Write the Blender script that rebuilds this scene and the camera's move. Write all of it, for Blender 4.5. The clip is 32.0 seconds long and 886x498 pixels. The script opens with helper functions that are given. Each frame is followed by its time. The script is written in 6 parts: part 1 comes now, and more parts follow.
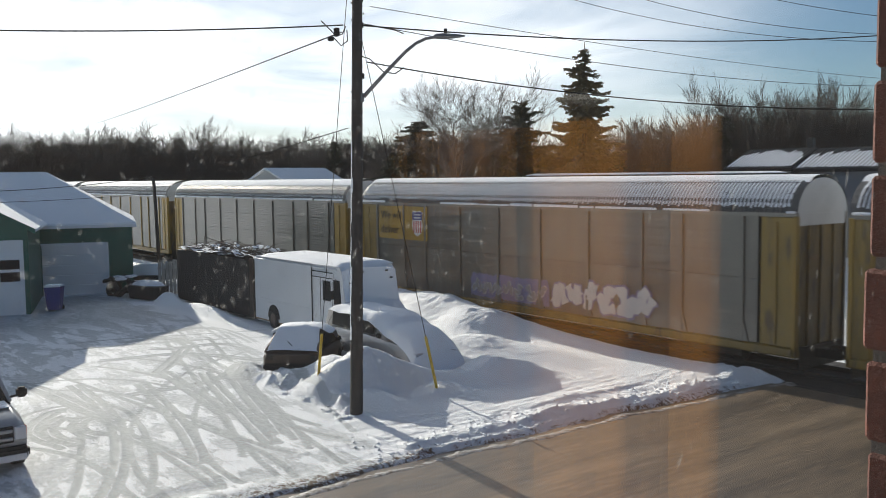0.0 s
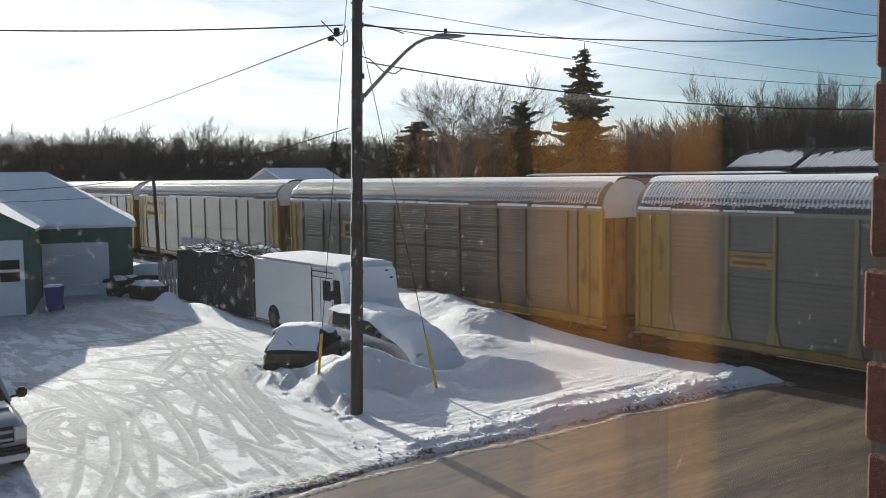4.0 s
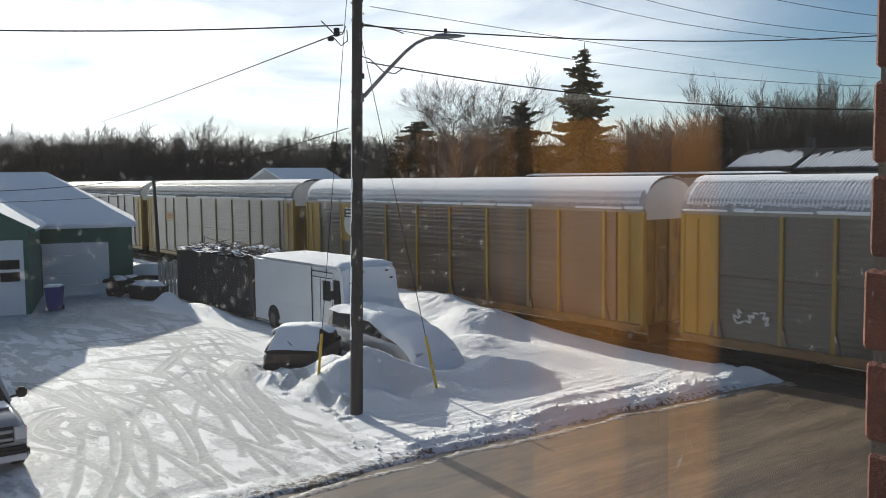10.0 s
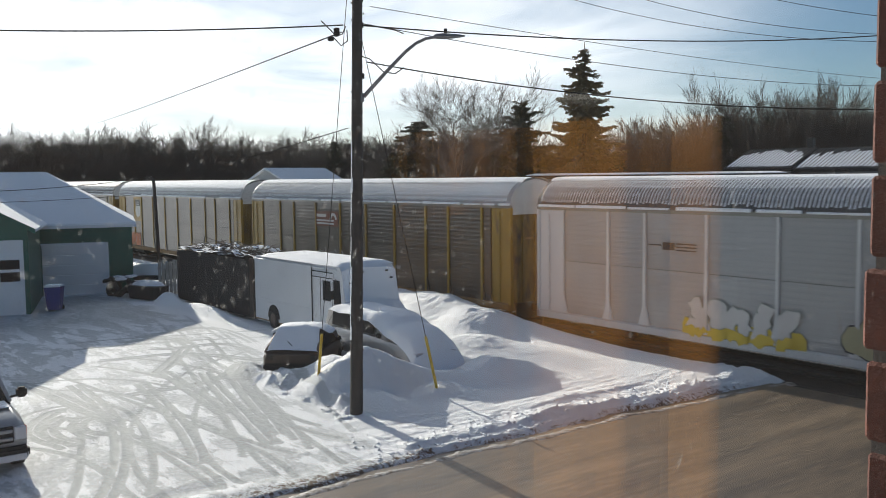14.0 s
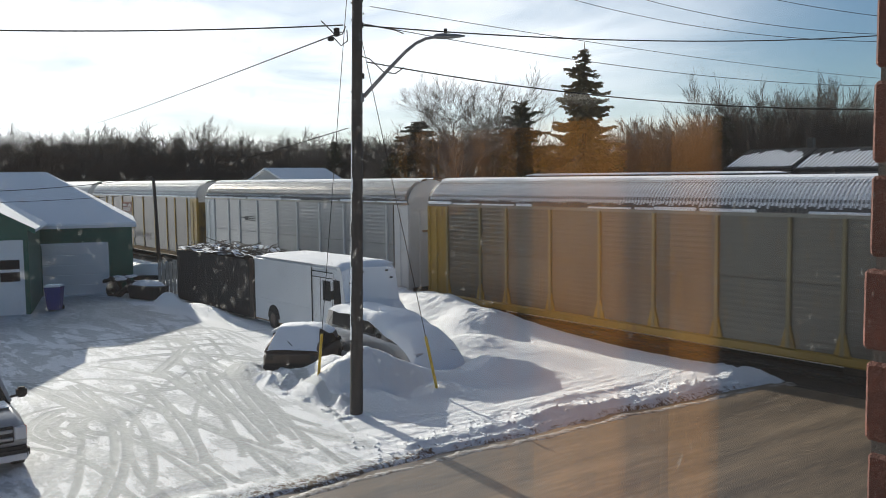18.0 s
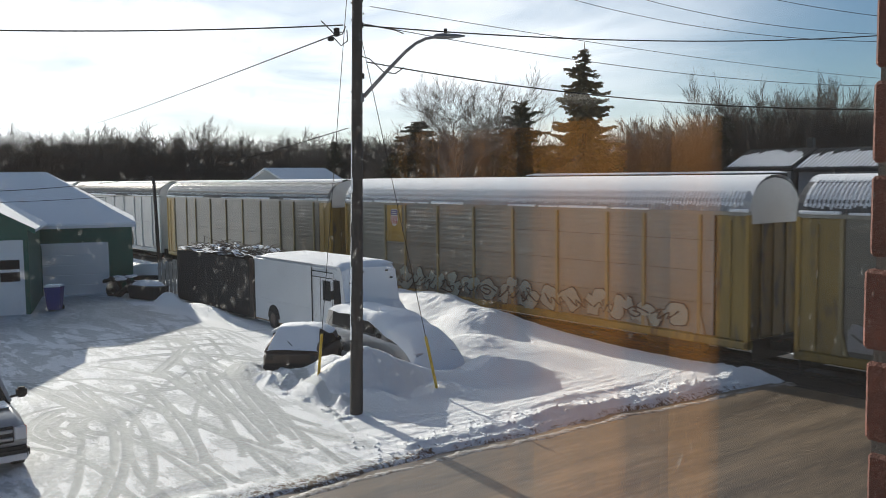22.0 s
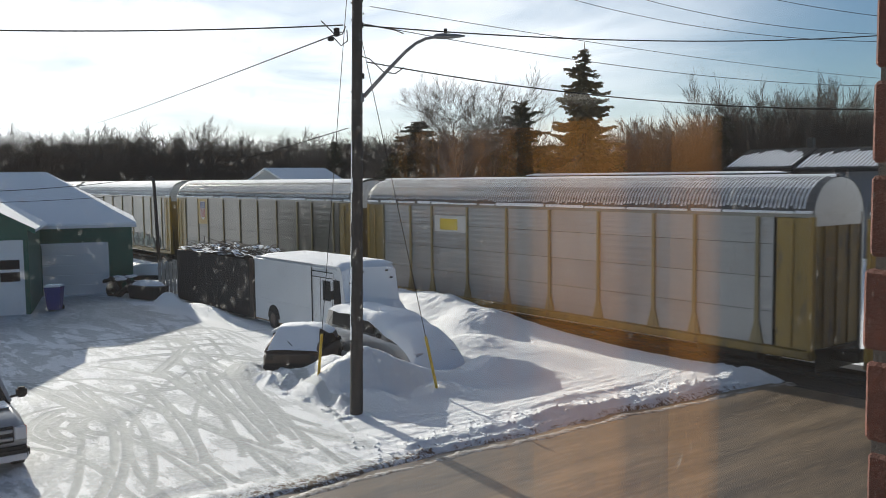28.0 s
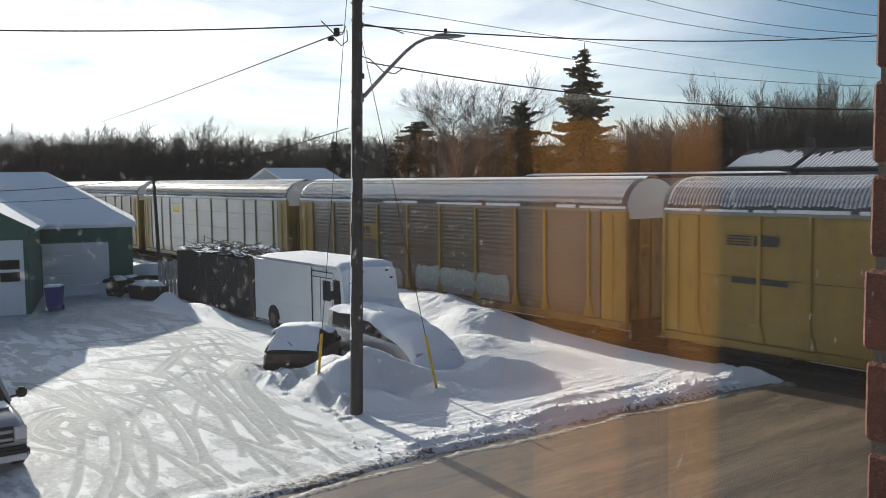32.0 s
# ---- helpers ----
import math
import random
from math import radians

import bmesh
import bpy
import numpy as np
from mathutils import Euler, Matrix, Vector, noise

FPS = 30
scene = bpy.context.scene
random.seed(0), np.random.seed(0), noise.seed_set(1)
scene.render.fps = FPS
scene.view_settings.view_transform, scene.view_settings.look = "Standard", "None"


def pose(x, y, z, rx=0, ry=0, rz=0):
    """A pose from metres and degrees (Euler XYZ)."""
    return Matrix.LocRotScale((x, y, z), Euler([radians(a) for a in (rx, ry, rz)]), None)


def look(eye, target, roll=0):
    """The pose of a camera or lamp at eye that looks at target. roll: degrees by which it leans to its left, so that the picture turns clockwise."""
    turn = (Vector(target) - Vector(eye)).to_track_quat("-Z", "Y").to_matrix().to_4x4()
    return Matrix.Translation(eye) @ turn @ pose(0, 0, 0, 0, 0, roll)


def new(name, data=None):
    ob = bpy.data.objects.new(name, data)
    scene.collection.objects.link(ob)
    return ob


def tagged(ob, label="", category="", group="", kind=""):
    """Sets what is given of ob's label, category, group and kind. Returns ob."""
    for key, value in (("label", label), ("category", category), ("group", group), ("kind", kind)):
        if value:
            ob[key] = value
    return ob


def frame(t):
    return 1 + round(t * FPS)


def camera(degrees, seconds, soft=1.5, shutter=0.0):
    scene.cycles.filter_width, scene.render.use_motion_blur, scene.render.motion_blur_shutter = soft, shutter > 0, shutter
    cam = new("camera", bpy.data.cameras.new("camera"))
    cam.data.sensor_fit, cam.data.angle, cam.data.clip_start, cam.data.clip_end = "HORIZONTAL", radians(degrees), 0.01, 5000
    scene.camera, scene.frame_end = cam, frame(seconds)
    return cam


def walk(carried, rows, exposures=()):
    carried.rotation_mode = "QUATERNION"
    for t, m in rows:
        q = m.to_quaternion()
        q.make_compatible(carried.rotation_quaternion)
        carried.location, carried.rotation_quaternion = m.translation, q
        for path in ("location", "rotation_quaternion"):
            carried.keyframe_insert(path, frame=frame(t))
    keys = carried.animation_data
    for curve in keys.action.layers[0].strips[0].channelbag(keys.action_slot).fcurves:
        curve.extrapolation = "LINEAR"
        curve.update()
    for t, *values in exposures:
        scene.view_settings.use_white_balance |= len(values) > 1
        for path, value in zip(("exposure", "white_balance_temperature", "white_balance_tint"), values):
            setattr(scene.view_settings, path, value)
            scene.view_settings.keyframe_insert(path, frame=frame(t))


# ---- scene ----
# The camera stands still behind an upper window; x runs along the railway, y away from the building.
EYE = (0.0, 0.0, 6.8)
cam = camera(52.376, 32.0, soft=0.55, shutter=0.3)
CAM = look(EYE, (-0.7936 * 10, 0.6032 * 10, 6.8 - 0.7942), -0.643)
walk(cam, [(0.0, CAM), (32.0, CAM)])

# ---- light ----
SUN_EL, SUN_AZ = radians(16.9), math.atan2(0.12, -1.0)
sun_dir = Vector((math.cos(SUN_AZ) * math.cos(SUN_EL), math.sin(SUN_AZ) * math.cos(SUN_EL), math.sin(SUN_EL)))
world = bpy.data.worlds.new("winter_sky")
scene.world = world
world.use_nodes = True
wn, wl = world.node_tree.nodes, world.node_tree.links
for n in list(wn):
    wn.remove(n)
w_out = wn.new("ShaderNodeOutputWorld")
w_bg = wn.new("ShaderNodeBackground")
w_sky = wn.new("ShaderNodeTexSky")
w_sky.sky_type = "NISHITA"
w_sky.sun_disc = False
w_sky.sun_elevation = SUN_EL
w_sky.sun_rotation = math.atan2(sun_dir.x, sun_dir.y)
w_sky.dust_density = 0.1
w_sky.ozone_density = 4.0
w_sky.air_density = 1.0
w_bg.inputs["Strength"].default_value = 0.085
# thin high cloud
w_co = wn.new("ShaderNodeTexCoord")
w_map = wn.new("ShaderNodeMapping")
w_map.inputs["Scale"].default_value = (1.0, 1.0, 4.0)
w_no = wn.new("ShaderNodeTexNoise")
w_no.inputs["Scale"].default_value = 2.6
w_no.inputs["Detail"].default_value = 7
w_no.inputs["Roughness"].default_value = 0.62
w_no.inputs["Distortion"].default_value = 0.6
w_ra = wn.new("ShaderNodeValToRGB")
w_ra.color_ramp.elements[0].position, w_ra.color_ramp.elements[0].color = 0.34, (0.24, 0.24, 0.24, 1)
w_ra.color_ramp.elements[1].position, w_ra.color_ramp.elements[1].color = 0.68, (1, 1, 1, 1)
w_mix = wn.new("ShaderNodeMixRGB")
w_mix.inputs[2].default_value = (16.6, 16.9, 17.4, 1)
# the haze thickens towards the sun
w_dot = wn.new("ShaderNodeVectorMath")
w_dot.operation = "DOT_PRODUCT"
w_dot.inputs[1].default_value = sun_dir
w_near = wn.new("ShaderNodeMapRange")
w_near.interpolation_type = "SMOOTHSTEP"
for key, val in (("From Min", 0.58), ("From Max", 0.87), ("To Min", 0.03), ("To Max", 1.35)):
    w_near.inputs[key].default_value = val
w_mul = wn.new("ShaderNodeMath")
w_mul.operation, w_mul.use_clamp = "MULTIPLY", True
wl.new(w_co.outputs["Generated"], w_dot.inputs[0])
wl.new(w_dot.outputs["Value"], w_near.inputs[0])
wl.new(w_near.outputs[0], w_mul.inputs[1])
wl.new(w_co.outputs["Generated"], w_map.inputs["Vector"])
wl.new(w_map.outputs[0], w_no.inputs["Vector"])
wl.new(w_no.outputs[0], w_ra.inputs[0])
wl.new(w_ra.outputs[0], w_mul.inputs[0])
wl.new(w_mul.outputs[0], w_mix.inputs[0])
wl.new(w_sky.outputs[0], w_mix.inputs[1])
wl.new(w_mix.outputs[0], w_bg.inputs[0])
wl.new(w_bg.outputs[0], w_out.inputs[0])
sun = new("sun", bpy.data.lights.new("sun", "SUN"))
sun.data.energy, sun.data.angle, sun.data.color = 6.0, radians(0.53), (1.0, 0.93, 0.82)
sun.matrix_world = look(sun_dir * 100, (0, 0, 0))
scene.view_settings.exposure = 0.10

# ---- materials ----
def pmat(name, a, b, rough=0.6, metal=0.0, scale=2.0, fine=30.0, bump=0.15, stain=None, stain_at=0.55, rnd=0.0, squash=(1, 1, 1), spec=0.5, coat=0.0):
    """Two base colours mixed by coarse and fine noise, a stain of a third, and a fine relief."""
    m = bpy.data.materials.new(name)
    m.use_nodes = True
    n, l = m.node_tree.nodes, m.node_tree.links
    p = n["Principled BSDF"]
    co, ob, add, mp = n.new("ShaderNodeTexCoord"), n.new("ShaderNodeObjectInfo"), n.new("ShaderNodeVectorMath"), n.new("ShaderNodeMapping")
    add.operation = "MULTIPLY_ADD"
    add.inputs[1].default_value = (1, 1, 1)
    mul = n.new("ShaderNodeVectorMath")
    mul.operation = "MULTIPLY"
    mul.inputs[1].default_value = (37.0, 23.0, 11.0)
    l.new(ob.outputs["Random"], mul.inputs[0])
    l.new(co.outputs["Object"], add.inputs[0])
    l.new(mul.outputs[0], add.inputs[2])
    l.new(add.outputs[0], mp.inputs["Vector"])
    mp.inputs["Scale"].default_value = squash
    big, small = n.new("ShaderNodeTexNoise"), n.new("ShaderNodeTexNoise")
    big.inputs["Scale"].default_value, big.inputs["Detail"].default_value, big.inputs["Roughness"].default_value = scale, 5, 0.6
    small.inputs["Scale"].default_value, small.inputs["Detail"].default_value, small.inputs["Roughness"].default_value = fine, 4, 0.65
    for t in (big, small):
        l.new(mp.outputs[0], t.inputs["Vector"])
    av = n.new("ShaderNodeMath")
    av.operation = "MULTIPLY_ADD"
    av.inputs[1].default_value = 0.45
    l.new(small.outputs[0], av.inputs[0])
    sc = n.new("ShaderNodeMath")
    sc.operation = "MULTIPLY"
    sc.inputs[1].default_value = 0.55
    l.new(big.outputs[0], sc.inputs[0])
    l.new(sc.outputs[0], av.inputs[2])
    ra = n.new("ShaderNodeValToRGB")
    ra.color_ramp.elements[0].position, ra.color_ramp.elements[0].color = 0.36, (*a, 1)
    ra.color_ramp.elements[1].position, ra.color_ramp.elements[1].color = 0.64, (*b, 1)
    l.new(av.outputs[0], ra.inputs[0])
    colour = ra.outputs[0]
    if stain:
        st = n.new("ShaderNodeTexNoise")
        st.inputs["Scale"].default_value, st.inputs["Detail"].default_value = scale * 2.3, 8
        st.inputs["Roughness"].default_value = 0.7
        l.new(mp.outputs[0], st.inputs["Vector"])
        sr = n.new("ShaderNodeValToRGB")
        sr.color_ramp.elements[0].position = stain_at
        sr.color_ramp.elements[1].position = stain_at + 0.12
        l.new(st.outputs[0], sr.inputs[0])
        mx = n.new("ShaderNodeMixRGB")
        mx.inputs[2].default_value = (*stain, 1)
        l.new(sr.outputs[0], mx.inputs[0])
        l.new(colour, mx.inputs[1])
        colour = mx.outputs[0]
    if rnd:
        hs = n.new("ShaderNodeHueSaturation")
        rr = n.new("ShaderNodeMapRange")
        rr.inputs["To Min"].default_value, rr.inputs["To Max"].default_value = 1 - rnd, 1 + rnd
        l.new(ob.outputs["Random"], rr.inputs[0])
        l.new(rr.outputs[0], hs.inputs["Value"])
        l.new(colour, hs.inputs["Color"])
        colour = hs.outputs[0]
    l.new(colour, p.inputs["Base Color"])
    rm = n.new("ShaderNodeMapRange")
    rm.inputs["To Min"].default_value, rm.inputs["To Max"].default_value = max(rough - 0.12, 0.03), min(rough + 0.12, 1)
    l.new(big.outputs[0], rm.inputs[0])
    l.new(rm.outputs[0], p.inputs["Roughness"])
    p.inputs["Metallic"].default_value = metal
    p.inputs["Specular IOR Level"].default_value = spec
    if bump:
        bp = n.new("ShaderNodeBump")
        bp.inputs["Strength"].default_value = bump
        bp.inputs["Distance"].default_value = 0.02
        l.new(av.outputs[0], bp.inputs["Height"])
        l.new(bp.outputs[0], p.inputs["Normal"])
    if coat:
        p.inputs["Coat Weight"].default_value, p.inputs["Coat Roughness"].default_value = coat, 0.22
    return m


SNOW = pmat("snow", (0.82, 0.84, 0.86), (0.89, 0.90, 0.91), 0.75, 0, 1.6, 24, 0.9, spec=0.2)
def ground_snow():
    """White snow; where wheels go it is pressed to grey with patches left white; road dirt at its edge. Shade by the
    garage is deepened in the colour.
    """
    m = pmat("rutted_snow", (0.88, 0.90, 0.915), (0.94, 0.95, 0.96), 0.75, 0, 0.9, 22, 0.9, spec=0.2)
    n, l = m.node_tree.nodes, m.node_tree.links
    p = n["Principled BSDF"]
    co = n.new("ShaderNodeTexCoord")

    def read(name):
        q = n.new("ShaderNodeAttribute")
        q.attribute_name = name
        return q.outputs["Fac"]

    def grain(scale, detail, rough, stretch):
        mp, q = n.new("ShaderNodeMapping"), n.new("ShaderNodeTexNoise")
        mp.inputs["Scale"].default_value = stretch
        q.inputs["Scale"].default_value, q.inputs["Detail"].default_value, q.inputs["Roughness"].default_value = scale, detail, rough
        l.new(co.outputs["Object"], mp.inputs["Vector"])
        l.new(mp.outputs[0], q.inputs["Vector"])
        return q.outputs[0]

    def mth(op, a, b):
        q = n.new("ShaderNodeMath")
        q.operation = op
        for k, v in enumerate((a, b)):
            if isinstance(v, (int, float)):
                q.inputs[k].default_value = v
            else:
                l.new(v, q.inputs[k])
        return q.outputs[0]

    def ramp(src, *stops):
        q = n.new("ShaderNodeValToRGB")
        e = q.color_ramp.elements
        for k, (pos, c) in enumerate(stops):
            s = e[k] if k < 2 else e.new(pos)
            s.position, s.color = pos, (*c, 1) if isinstance(c, tuple) else (c, c, c, 1)
        l.new(src, q.inputs[0])
        return q.outputs[0]

    rut = read("rut")
    fresh = ramp(grain(0.85, 10, 0.66, (0.55, 1.5, 1.0)), (0.50, 0.0), (0.52, 1.0))
    crumb = ramp(grain(7.0, 8, 0.8, (1.0, 1.0, 1.0)), (0.40, 0.0), (0.60, 1.0))
    fresh = mth("MULTIPLY", fresh, mth("MAXIMUM", mth("SUBTRACT", 2.0, mth("MAXIMUM", read("pack_shade"), 1.0)), 0.0))
    left_white = mth("MULTIPLY", fresh, mth("SUBTRACT", 1.0, mth("MINIMUM", mth("MULTIPLY", rut, 2.0), 1.0)))
    press = mth("MULTIPLY", read("pack_shade"), mth("SUBTRACT", 1.0, left_white))
    fine = grain(26.0, 6, 0.75, (1.0, 1.0, 1.0))
    broken = grain(3.2, 9, 0.8, (1.0, 1.0, 1.0))
    tread = ramp(mth("ADD", rut, mth("MULTIPLY", mth("SUBTRACT", broken, 0.5), 0.9)), (0.26, 0.0), (0.46, 1.0))
    press = mth("ADD", mth("MULTIPLY", press, mth("ADD", 0.17, mth("MULTIPLY", crumb, 0.50))), mth("MULTIPLY", tread, mth("ADD", 0.14, mth("MULTIPLY", fine, 0.42))))
    tint = ramp(press, (0.05, 1.0), (0.95, (0.40, 0.42, 0.415)), (0.42, (0.66, 0.68, 0.675)))
    mx = n.new("ShaderNodeMixRGB")
    mx.blend_type = "MULTIPLY"
    mx.inputs[0].default_value = 1.0
    src = p.inputs["Base Color"].links[0].from_socket
    l.new(src, mx.inputs[1])
    l.new(tint, mx.inputs[2])
    dirt = mth("ADD", mth("MULTIPLY", read("grit"), 0.50), mth("ADD", mth("MULTIPLY", grain(2.6, 9, 0.78, (1.6, 0.32, 1.0)), 0.62), mth("MULTIPLY", crumb, 0.30)))
    m3 = n.new("ShaderNodeMixRGB")
    m3.inputs[2].default_value = (0.15, 0.11, 0.075, 1)
    l.new(ramp(dirt, (0.86, 0.0), (1.14, 1.0)), m3.inputs[0])
    l.new(mx.outputs[0], m3.inputs[1])
    l.new(m3.outputs[0], p.inputs["Base Color"])
    for q in n:
        if q.type == "BUMP":
            q.inputs["Distance"].default_value = 0.026
            l.new(mth("ADD", mth("ADD", mth("MULTIPLY", crumb, 0.5), mth("MULTIPLY", fine, 0.55)), mth("MULTIPLY", left_white, 0.4)), q.inputs["Height"])
    return m


GROUND_SNOW = ground_snow()
SNOW_CAP = pmat("snow_cap", (0.84, 0.86, 0.88), (0.91, 0.92, 0.93), 0.8, 0, 3, 26, 0.8, spec=0.2)
ROAD = pmat("wet_road", (0.062, 0.051, 0.042), (0.225, 0.168, 0.112), 0.42, 0, 0.8, 9, 0.15, (0.25, 0.195, 0.14), 0.59, squash=(1.3, 0.14, 1), spec=0.3)
YELLOW = pmat("faded_yellow_paint", (0.2652, 0.156, 0.0195), (0.3744, 0.2301, 0.0312), 0.4, 0.1, 1.0, 25, 0.1, (0.20, 0.115, 0.035), 0.57, 0.12, (1, 1, 0.3), spec=0.5, coat=0.2)
FADED = pmat("faded_yellow_post", (0.195, 0.15, 0.0675), (0.285, 0.225, 0.105), 0.42, 0.1, 1.5, 25, 0.1, (0.22, 0.16, 0.09), 0.6, 0.1, (1, 1, 0.3), spec=0.5, coat=0.2)
GRIMY = pmat("grimy_yellow_paint", (0.11, 0.07, 0.016), (0.25, 0.155, 0.028), 0.6, 0, 0.9, 18, 0.1, (0.04, 0.03, 0.02), 0.50, 0.1, (1, 1, 0.35))
DULL_YELLOW = pmat("dull_yellow_door", (0.1955, 0.1275, 0.0255), (0.306, 0.1997, 0.0382), 0.42, 0.1, 1.0, 20, 0.1, (0.10, 0.065, 0.03), 0.53, 0.12, (1, 1, 0.3), spec=0.5, coat=0.2)
BOARD_TAN = pmat("faded_tan_board", (0.28, 0.18, 0.05), (0.38, 0.25, 0.07), 0.55, 0, 1.5, 20, 0.05, (0.17, 0.11, 0.05), 0.55)
GALV_MID = pmat("dull_grey_panel", (0.056, 0.0494, 0.0367), (0.0924, 0.0817, 0.0602), 0.33, 0.3, 1.0, 18, 0.1, (0.085, 0.07, 0.055), 0.58, 0.10, (1, 1, 0.25), spec=0.95, coat=0.7)
GALV = pmat("galvanised_panel", (0.1054, 0.0982, 0.0807), (0.1612, 0.1488, 0.1224), 0.33, 0.35, 1.1, 22, 0.12, (0.16, 0.12, 0.09), 0.60, 0.12, (1, 1, 0.25), spec=0.95, coat=0.7)
GALV_TAN = pmat("yellow_stained_grey_panel", (0.07, 0.06, 0.042), (0.115, 0.098, 0.066), 0.35, 0.25, 1.0, 18, 0.1, (0.13, 0.085, 0.03), 0.54, 0.12, (1, 1, 0.2), spec=0.95, coat=0.6)
GALV_DARK = pmat("weathered_brown_panel", (0.06, 0.0442, 0.0294), (0.0925, 0.071, 0.0483), 0.35, 0.3, 1.1, 22, 0.12, (0.095, 0.06, 0.04), 0.57, 0.14, (1, 1, 0.25), spec=0.95, coat=0.7)
GALV_LIGHT = pmat("pale_grey_panel", (0.2664, 0.2664, 0.2628), (0.3456, 0.3456, 0.3384), 0.38, 0.25, 1.1, 22, 0.1, (0.29, 0.25, 0.21), 0.60, 0.08, (1, 1, 0.25), spec=0.95, coat=0.7)
GALV_SOFT = pmat("soft_grey_panel", (0.1368, 0.1279, 0.104), (0.198, 0.1866, 0.1542), 0.36, 0.25, 1.1, 22, 0.1, (0.18, 0.15, 0.12), 0.60, 0.08, (1, 1, 0.25), spec=0.95, coat=0.7)
WHITE_CAR = pmat("white_rail_paint", (0.55, 0.55, 0.54), (0.68, 0.68, 0.66), 0.5, 0, 1.2, 22, 0.1, (0.40, 0.34, 0.28), 0.62, 0.06, (1, 1, 0.3))
RUST = pmat("rusty_sill", (0.20, 0.11, 0.05), (0.32, 0.19, 0.07), 0.75, 0, 2, 25, 0.25, (0.10, 0.06, 0.04), 0.55)
ROOF_STEEL = pmat("ribbed_roof_steel", (0.075, 0.072, 0.07), (0.13, 0.127, 0.122), 0.5, 0.2, 1, 20, 0.1, (0.12, 0.10, 0.085), 0.6)
ROOF_FROST = pmat("frosted_roof_steel", (0.30, 0.305, 0.31), (0.46, 0.465, 0.47), 0.6, 0.1, 1.2, 20, 0.1, (0.26, 0.25, 0.24), 0.62)
HOOD = pmat("pale_roof_hood", (0.50, 0.49, 0.47), (0.62, 0.61, 0.59), 0.6, 0, 1.5, 25, 0.1, (0.34, 0.30, 0.26), 0.6)
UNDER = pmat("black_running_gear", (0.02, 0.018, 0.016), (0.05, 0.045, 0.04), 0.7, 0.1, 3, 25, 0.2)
TIMBER = pmat("weathered_pole_timber", (0.035, 0.029, 0.026), (0.085, 0.071, 0.062), 0.85, 0, 2.5, 20, 0.8, (0.22, 0.20, 0.185), 0.62, 0, (4, 4, 0.35))
STEEL = pmat("grey_lamp_steel", (0.20, 0.20, 0.20), (0.30, 0.30, 0.30), 0.5, 0.6, 3, 30, 0.1)
WIRE = pmat("black_cable", (0.02, 0.02, 0.02), (0.05, 0.05, 0.05), 0.9, 0, 3, 30, 0, spec=0.0)
GREEN = pmat("green_metal_siding", (0.008, 0.088, 0.058), (0.016, 0.125, 0.085), 0.5, 0.0, 1.5, 20, 0.1, (0.05, 0.075, 0.065), 0.64)
FENCE = pmat("weathered_fence_wood", (0.28, 0.27, 0.24), (0.42, 0.41, 0.38), 0.8, 0, 3, 25, 0.2)
WHITE_PAINT = pmat("white_paint", (0.66, 0.67, 0.68), (0.78, 0.78, 0.78), 0.5, 0, 1.2, 18, 0.06, (0.52, 0.51, 0.50), 0.64)
VAN_WHITE = pmat("dull_white_van_paint", (0.58, 0.59, 0.61), (0.70, 0.71, 0.72), 0.45, 0, 1.0, 18, 0.05, (0.45, 0.42, 0.40), 0.66)
BLACK_BOARD = pmat("blackened_boarding", (0.014, 0.012, 0.012), (0.045, 0.04, 0.038), 0.8, 0, 3, 20, 0.4, (0.13, 0.11, 0.10), 0.585)
GLASS_DARK = pmat("dark_window_glass", (0.012, 0.013, 0.015), (0.024, 0.025, 0.028), 0.42, 0, 2, 10, 0, spec=0.1)
DARK_CAR = pmat("dark_brown_car_paint", (0.055, 0.038, 0.028), (0.11, 0.075, 0.055), 0.35, 0.2, 2, 20, 0.05, (0.16, 0.12, 0.09), 0.6)
SILVER_CAR = pmat("silver_car_paint", (0.35, 0.35, 0.35), (0.45, 0.45, 0.45), 0.35, 0.4, 2, 20, 0.03)
RUBBER = pmat("black_rubber", (0.015, 0.015, 0.015), (0.03, 0.03, 0.03), 0.8, 0, 4, 30, 0.1)
BLUE_PLASTIC = pmat("dark_blue_plastic", (0.014, 0.025, 0.16), (0.022, 0.04, 0.22), 0.5, 0, 3, 20, 0.05)
GUARD_YELLOW = pmat("yellow_plastic", (0.55, 0.36, 0.02), (0.65, 0.45, 0.04), 0.5, 0, 3, 20, 0.05)
BRICK = pmat("red_brick", (0.09, 0.026, 0.017), (0.165, 0.05, 0.031), 0.85, 0, 18, 160, 0.5, (0.22, 0.11, 0.07), 0.64, 0.12)
MORTAR = pmat("grey_mortar", (0.12, 0.105, 0.09), (0.20, 0.18, 0.16), 0.9, 0, 20, 180, 0.6)
BARK = pmat("grey_brown_bark", (0.045, 0.035, 0.028), (0.10, 0.08, 0.065), 0.9, 0, 2, 20, 0.2)
# bark for far trees, its base colour paled to stand in for distance haze
BARK_HAZED = pmat("haze_paled_bark", (0.085, 0.073, 0.066), (0.17, 0.148, 0.132), 0.9, 0, 2, 20, 0.1, spec=0.1)
BIRCH = pmat("pale_birch_bark", (0.09, 0.075, 0.065), (0.17, 0.145, 0.13), 0.85, 0, 2, 20, 0.2)
NEEDLES = pmat("conifer_needles", (0.045, 0.055, 0.034), (0.10, 0.105, 0.062), 0.8, 0, 1.5, 12, 0.1, rnd=0.2)
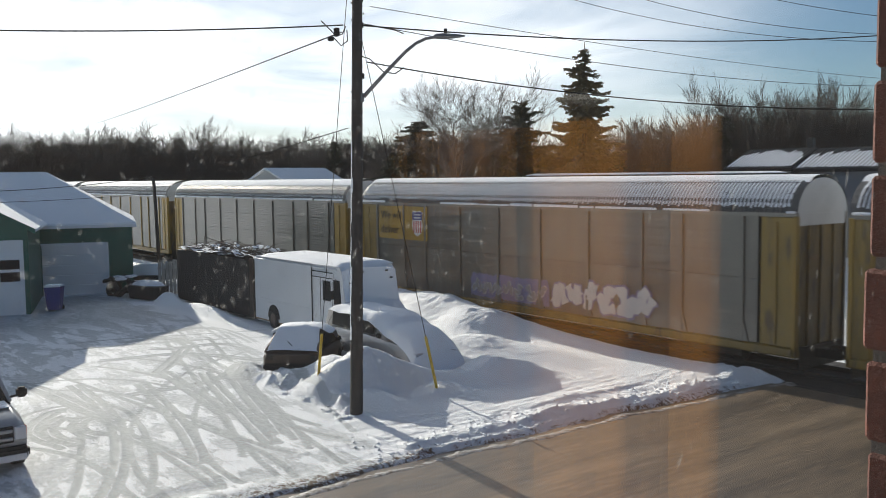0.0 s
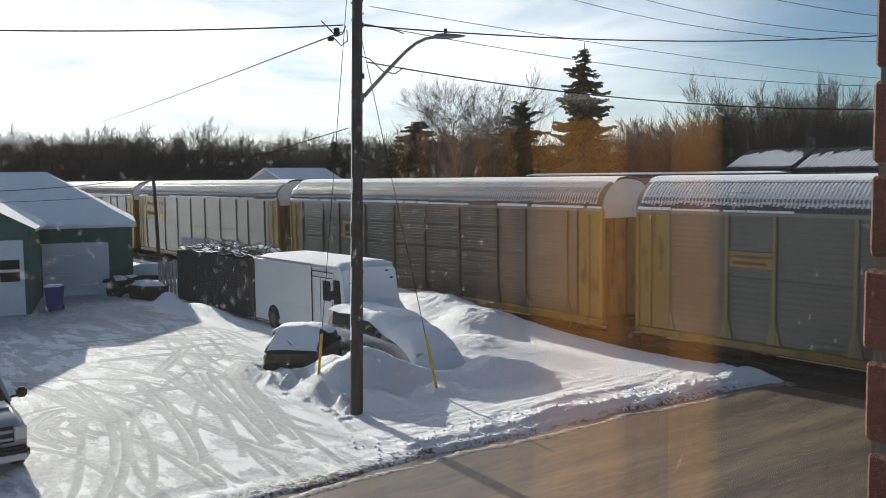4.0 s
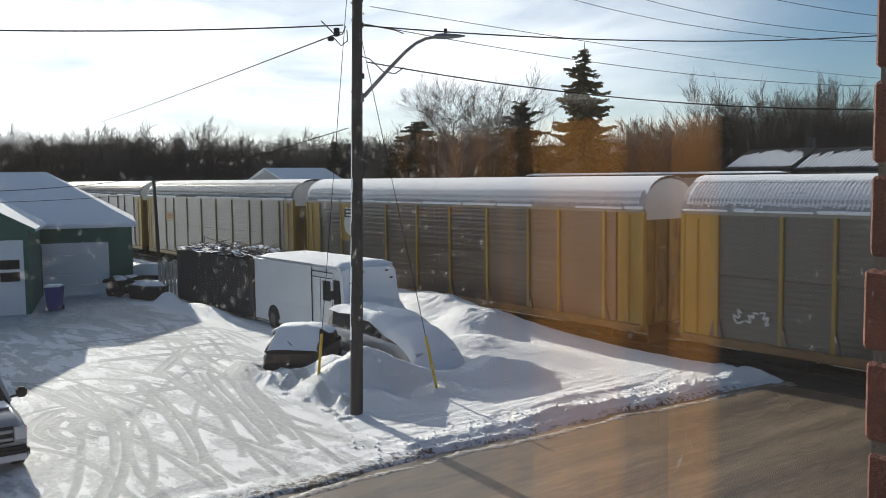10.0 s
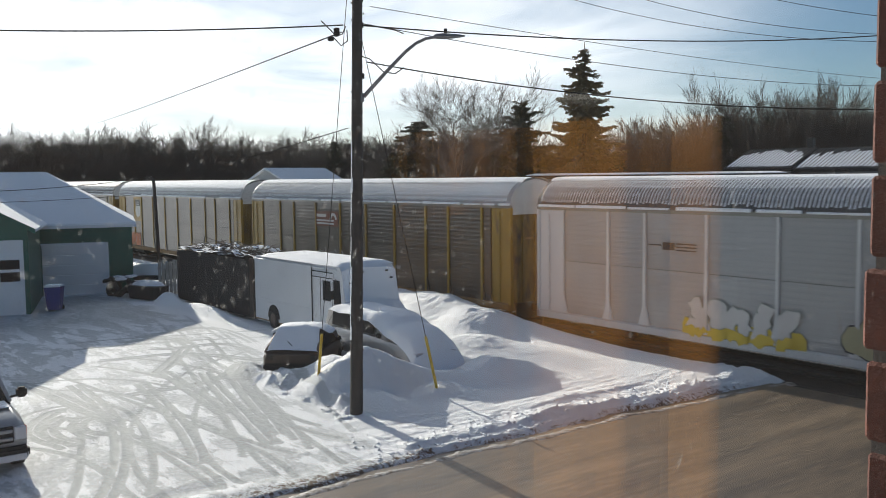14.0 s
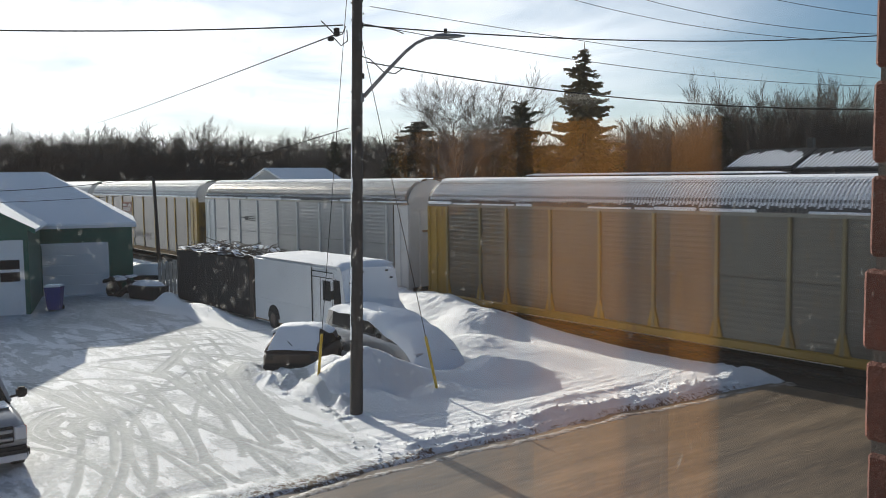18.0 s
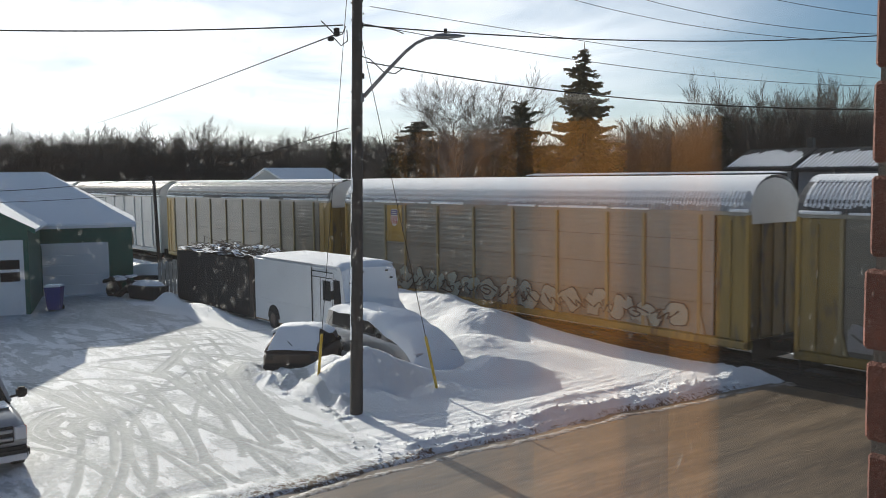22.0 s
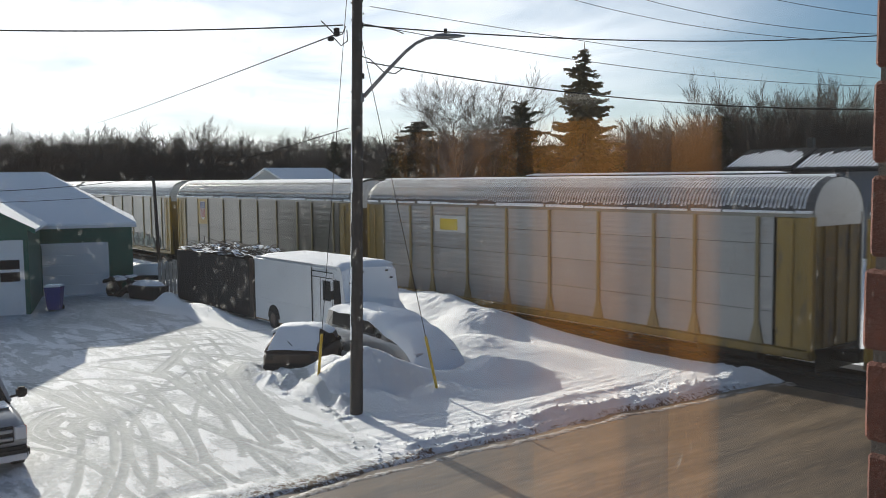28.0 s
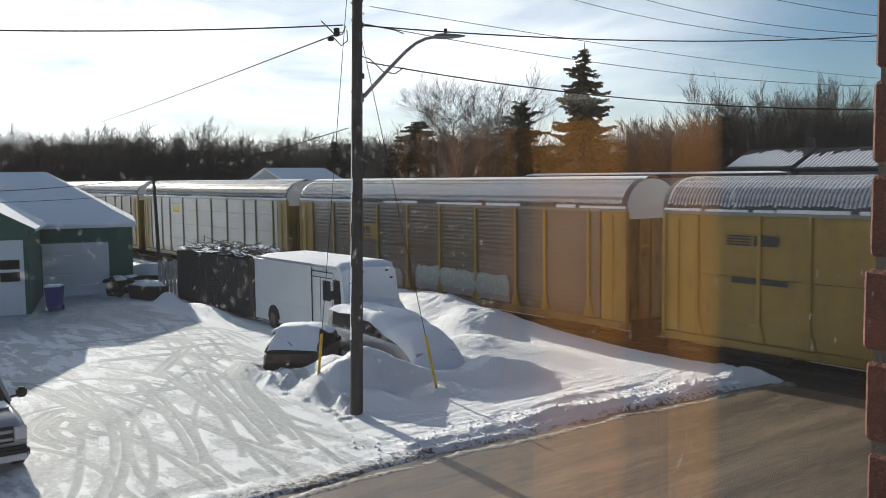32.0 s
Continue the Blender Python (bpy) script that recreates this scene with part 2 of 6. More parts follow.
NEEDLES_WARM = pmat("brownish_conifer_needles", (0.13, 0.108, 0.06), (0.22, 0.18, 0.10), 0.8, 0, 1.5, 12, 0.1, rnd=0.2)
ORANGE = pmat("orange_varnished_wood", (0.42, 0.16, 0.03), (0.55, 0.23, 0.05), 0.5, 0, 2, 12, 0.05, squash=(8, 8, 0.5))
CLOTH = pmat("orange_cloth", (0.38, 0.145, 0.005), (0.50, 0.205, 0.008), 0.8, 0, 3, 40, 0.1)
PLASTER = pmat("cream_plaster", (0.45, 0.42, 0.37), (0.52, 0.49, 0.44), 0.8, 0, 2, 30, 0.1)


def plain(name, c, rough=0.6):
    return pmat(name, tuple(x * 0.88 for x in c), c, rough, 0, 4, 30, 0.03, tuple(x * 0.7 for x in c), 0.66)


INK_WHITE, INK_BLACK, INK_RED = plain("white_marking", (0.62, 0.60, 0.56)), plain("black_marking", (0.03, 0.03, 0.03)), plain("red_marking", (0.45, 0.04, 0.03))
INK_BLUE, INK_ORANGE, INK_YELLOW = plain("blue_marking", (0.05, 0.06, 0.20)), plain("orange_spray_paint", (0.62, 0.20, 0.08)), plain("yellow_marking", (0.70, 0.50, 0.05))
INK_PALE = plain("dull_yellow_spray_paint", (0.42, 0.38, 0.22))
INK_SAGE = plain("grey_green_spray_paint", (0.27, 0.31, 0.27))
INK_GREY = plain("grey_spray_paint", (0.30, 0.29, 0.28))
INK_PURPLE, INK_CYAN, INK_BROWN = plain("purple_spray_paint", (0.22, 0.20, 0.32)), plain("pale_blue_spray_paint", (0.34, 0.41, 0.38)), plain("red_brown_marking", (0.20, 0.07, 0.04))

# ---- mesh tools ----
class Geo:
    """Collects vertices and faces for one mesh."""

    def __init__(self):
        self.v, self.f = [], []

    def add(self, vs, fs):
        k = len(self.v)
        self.v += [tuple(p) for p in vs]
        self.f += [tuple(i + k for i in q) for q in fs]
        return self

    def box(self, a, b):
        (x0, y0, z0), (x1, y1, z1) = a, b
        return self.add([(x0, y0, z0), (x1, y0, z0), (x1, y1, z0), (x0, y1, z0), (x0, y0, z1), (x1, y0, z1), (x1, y1, z1), (x0, y1, z1)],
                        [(0, 3, 2, 1), (4, 5, 6, 7), (0, 1, 5, 4), (1, 2, 6, 5), (2, 3, 7, 6), (3, 0, 4, 7)])

    def rbox(self, a, b, r=0.02, seg=1):
        bm = bmesh.new()
        bmesh.ops.create_cube(bm, size=1)
        for w in bm.verts:
            w.co = Vector([(a[i] + b[i]) / 2 + w.co[i] * (b[i] - a[i]) for i in range(3)])
        bmesh.ops.bevel(bm, geom=list(bm.edges), offset=min(r, 0.45 * min(abs(b[i] - a[i]) for i in range(3))), segments=seg, affect="EDGES")
        bm.verts.index_update()
        self.add([w.co for w in bm.verts], [[w.index for w in q.verts] for q in bm.faces])
        bm.free()
        return self

    def tube(self, pts, r, n=8, cap=True):
        pts = [Vector(p) for p in pts]
        rs = r if isinstance(r, (list, tuple)) else [r] * len(pts)
        vs, fs = [], []
        side = None
        for i, p in enumerate(pts):
            d = (pts[min(i + 1, len(pts) - 1)] - pts[max(i - 1, 0)]).normalized()
            if side is None or abs(side.dot(d)) > 0.95:
                side = d.orthogonal().normalized()
            side = (side - d * side.dot(d)).normalized()
            up = d.cross(side)
            for k in range(n):
                a = 2 * math.pi * k / n
                vs.append(p + rs[i] * (math.cos(a) * side + math.sin(a) * up))
        for i in range(len(pts) - 1):
            for k in range(n):
                fs.append((i * n + k, i * n + (k + 1) % n, (i + 1) * n + (k + 1) % n, (i + 1) * n + k))
        if cap:
            fs += [tuple(range(n - 1, -1, -1)), tuple(range((len(pts) - 1) * n, len(pts) * n))]
        return self.add(vs, fs)

    def loft(self, rings, cap=True, closed=True):
        n = len(rings[0])
        fs = []
        for i in range(len(rings) - 1):
            for k in range(n if closed else n - 1):
                fs.append((i * n + k, i * n + (k + 1) % n, (i + 1) * n + (k + 1) % n, (i + 1) * n + k))
        if cap:
            fs += [tuple(range(n - 1, -1, -1)), tuple(range((len(rings) - 1) * n, len(rings) * n))]
        return self.add([p for r in rings for p in r], fs)

    def prism(self, poly, axis, a, b):
        """A polygon of (u, v) pushed along an axis from a to b."""
        def at(u, v, w):
            return {"x": (w, u, v), "y": (u, w, v), "z": (u, v, w)}[axis]
        return self.loft([[at(u, v, a) for u, v in poly], [at(u, v, b) for u, v in poly]])

    def mesh(self, name, smooth=False):
        me = bpy.data.meshes.new(name)
        me.from_pydata(self.v, [], self.f)
        bm = bmesh.new()
        bm.from_mesh(me)
        if len(bm.faces) < 60000:
            bmesh.ops.recalc_face_normals(bm, faces=list(bm.faces))
        bm.to_mesh(me)
        bm.free()
        if smooth:
            me.shade_smooth()
            me.set_sharp_from_angle(angle=radians(40))
        return me


def part(name, geo, material, parent=None, label="", smooth=False):
    me = geo if isinstance(geo, bpy.types.Mesh) else geo.mesh(name, smooth)
    if not me.materials:
        me.materials.append(material)
    ob = new(name, me)
    if parent:
        ob.parent = parent
    if label:
        ob["label"] = label
    return ob


def thing(name, label, category, group="", m=None, kind=""):
    ob = new(name)
    if m:
        ob.matrix_basis = m
    return tagged(ob, label, category, group, kind)


def fbm(x, y, s=1.0, o=3):
    return noise.fractal(Vector((x * s, y * s, 3.7)), 1.0, 2.0, o)

# ---- ground, road, railway ----
TRACK_Y = 27.18
ROAD_X = -17.1


def road_edge(y):
    """The snow's edge along the road; it swings out towards the crossing."""
    return ROAD_X + 0.95 * min(1.0, max(0.0, (y - 18.0) / 8.5)) ** 1.5


def bump_at(x, y, cx, cy, rx, ry, h, p=2.0):
    if x < cx and h > 1.0:
        rx *= 0.55
    d = ((x - cx) / rx) ** 2 + ((y - cy) / ry) ** 2
    return h * math.exp(-d ** (p / 2))


MOUNDS = [
    (-33.6, 24.8, 2.4, 1.3, 0.85), (-29.9, 24.4, 1.9, 1.3, 0.85), (-25.0, 22.6, 2.6, 1.5, 0.45), (-38.0, 25.0, 3.0, 1.3, 0.5),
    (-25.2, 14.9, 1.6, 1.1, 0.5), (-25.3, 14.6, 1.3, 0.9, 0.5), (-24.2, 19.5, 1.8, 1.2, 0.25), (-22.6, 14.4, 1.6, 0.8, 0.35),
    (-29.5, 13.6, 1.3, 0.5, 0.3), (-43.5, 17.9, 3.8, 0.5, 0.45), (-48.5, 17.8, 1.2, 0.5, 0.6),
    (-27.0, 21.5, 2.0, 1.2, 0.5), (-26.7, 13.6, 0.9, 0.6, 0.42), (-28.3, 13.2, 0.9, 0.4, 0.3), (-22.5, 16.9, 0.8, 0.9, 0.30),
]


TRACKS = (
    ((-19.5, 5.7), (-23.1, 7.1), (-26.7, 7.5), (-27.0, 6.2)), ((-18.3, 10.1), (-27.2, 11.8), (-37.2, 14.4)), ((-20.0, 10.1), (-28.4, 11.7), (-34.3, 10.4)),
    ((-21.9, 12.8), (-26.4, 12.8), (-33.9, 14.3), (-44.0, 16.2)), ((-18.2, 8.5), (-23.8, 8.6), (-33.2, 7.3)), ((-18.0, 7.5), (-21.8, 7.9), (-28.1, 10.8), (-32.4, 16.0)),
    ((-19.9, 11.0), (-23.7, 10.6), (-29.0, 9.6), (-31.3, 6.9)), ((-38.4, 10.0), (-37.7, 13.8), (-36.2, 17.6)), ((-18.4, 7.0), (-22.9, 6.6), (-25.9, 5.3)), ((-20.6, 11.7), (-29.0, 13.6), (-39.7, 15.9)),
)

TREADS = (
    ((-27.9, 6.9), (-27.4, 6.3), (-26.2, 5.7), (-25.0, 5.7), (-23.9, 6.0)),
    ((-27.0, 6.7), (-26.6, 6.3), (-25.8, 6.0), (-24.9, 6.0), (-24.2, 6.3)),
    ((-26.5, 7.3), (-25.9, 6.8), (-25.1, 6.7), (-24.4, 6.9)),
    ((-31.1, 8.1), (-28.3, 8.0), (-25.6, 7.7), (-23.1, 7.1), (-20.9, 6.3), (-19.4, 5.6)),
    ((-29.7, 9.9), (-26.7, 9.5), (-24.3, 9.1), (-22.0, 8.6), (-20.5, 8.1)),
    ((-30.2, 12.3), (-26.9, 11.5), (-24.5, 11.0), (-22.1, 10.5), (-20.9, 10.3)),
    ((-29.1, 12.9), (-26.4, 12.1), (-23.7, 11.4), (-21.5, 10.8)),
    ((-32.6, 6.7), (-29.9, 7.3), (-26.9, 7.6), (-25.4, 7.9)),
    ((-34.8, 10.1), (-34.5, 11.7), (-33.8, 13.1), (-32.0, 14.3), (-30.8, 14.9)),
    ((-38.1, 12.0), (-37.9, 13.7), (-35.9, 13.9)),
    ((-31.3, 11.0), (-33.5, 12.5), (-35.6, 13.8)),
    ((-31.2, 11.2), (-26.2, 10.7), (-24.5, 10.5)),
    ((-28.5, 9.0), (-28.5, 10.2), (-28.7, 11.6), (-30.0, 13.4)),
    ((-39.1, 12.9), (-39.5, 14.8), (-39.2, 16.3), (-34.4, 16.2)),
    ((-35.9, 12.5), (-35.3, 13.7), (-34.9, 15.1), (-31.9, 15.2)),
)


def spread(pts, n=190):
    """Even points on a smooth curve through a few places."""
    p = np.array(pts)
    u = np.linspace(0, len(p) - 1, n)
    k = np.arange(len(p))
    deg = len(p) - 1
    return np.stack([np.polyval(np.polyfit(k, p[:, c], deg), u) for c in (0, 1)], 1)


def rut_lines():
    out = []
    for i, tr in enumerate(TRACKS):
        c = spread(tr)
        d = np.gradient(c, axis=0)
        d /= np.linalg.norm(d, axis=1)[:, None]
        side = np.stack([-d[:, 1], d[:, 0]], 1)
        for k, off in enumerate((-0.82, 0.82)):
            out.append((c + side * (off + 0.15 * np.sin(np.linspace(0, 5 + k, len(c)) + i)[:, None]), 0.62))
    for i, tr in enumerate(TREADS):
        c = spread(tr)
        d = np.gradient(c, axis=0)
        d /= np.linalg.norm(d, axis=1)[:, None]
        side = np.stack([-d[:, 1], d[:, 0]], 1)
        out += [(c + side * 0.13, 1.0), (c - side * 0.16, 0.9)]
    return out


def rut_field(x, y):
    """How deep wheels have pressed the snow at arrays of places, 0 to 1, and the crumbs beside."""
    best, rim = np.zeros(x.shape), np.zeros(x.shape)
    for c, w in rut_lines():
        d2 = np.full(x.shape, 9.0)
        for s in range(0, len(c), 2):
            d2 = np.minimum(d2, (x - c[s, 0]) ** 2 + (y - c[s, 1]) ** 2)
        d = np.sqrt(d2)
        best = np.maximum(best, w * np.clip((0.135 - d) / 0.05, 0, 1))
        rim = np.maximum(rim, w * np.clip(1 - ((d - 0.19) / 0.06) ** 2, 0, 1))
    return best, rim


def snow_height(x, y):
    z = 0.02 * fbm(x, y, 0.3) + 0.003 * fbm(x, y, 2.2)
    # the ploughed ridge along the road
    edge = road_edge(y) - 0.35 * fbm(3.1, y, 0.5)
    d = edge - x
    if y < 26.8:
        lump = max(0.0, 0.62 + 0.55 * fbm(x * 1.1, y * 0.30, 1.0) + 0.17 * fbm(x, y, 7.5, 4))
        ridge = 0.30 * math.exp(-((d - 0.8) / 0.55) ** 2) * lump + 0.13 * math.exp(-((d - 2.2) / 0.5) ** 2) * lump
        ridge += 0.05 * max(0.0, fbm(x * 2.6, y * 0.3, 1.0)) * math.exp(-((d - 2.5) / 1.8) ** 2)
        if y < 12.5:
            ridge *= 0.35
        z += ridge
        # walked and shovelled snow beside it
        z += 0.022 * max(0.0, fbm(x, y, 5.2, 3) - 0.1) * math.exp(-((d - 1.6) / 1.8) ** 2) + 0.035 * fbm(x * 4.5, y * 0.35, 1.0, 3) * math.exp(-((d - 2.6) / 1.3) ** 2) * min(1.0, max(0.0, (y - 13.0) / 2.0))
    if d < 0.35:
        z -= (0.35 - d) * 0.5 if d > 0 else 0.175 + min(0.1, -d * 0.2)
    if -48 < x < -18 and y < 17.0:
        z += 0.004 * max(0.0, fbm(x, y, 1.3, 4)) + 0.006 * max(0.0, fbm(x, y, 6.1, 3) - 0.15)
    for cx, cy, rx, ry, h in MOUNDS:
        z += bump_at(x, y, cx, cy, rx, ry, h, 2.4) * (1 + 0.10 * fbm(x, y, 0.9) + 0.03 * fbm(x, y, 3.6, 4))
    # broken wall of dug-out snow below the hatchback, down to the pole
    if -29.6 < x < -21.6 and 11.8 < y < 15.2:
        foot = 13.55 - 0.07 * (x + 28.3) + 0.22 * fbm(x, 4.4, 0.8)
        tall = 0.42 * min(1.0, (x + 29.6) / 0.8) * min(1.0, (-21.6 - x) / 1.2) * (1 + 0.3 * fbm(x, y, 1.6, 3))
        z = max(z, tall * min(1.0, max(0.0, (y - foot + 0.07 * fbm(x, y, 3.1, 3)) / 0.30)) * max(0.0, 1 - max(0.0, y - foot - 0.5) / 0.9) + 0.03 * fbm(x, y, 5.0, 3))
        z += 0.12 * max(0.0, fbm(x + 5, y, 2.4, 4)) * math.exp(-((y - foot + 0.25) / 0.35) ** 2)
    # the heaped crest that runs from the pole past the minivan's nose
    if 13.0 < y < 22.0 and x < -20.4:
        along = (13.0, 13.7, 14.1, 14.6, 15.1, 15.8, 16.3, 16.8, 17.3, 18.6, 19.4, 20.4, 21.2, 22.0)
        c = float(np.interp(y, along, (-24.3, -24.2, -24.1, -24.0, -24.0, -24.0, -24.0, -23.9, -23.3, -22.8, -22.8, -22.4, -22.3, -22.2))) + 0.1 * fbm(1.7, y, 0.9)
        h = float(np.interp(y, along, (0.0, 0.75, 1.12, 1.34, 1.47, 1.18, 0.95, 0.74, 0.52, 0.40, 0.85, 0.6, 0.25, 0.0)))
        crest = h * (1 + 0.07 * fbm(x, y, 0.9) + 0.03 * fbm(x, y, 3.6, 4)) * math.exp(-((x - c) / (1.5 if x < c else 0.85)) ** 2)
        z = max(z, crest)
    # trodden, lumpy verge before the crossing
    if 17.0 < y < 26.8 and d > 0.3:
        worn = min(1.0, (y - 17.0) / 2.0) * max(0.0, 1 - d / 7.0)
        z += worn * (0.030 * fbm(x * 1.6, y * 0.8, 2.1, 4) + 0.022 * max(0.0, fbm(x, y, 6.3, 3)))
    # bank thrown up beside the rails, ending at the crossing
    bank = 0.17 * min(1.0, max(0.0, (-16.9 - x) / 0.7)) + 0.28 * min(1.0, max(0.0, (-23.0 - x) / 4.5)) + 0.36 * min(1.0, max(0.0, (-27.0 - x) / 6.0))
    z += bank * math.exp(-((y - 26.1) / (1.25 if y < 26.1 else 0.75)) ** 2) * (1 + 0.12 * fbm(x, y, 1.3))
    if y > 26.4:
        z = z * max(0.0, 1 - (y - 26.4) / 0.7) - 0.10 * min(1, (y - 26.4) / 0.7)
    return z


def lines(a, b, step, far):
    mid = list(np.arange(a, b + 1e-6, step))
    lo, hi, s = [], [], step
    p = a
    while p > -far:
        s *= 1.5
        p -= s
        lo.append(p)
    p, s = b, step
    while p < far:
        s *= 1.5
        p += s
        hi.append(p)
    return lo[::-1] + mid + hi


gx, gy = lines(-51.0, -16.4, 0.055, 2200), lines(3.5, 27.2, 0.055, 2200)
XX, YY = np.meshgrid(np.array(gx), np.array(gy))
RUT, RIM = np.zeros(XX.shape), np.zeros(XX.shape)
near = (XX > -50) & (XX < -17) & (YY > 3) & (YY < 20)
RUT[near], RIM[near] = rut_field(XX[near], YY[near])
g = Geo()
pack_shade, grit = [], []
for j, y in enumerate(gy):
    for i, x in enumerate(gx):
        inside = -56 < x < -14 and 0 < y < 29
        z = snow_height(x, y) if inside else (-0.1 if y > 25 or x > ROAD_X else 0.0)
        g.v.append((x, y, z - 0.013 * RUT[j, i] + 0.012 * RIM[j, i] * (0.5 + fbm(x, y, 3.9))))
        grit.append(math.exp(-((x - road_edge(y) + 0.1) / (0.55 if y > 13 else 1.1)) ** 2) if y < 27 else 0.0)
        side = 16.9 - 0.20 * max(0.0, x + 40) - y
        # wheel packing; beyond x = -41 raised above 1 to paint the garage's shade darker
        pack_shade.append(min(1.0, max(0.0, side * 0.9 + 0.5 * fbm(x, y, 0.8))) * min(1.7, max(1.0, 1.0 - (x + 41) / 6)) if -56 < x < -17.3 and y < 18 else 0.0)
nx = len(gx)
g.f = [(j * nx + i, j * nx + i + 1, (j + 1) * nx + i + 1, (j + 1) * nx + i) for j in range(len(gy) - 1) for i in range(nx - 1)]
ground = part("ground", g, GROUND_SNOW, smooth=True)
ground.data.shade_smooth()
ground.data.attributes.new("pack_shade", "FLOAT", "POINT").data.foreach_set("value", pack_shade)
ground.data.attributes.new("rut", "FLOAT", "POINT").data.foreach_set("value", RUT.ravel().tolist())
ground.data.attributes.new("grit", "FLOAT", "POINT").data.foreach_set("value", grit)
tagged(ground, "rutted white snow over the lot with tyre tracks", "ground", kind="structure")

g = Geo()
ry = list(np.arange(-40, 26.2, 0.6))
for y in ry:
    e = road_edge(y) - 0.25 + 0.3 * fbm(8.2, y, 0.35)
    for k, x in enumerate((e, -15.5, -13.0, -11.5, -10.0, -8.0, -5.5)):
        g.v.append((x, y, (0.0, 0.03, 0.06, 0.07, 0.06, 0.03, 0.0)[k] + 0.01 * fbm(x, y, 0.8) - 0.02))
g.f = [(j * 7 + i, j * 7 + i + 1, (j + 1) * 7 + i + 1, (j + 1) * 7 + i) for j in range(len(ry) - 1) for i in range(6)]
road = part("road", g, ROAD, smooth=True)
tagged(road, "wet dark asphalt road streaked with brown slush", "road", kind="structure")

bed = thing("railway_track", "snow-dusted railway track with steel rails on ties", "railway track", kind="structure")
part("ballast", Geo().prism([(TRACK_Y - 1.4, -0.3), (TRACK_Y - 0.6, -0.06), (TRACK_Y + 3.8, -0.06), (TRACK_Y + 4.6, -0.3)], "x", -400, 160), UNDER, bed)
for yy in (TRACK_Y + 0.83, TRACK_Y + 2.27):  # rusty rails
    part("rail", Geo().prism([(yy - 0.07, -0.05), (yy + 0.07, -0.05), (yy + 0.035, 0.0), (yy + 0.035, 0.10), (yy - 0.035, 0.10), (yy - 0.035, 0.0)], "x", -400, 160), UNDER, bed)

# clods of snow along the ploughed edge and round the dug-out car
rng = random.Random(41)
LUMP = bmesh.new()
bmesh.ops.create_icosphere(LUMP, subdivisions=1, radius=1.0)
LUMP.verts.index_update()
LV, LF = [w.co.copy() for w in LUMP.verts], [[w.index for w in q.verts] for q in LUMP.faces]
LUMP.free()


def clods(spots, sizes):
    g = Geo()
    for x, y in spots:
        s = sizes[0] + (sizes[1] - sizes[0]) * rng.random() ** 3
        q = (rng.uniform(0.8, 1.5), rng.uniform(0.8, 1.5), rng.uniform(0.5, 0.9))
        z = snow_height(x, y)
        g.add([(x + s * q[0] * w.x * rng.uniform(0.75, 1.2), y + s * q[1] * w.y * rng.uniform(0.75, 1.2), z + s * q[2] * (w.z + 0.3) * rng.uniform(0.8, 1.15)) for w in LV], LF)
    return g


edge_spots = [(road_edge(y) - abs(rng.gauss(0.9, 0.8)) + 0.05, y) for y in [rng.uniform(11.5, 26.6) for _ in range(1500)]]
tagged(part("snow_clods", clods(edge_spots, (0.010, 0.05)), SNOW, smooth=True), "crumbled snow clods along the ploughed road edge", "snow", kind="stuff")
dug_spots = [(rng.uniform(-28.5, -22.6), 13.0 - 0.05 * rng.random() + rng.gauss(0, 0.4)) for _ in range(60)]
tagged(part("snow_clods", clods(dug_spots, (0.012, 0.05)), SNOW, smooth=True), "dug-out lumps of snow beside the buried hatchback", "snow", kind="stuff")

g = Geo()
wy = list(np.arange(4.0, 26.6, 0.07))
for y in wy:
    e = road_edge(y) + 0.12 + 0.30 * fbm(8.2, y, 0.35) + 0.05 * fbm(2.0, y, 3.0)
    t = max(0.0, 0.55 + 0.6 * fbm(5.0, y, 0.8) + 0.35 * fbm(1.0, y, 5.0, 3))
    for q, hh in ((-0.22, -0.03), (-0.12, 0.4), (0.0, 1.0), (0.09, 0.5), (0.20, -0.03)):
        g.v.append((e + q * (0.5 + t) + 0.02 * fbm(q * 20, y, 6.0), y, -0.02 + (0.05 * t * hh if hh > 0 else hh) + 0.012 * fbm(q * 9, y, 7.0)))
g.f = [(j * 5 + i, j * 5 + i + 1, (j + 1) * 5 + i + 1, (j + 1) * 5 + i) for j in range(len(wy) - 1) for i in range(4)]
SLUSH = pmat("dirty_slush", (0.16, 0.13, 0.10), (0.58, 0.56, 0.53), 0.55, 0, 2.5, 16, 0.6, (0.11, 0.085, 0.06), 0.48)
tagged(part("slush_ridge", g, SLUSH, smooth=True), "thin ridge of dirty slush on the road edge", "slush", kind="stuff")

# ---- the train ----
PITCH = 28.55
BODY0, BODY1 = 0.78, 27.58          # body ends, from the middle of the gap before the car
EAVE, DECK, SILL, WIDE = 5.48, 0.98, 0.66, 3.1
POSTS = (2.35, 4.9, 6.78, 9.63, 12.5, 15.3, 18.15, 21.0, 22.9, 25.5, 26.1)
ROWS_Z = (0.98, 2.13, 3.30, 4.43, 5.48)


def roof_profile(t):
    """From one eave (t = 0) over the crown to the other (t = 1)."""
    a = math.pi * t
    return (WIDE / 2 - (WIDE / 2 + 0.03) * math.cos(a) * (1 - 0.12 * abs(math.cos(a)) * math.sin(a)), EAVE + 1.2 * math.sin(a) ** 0.8)


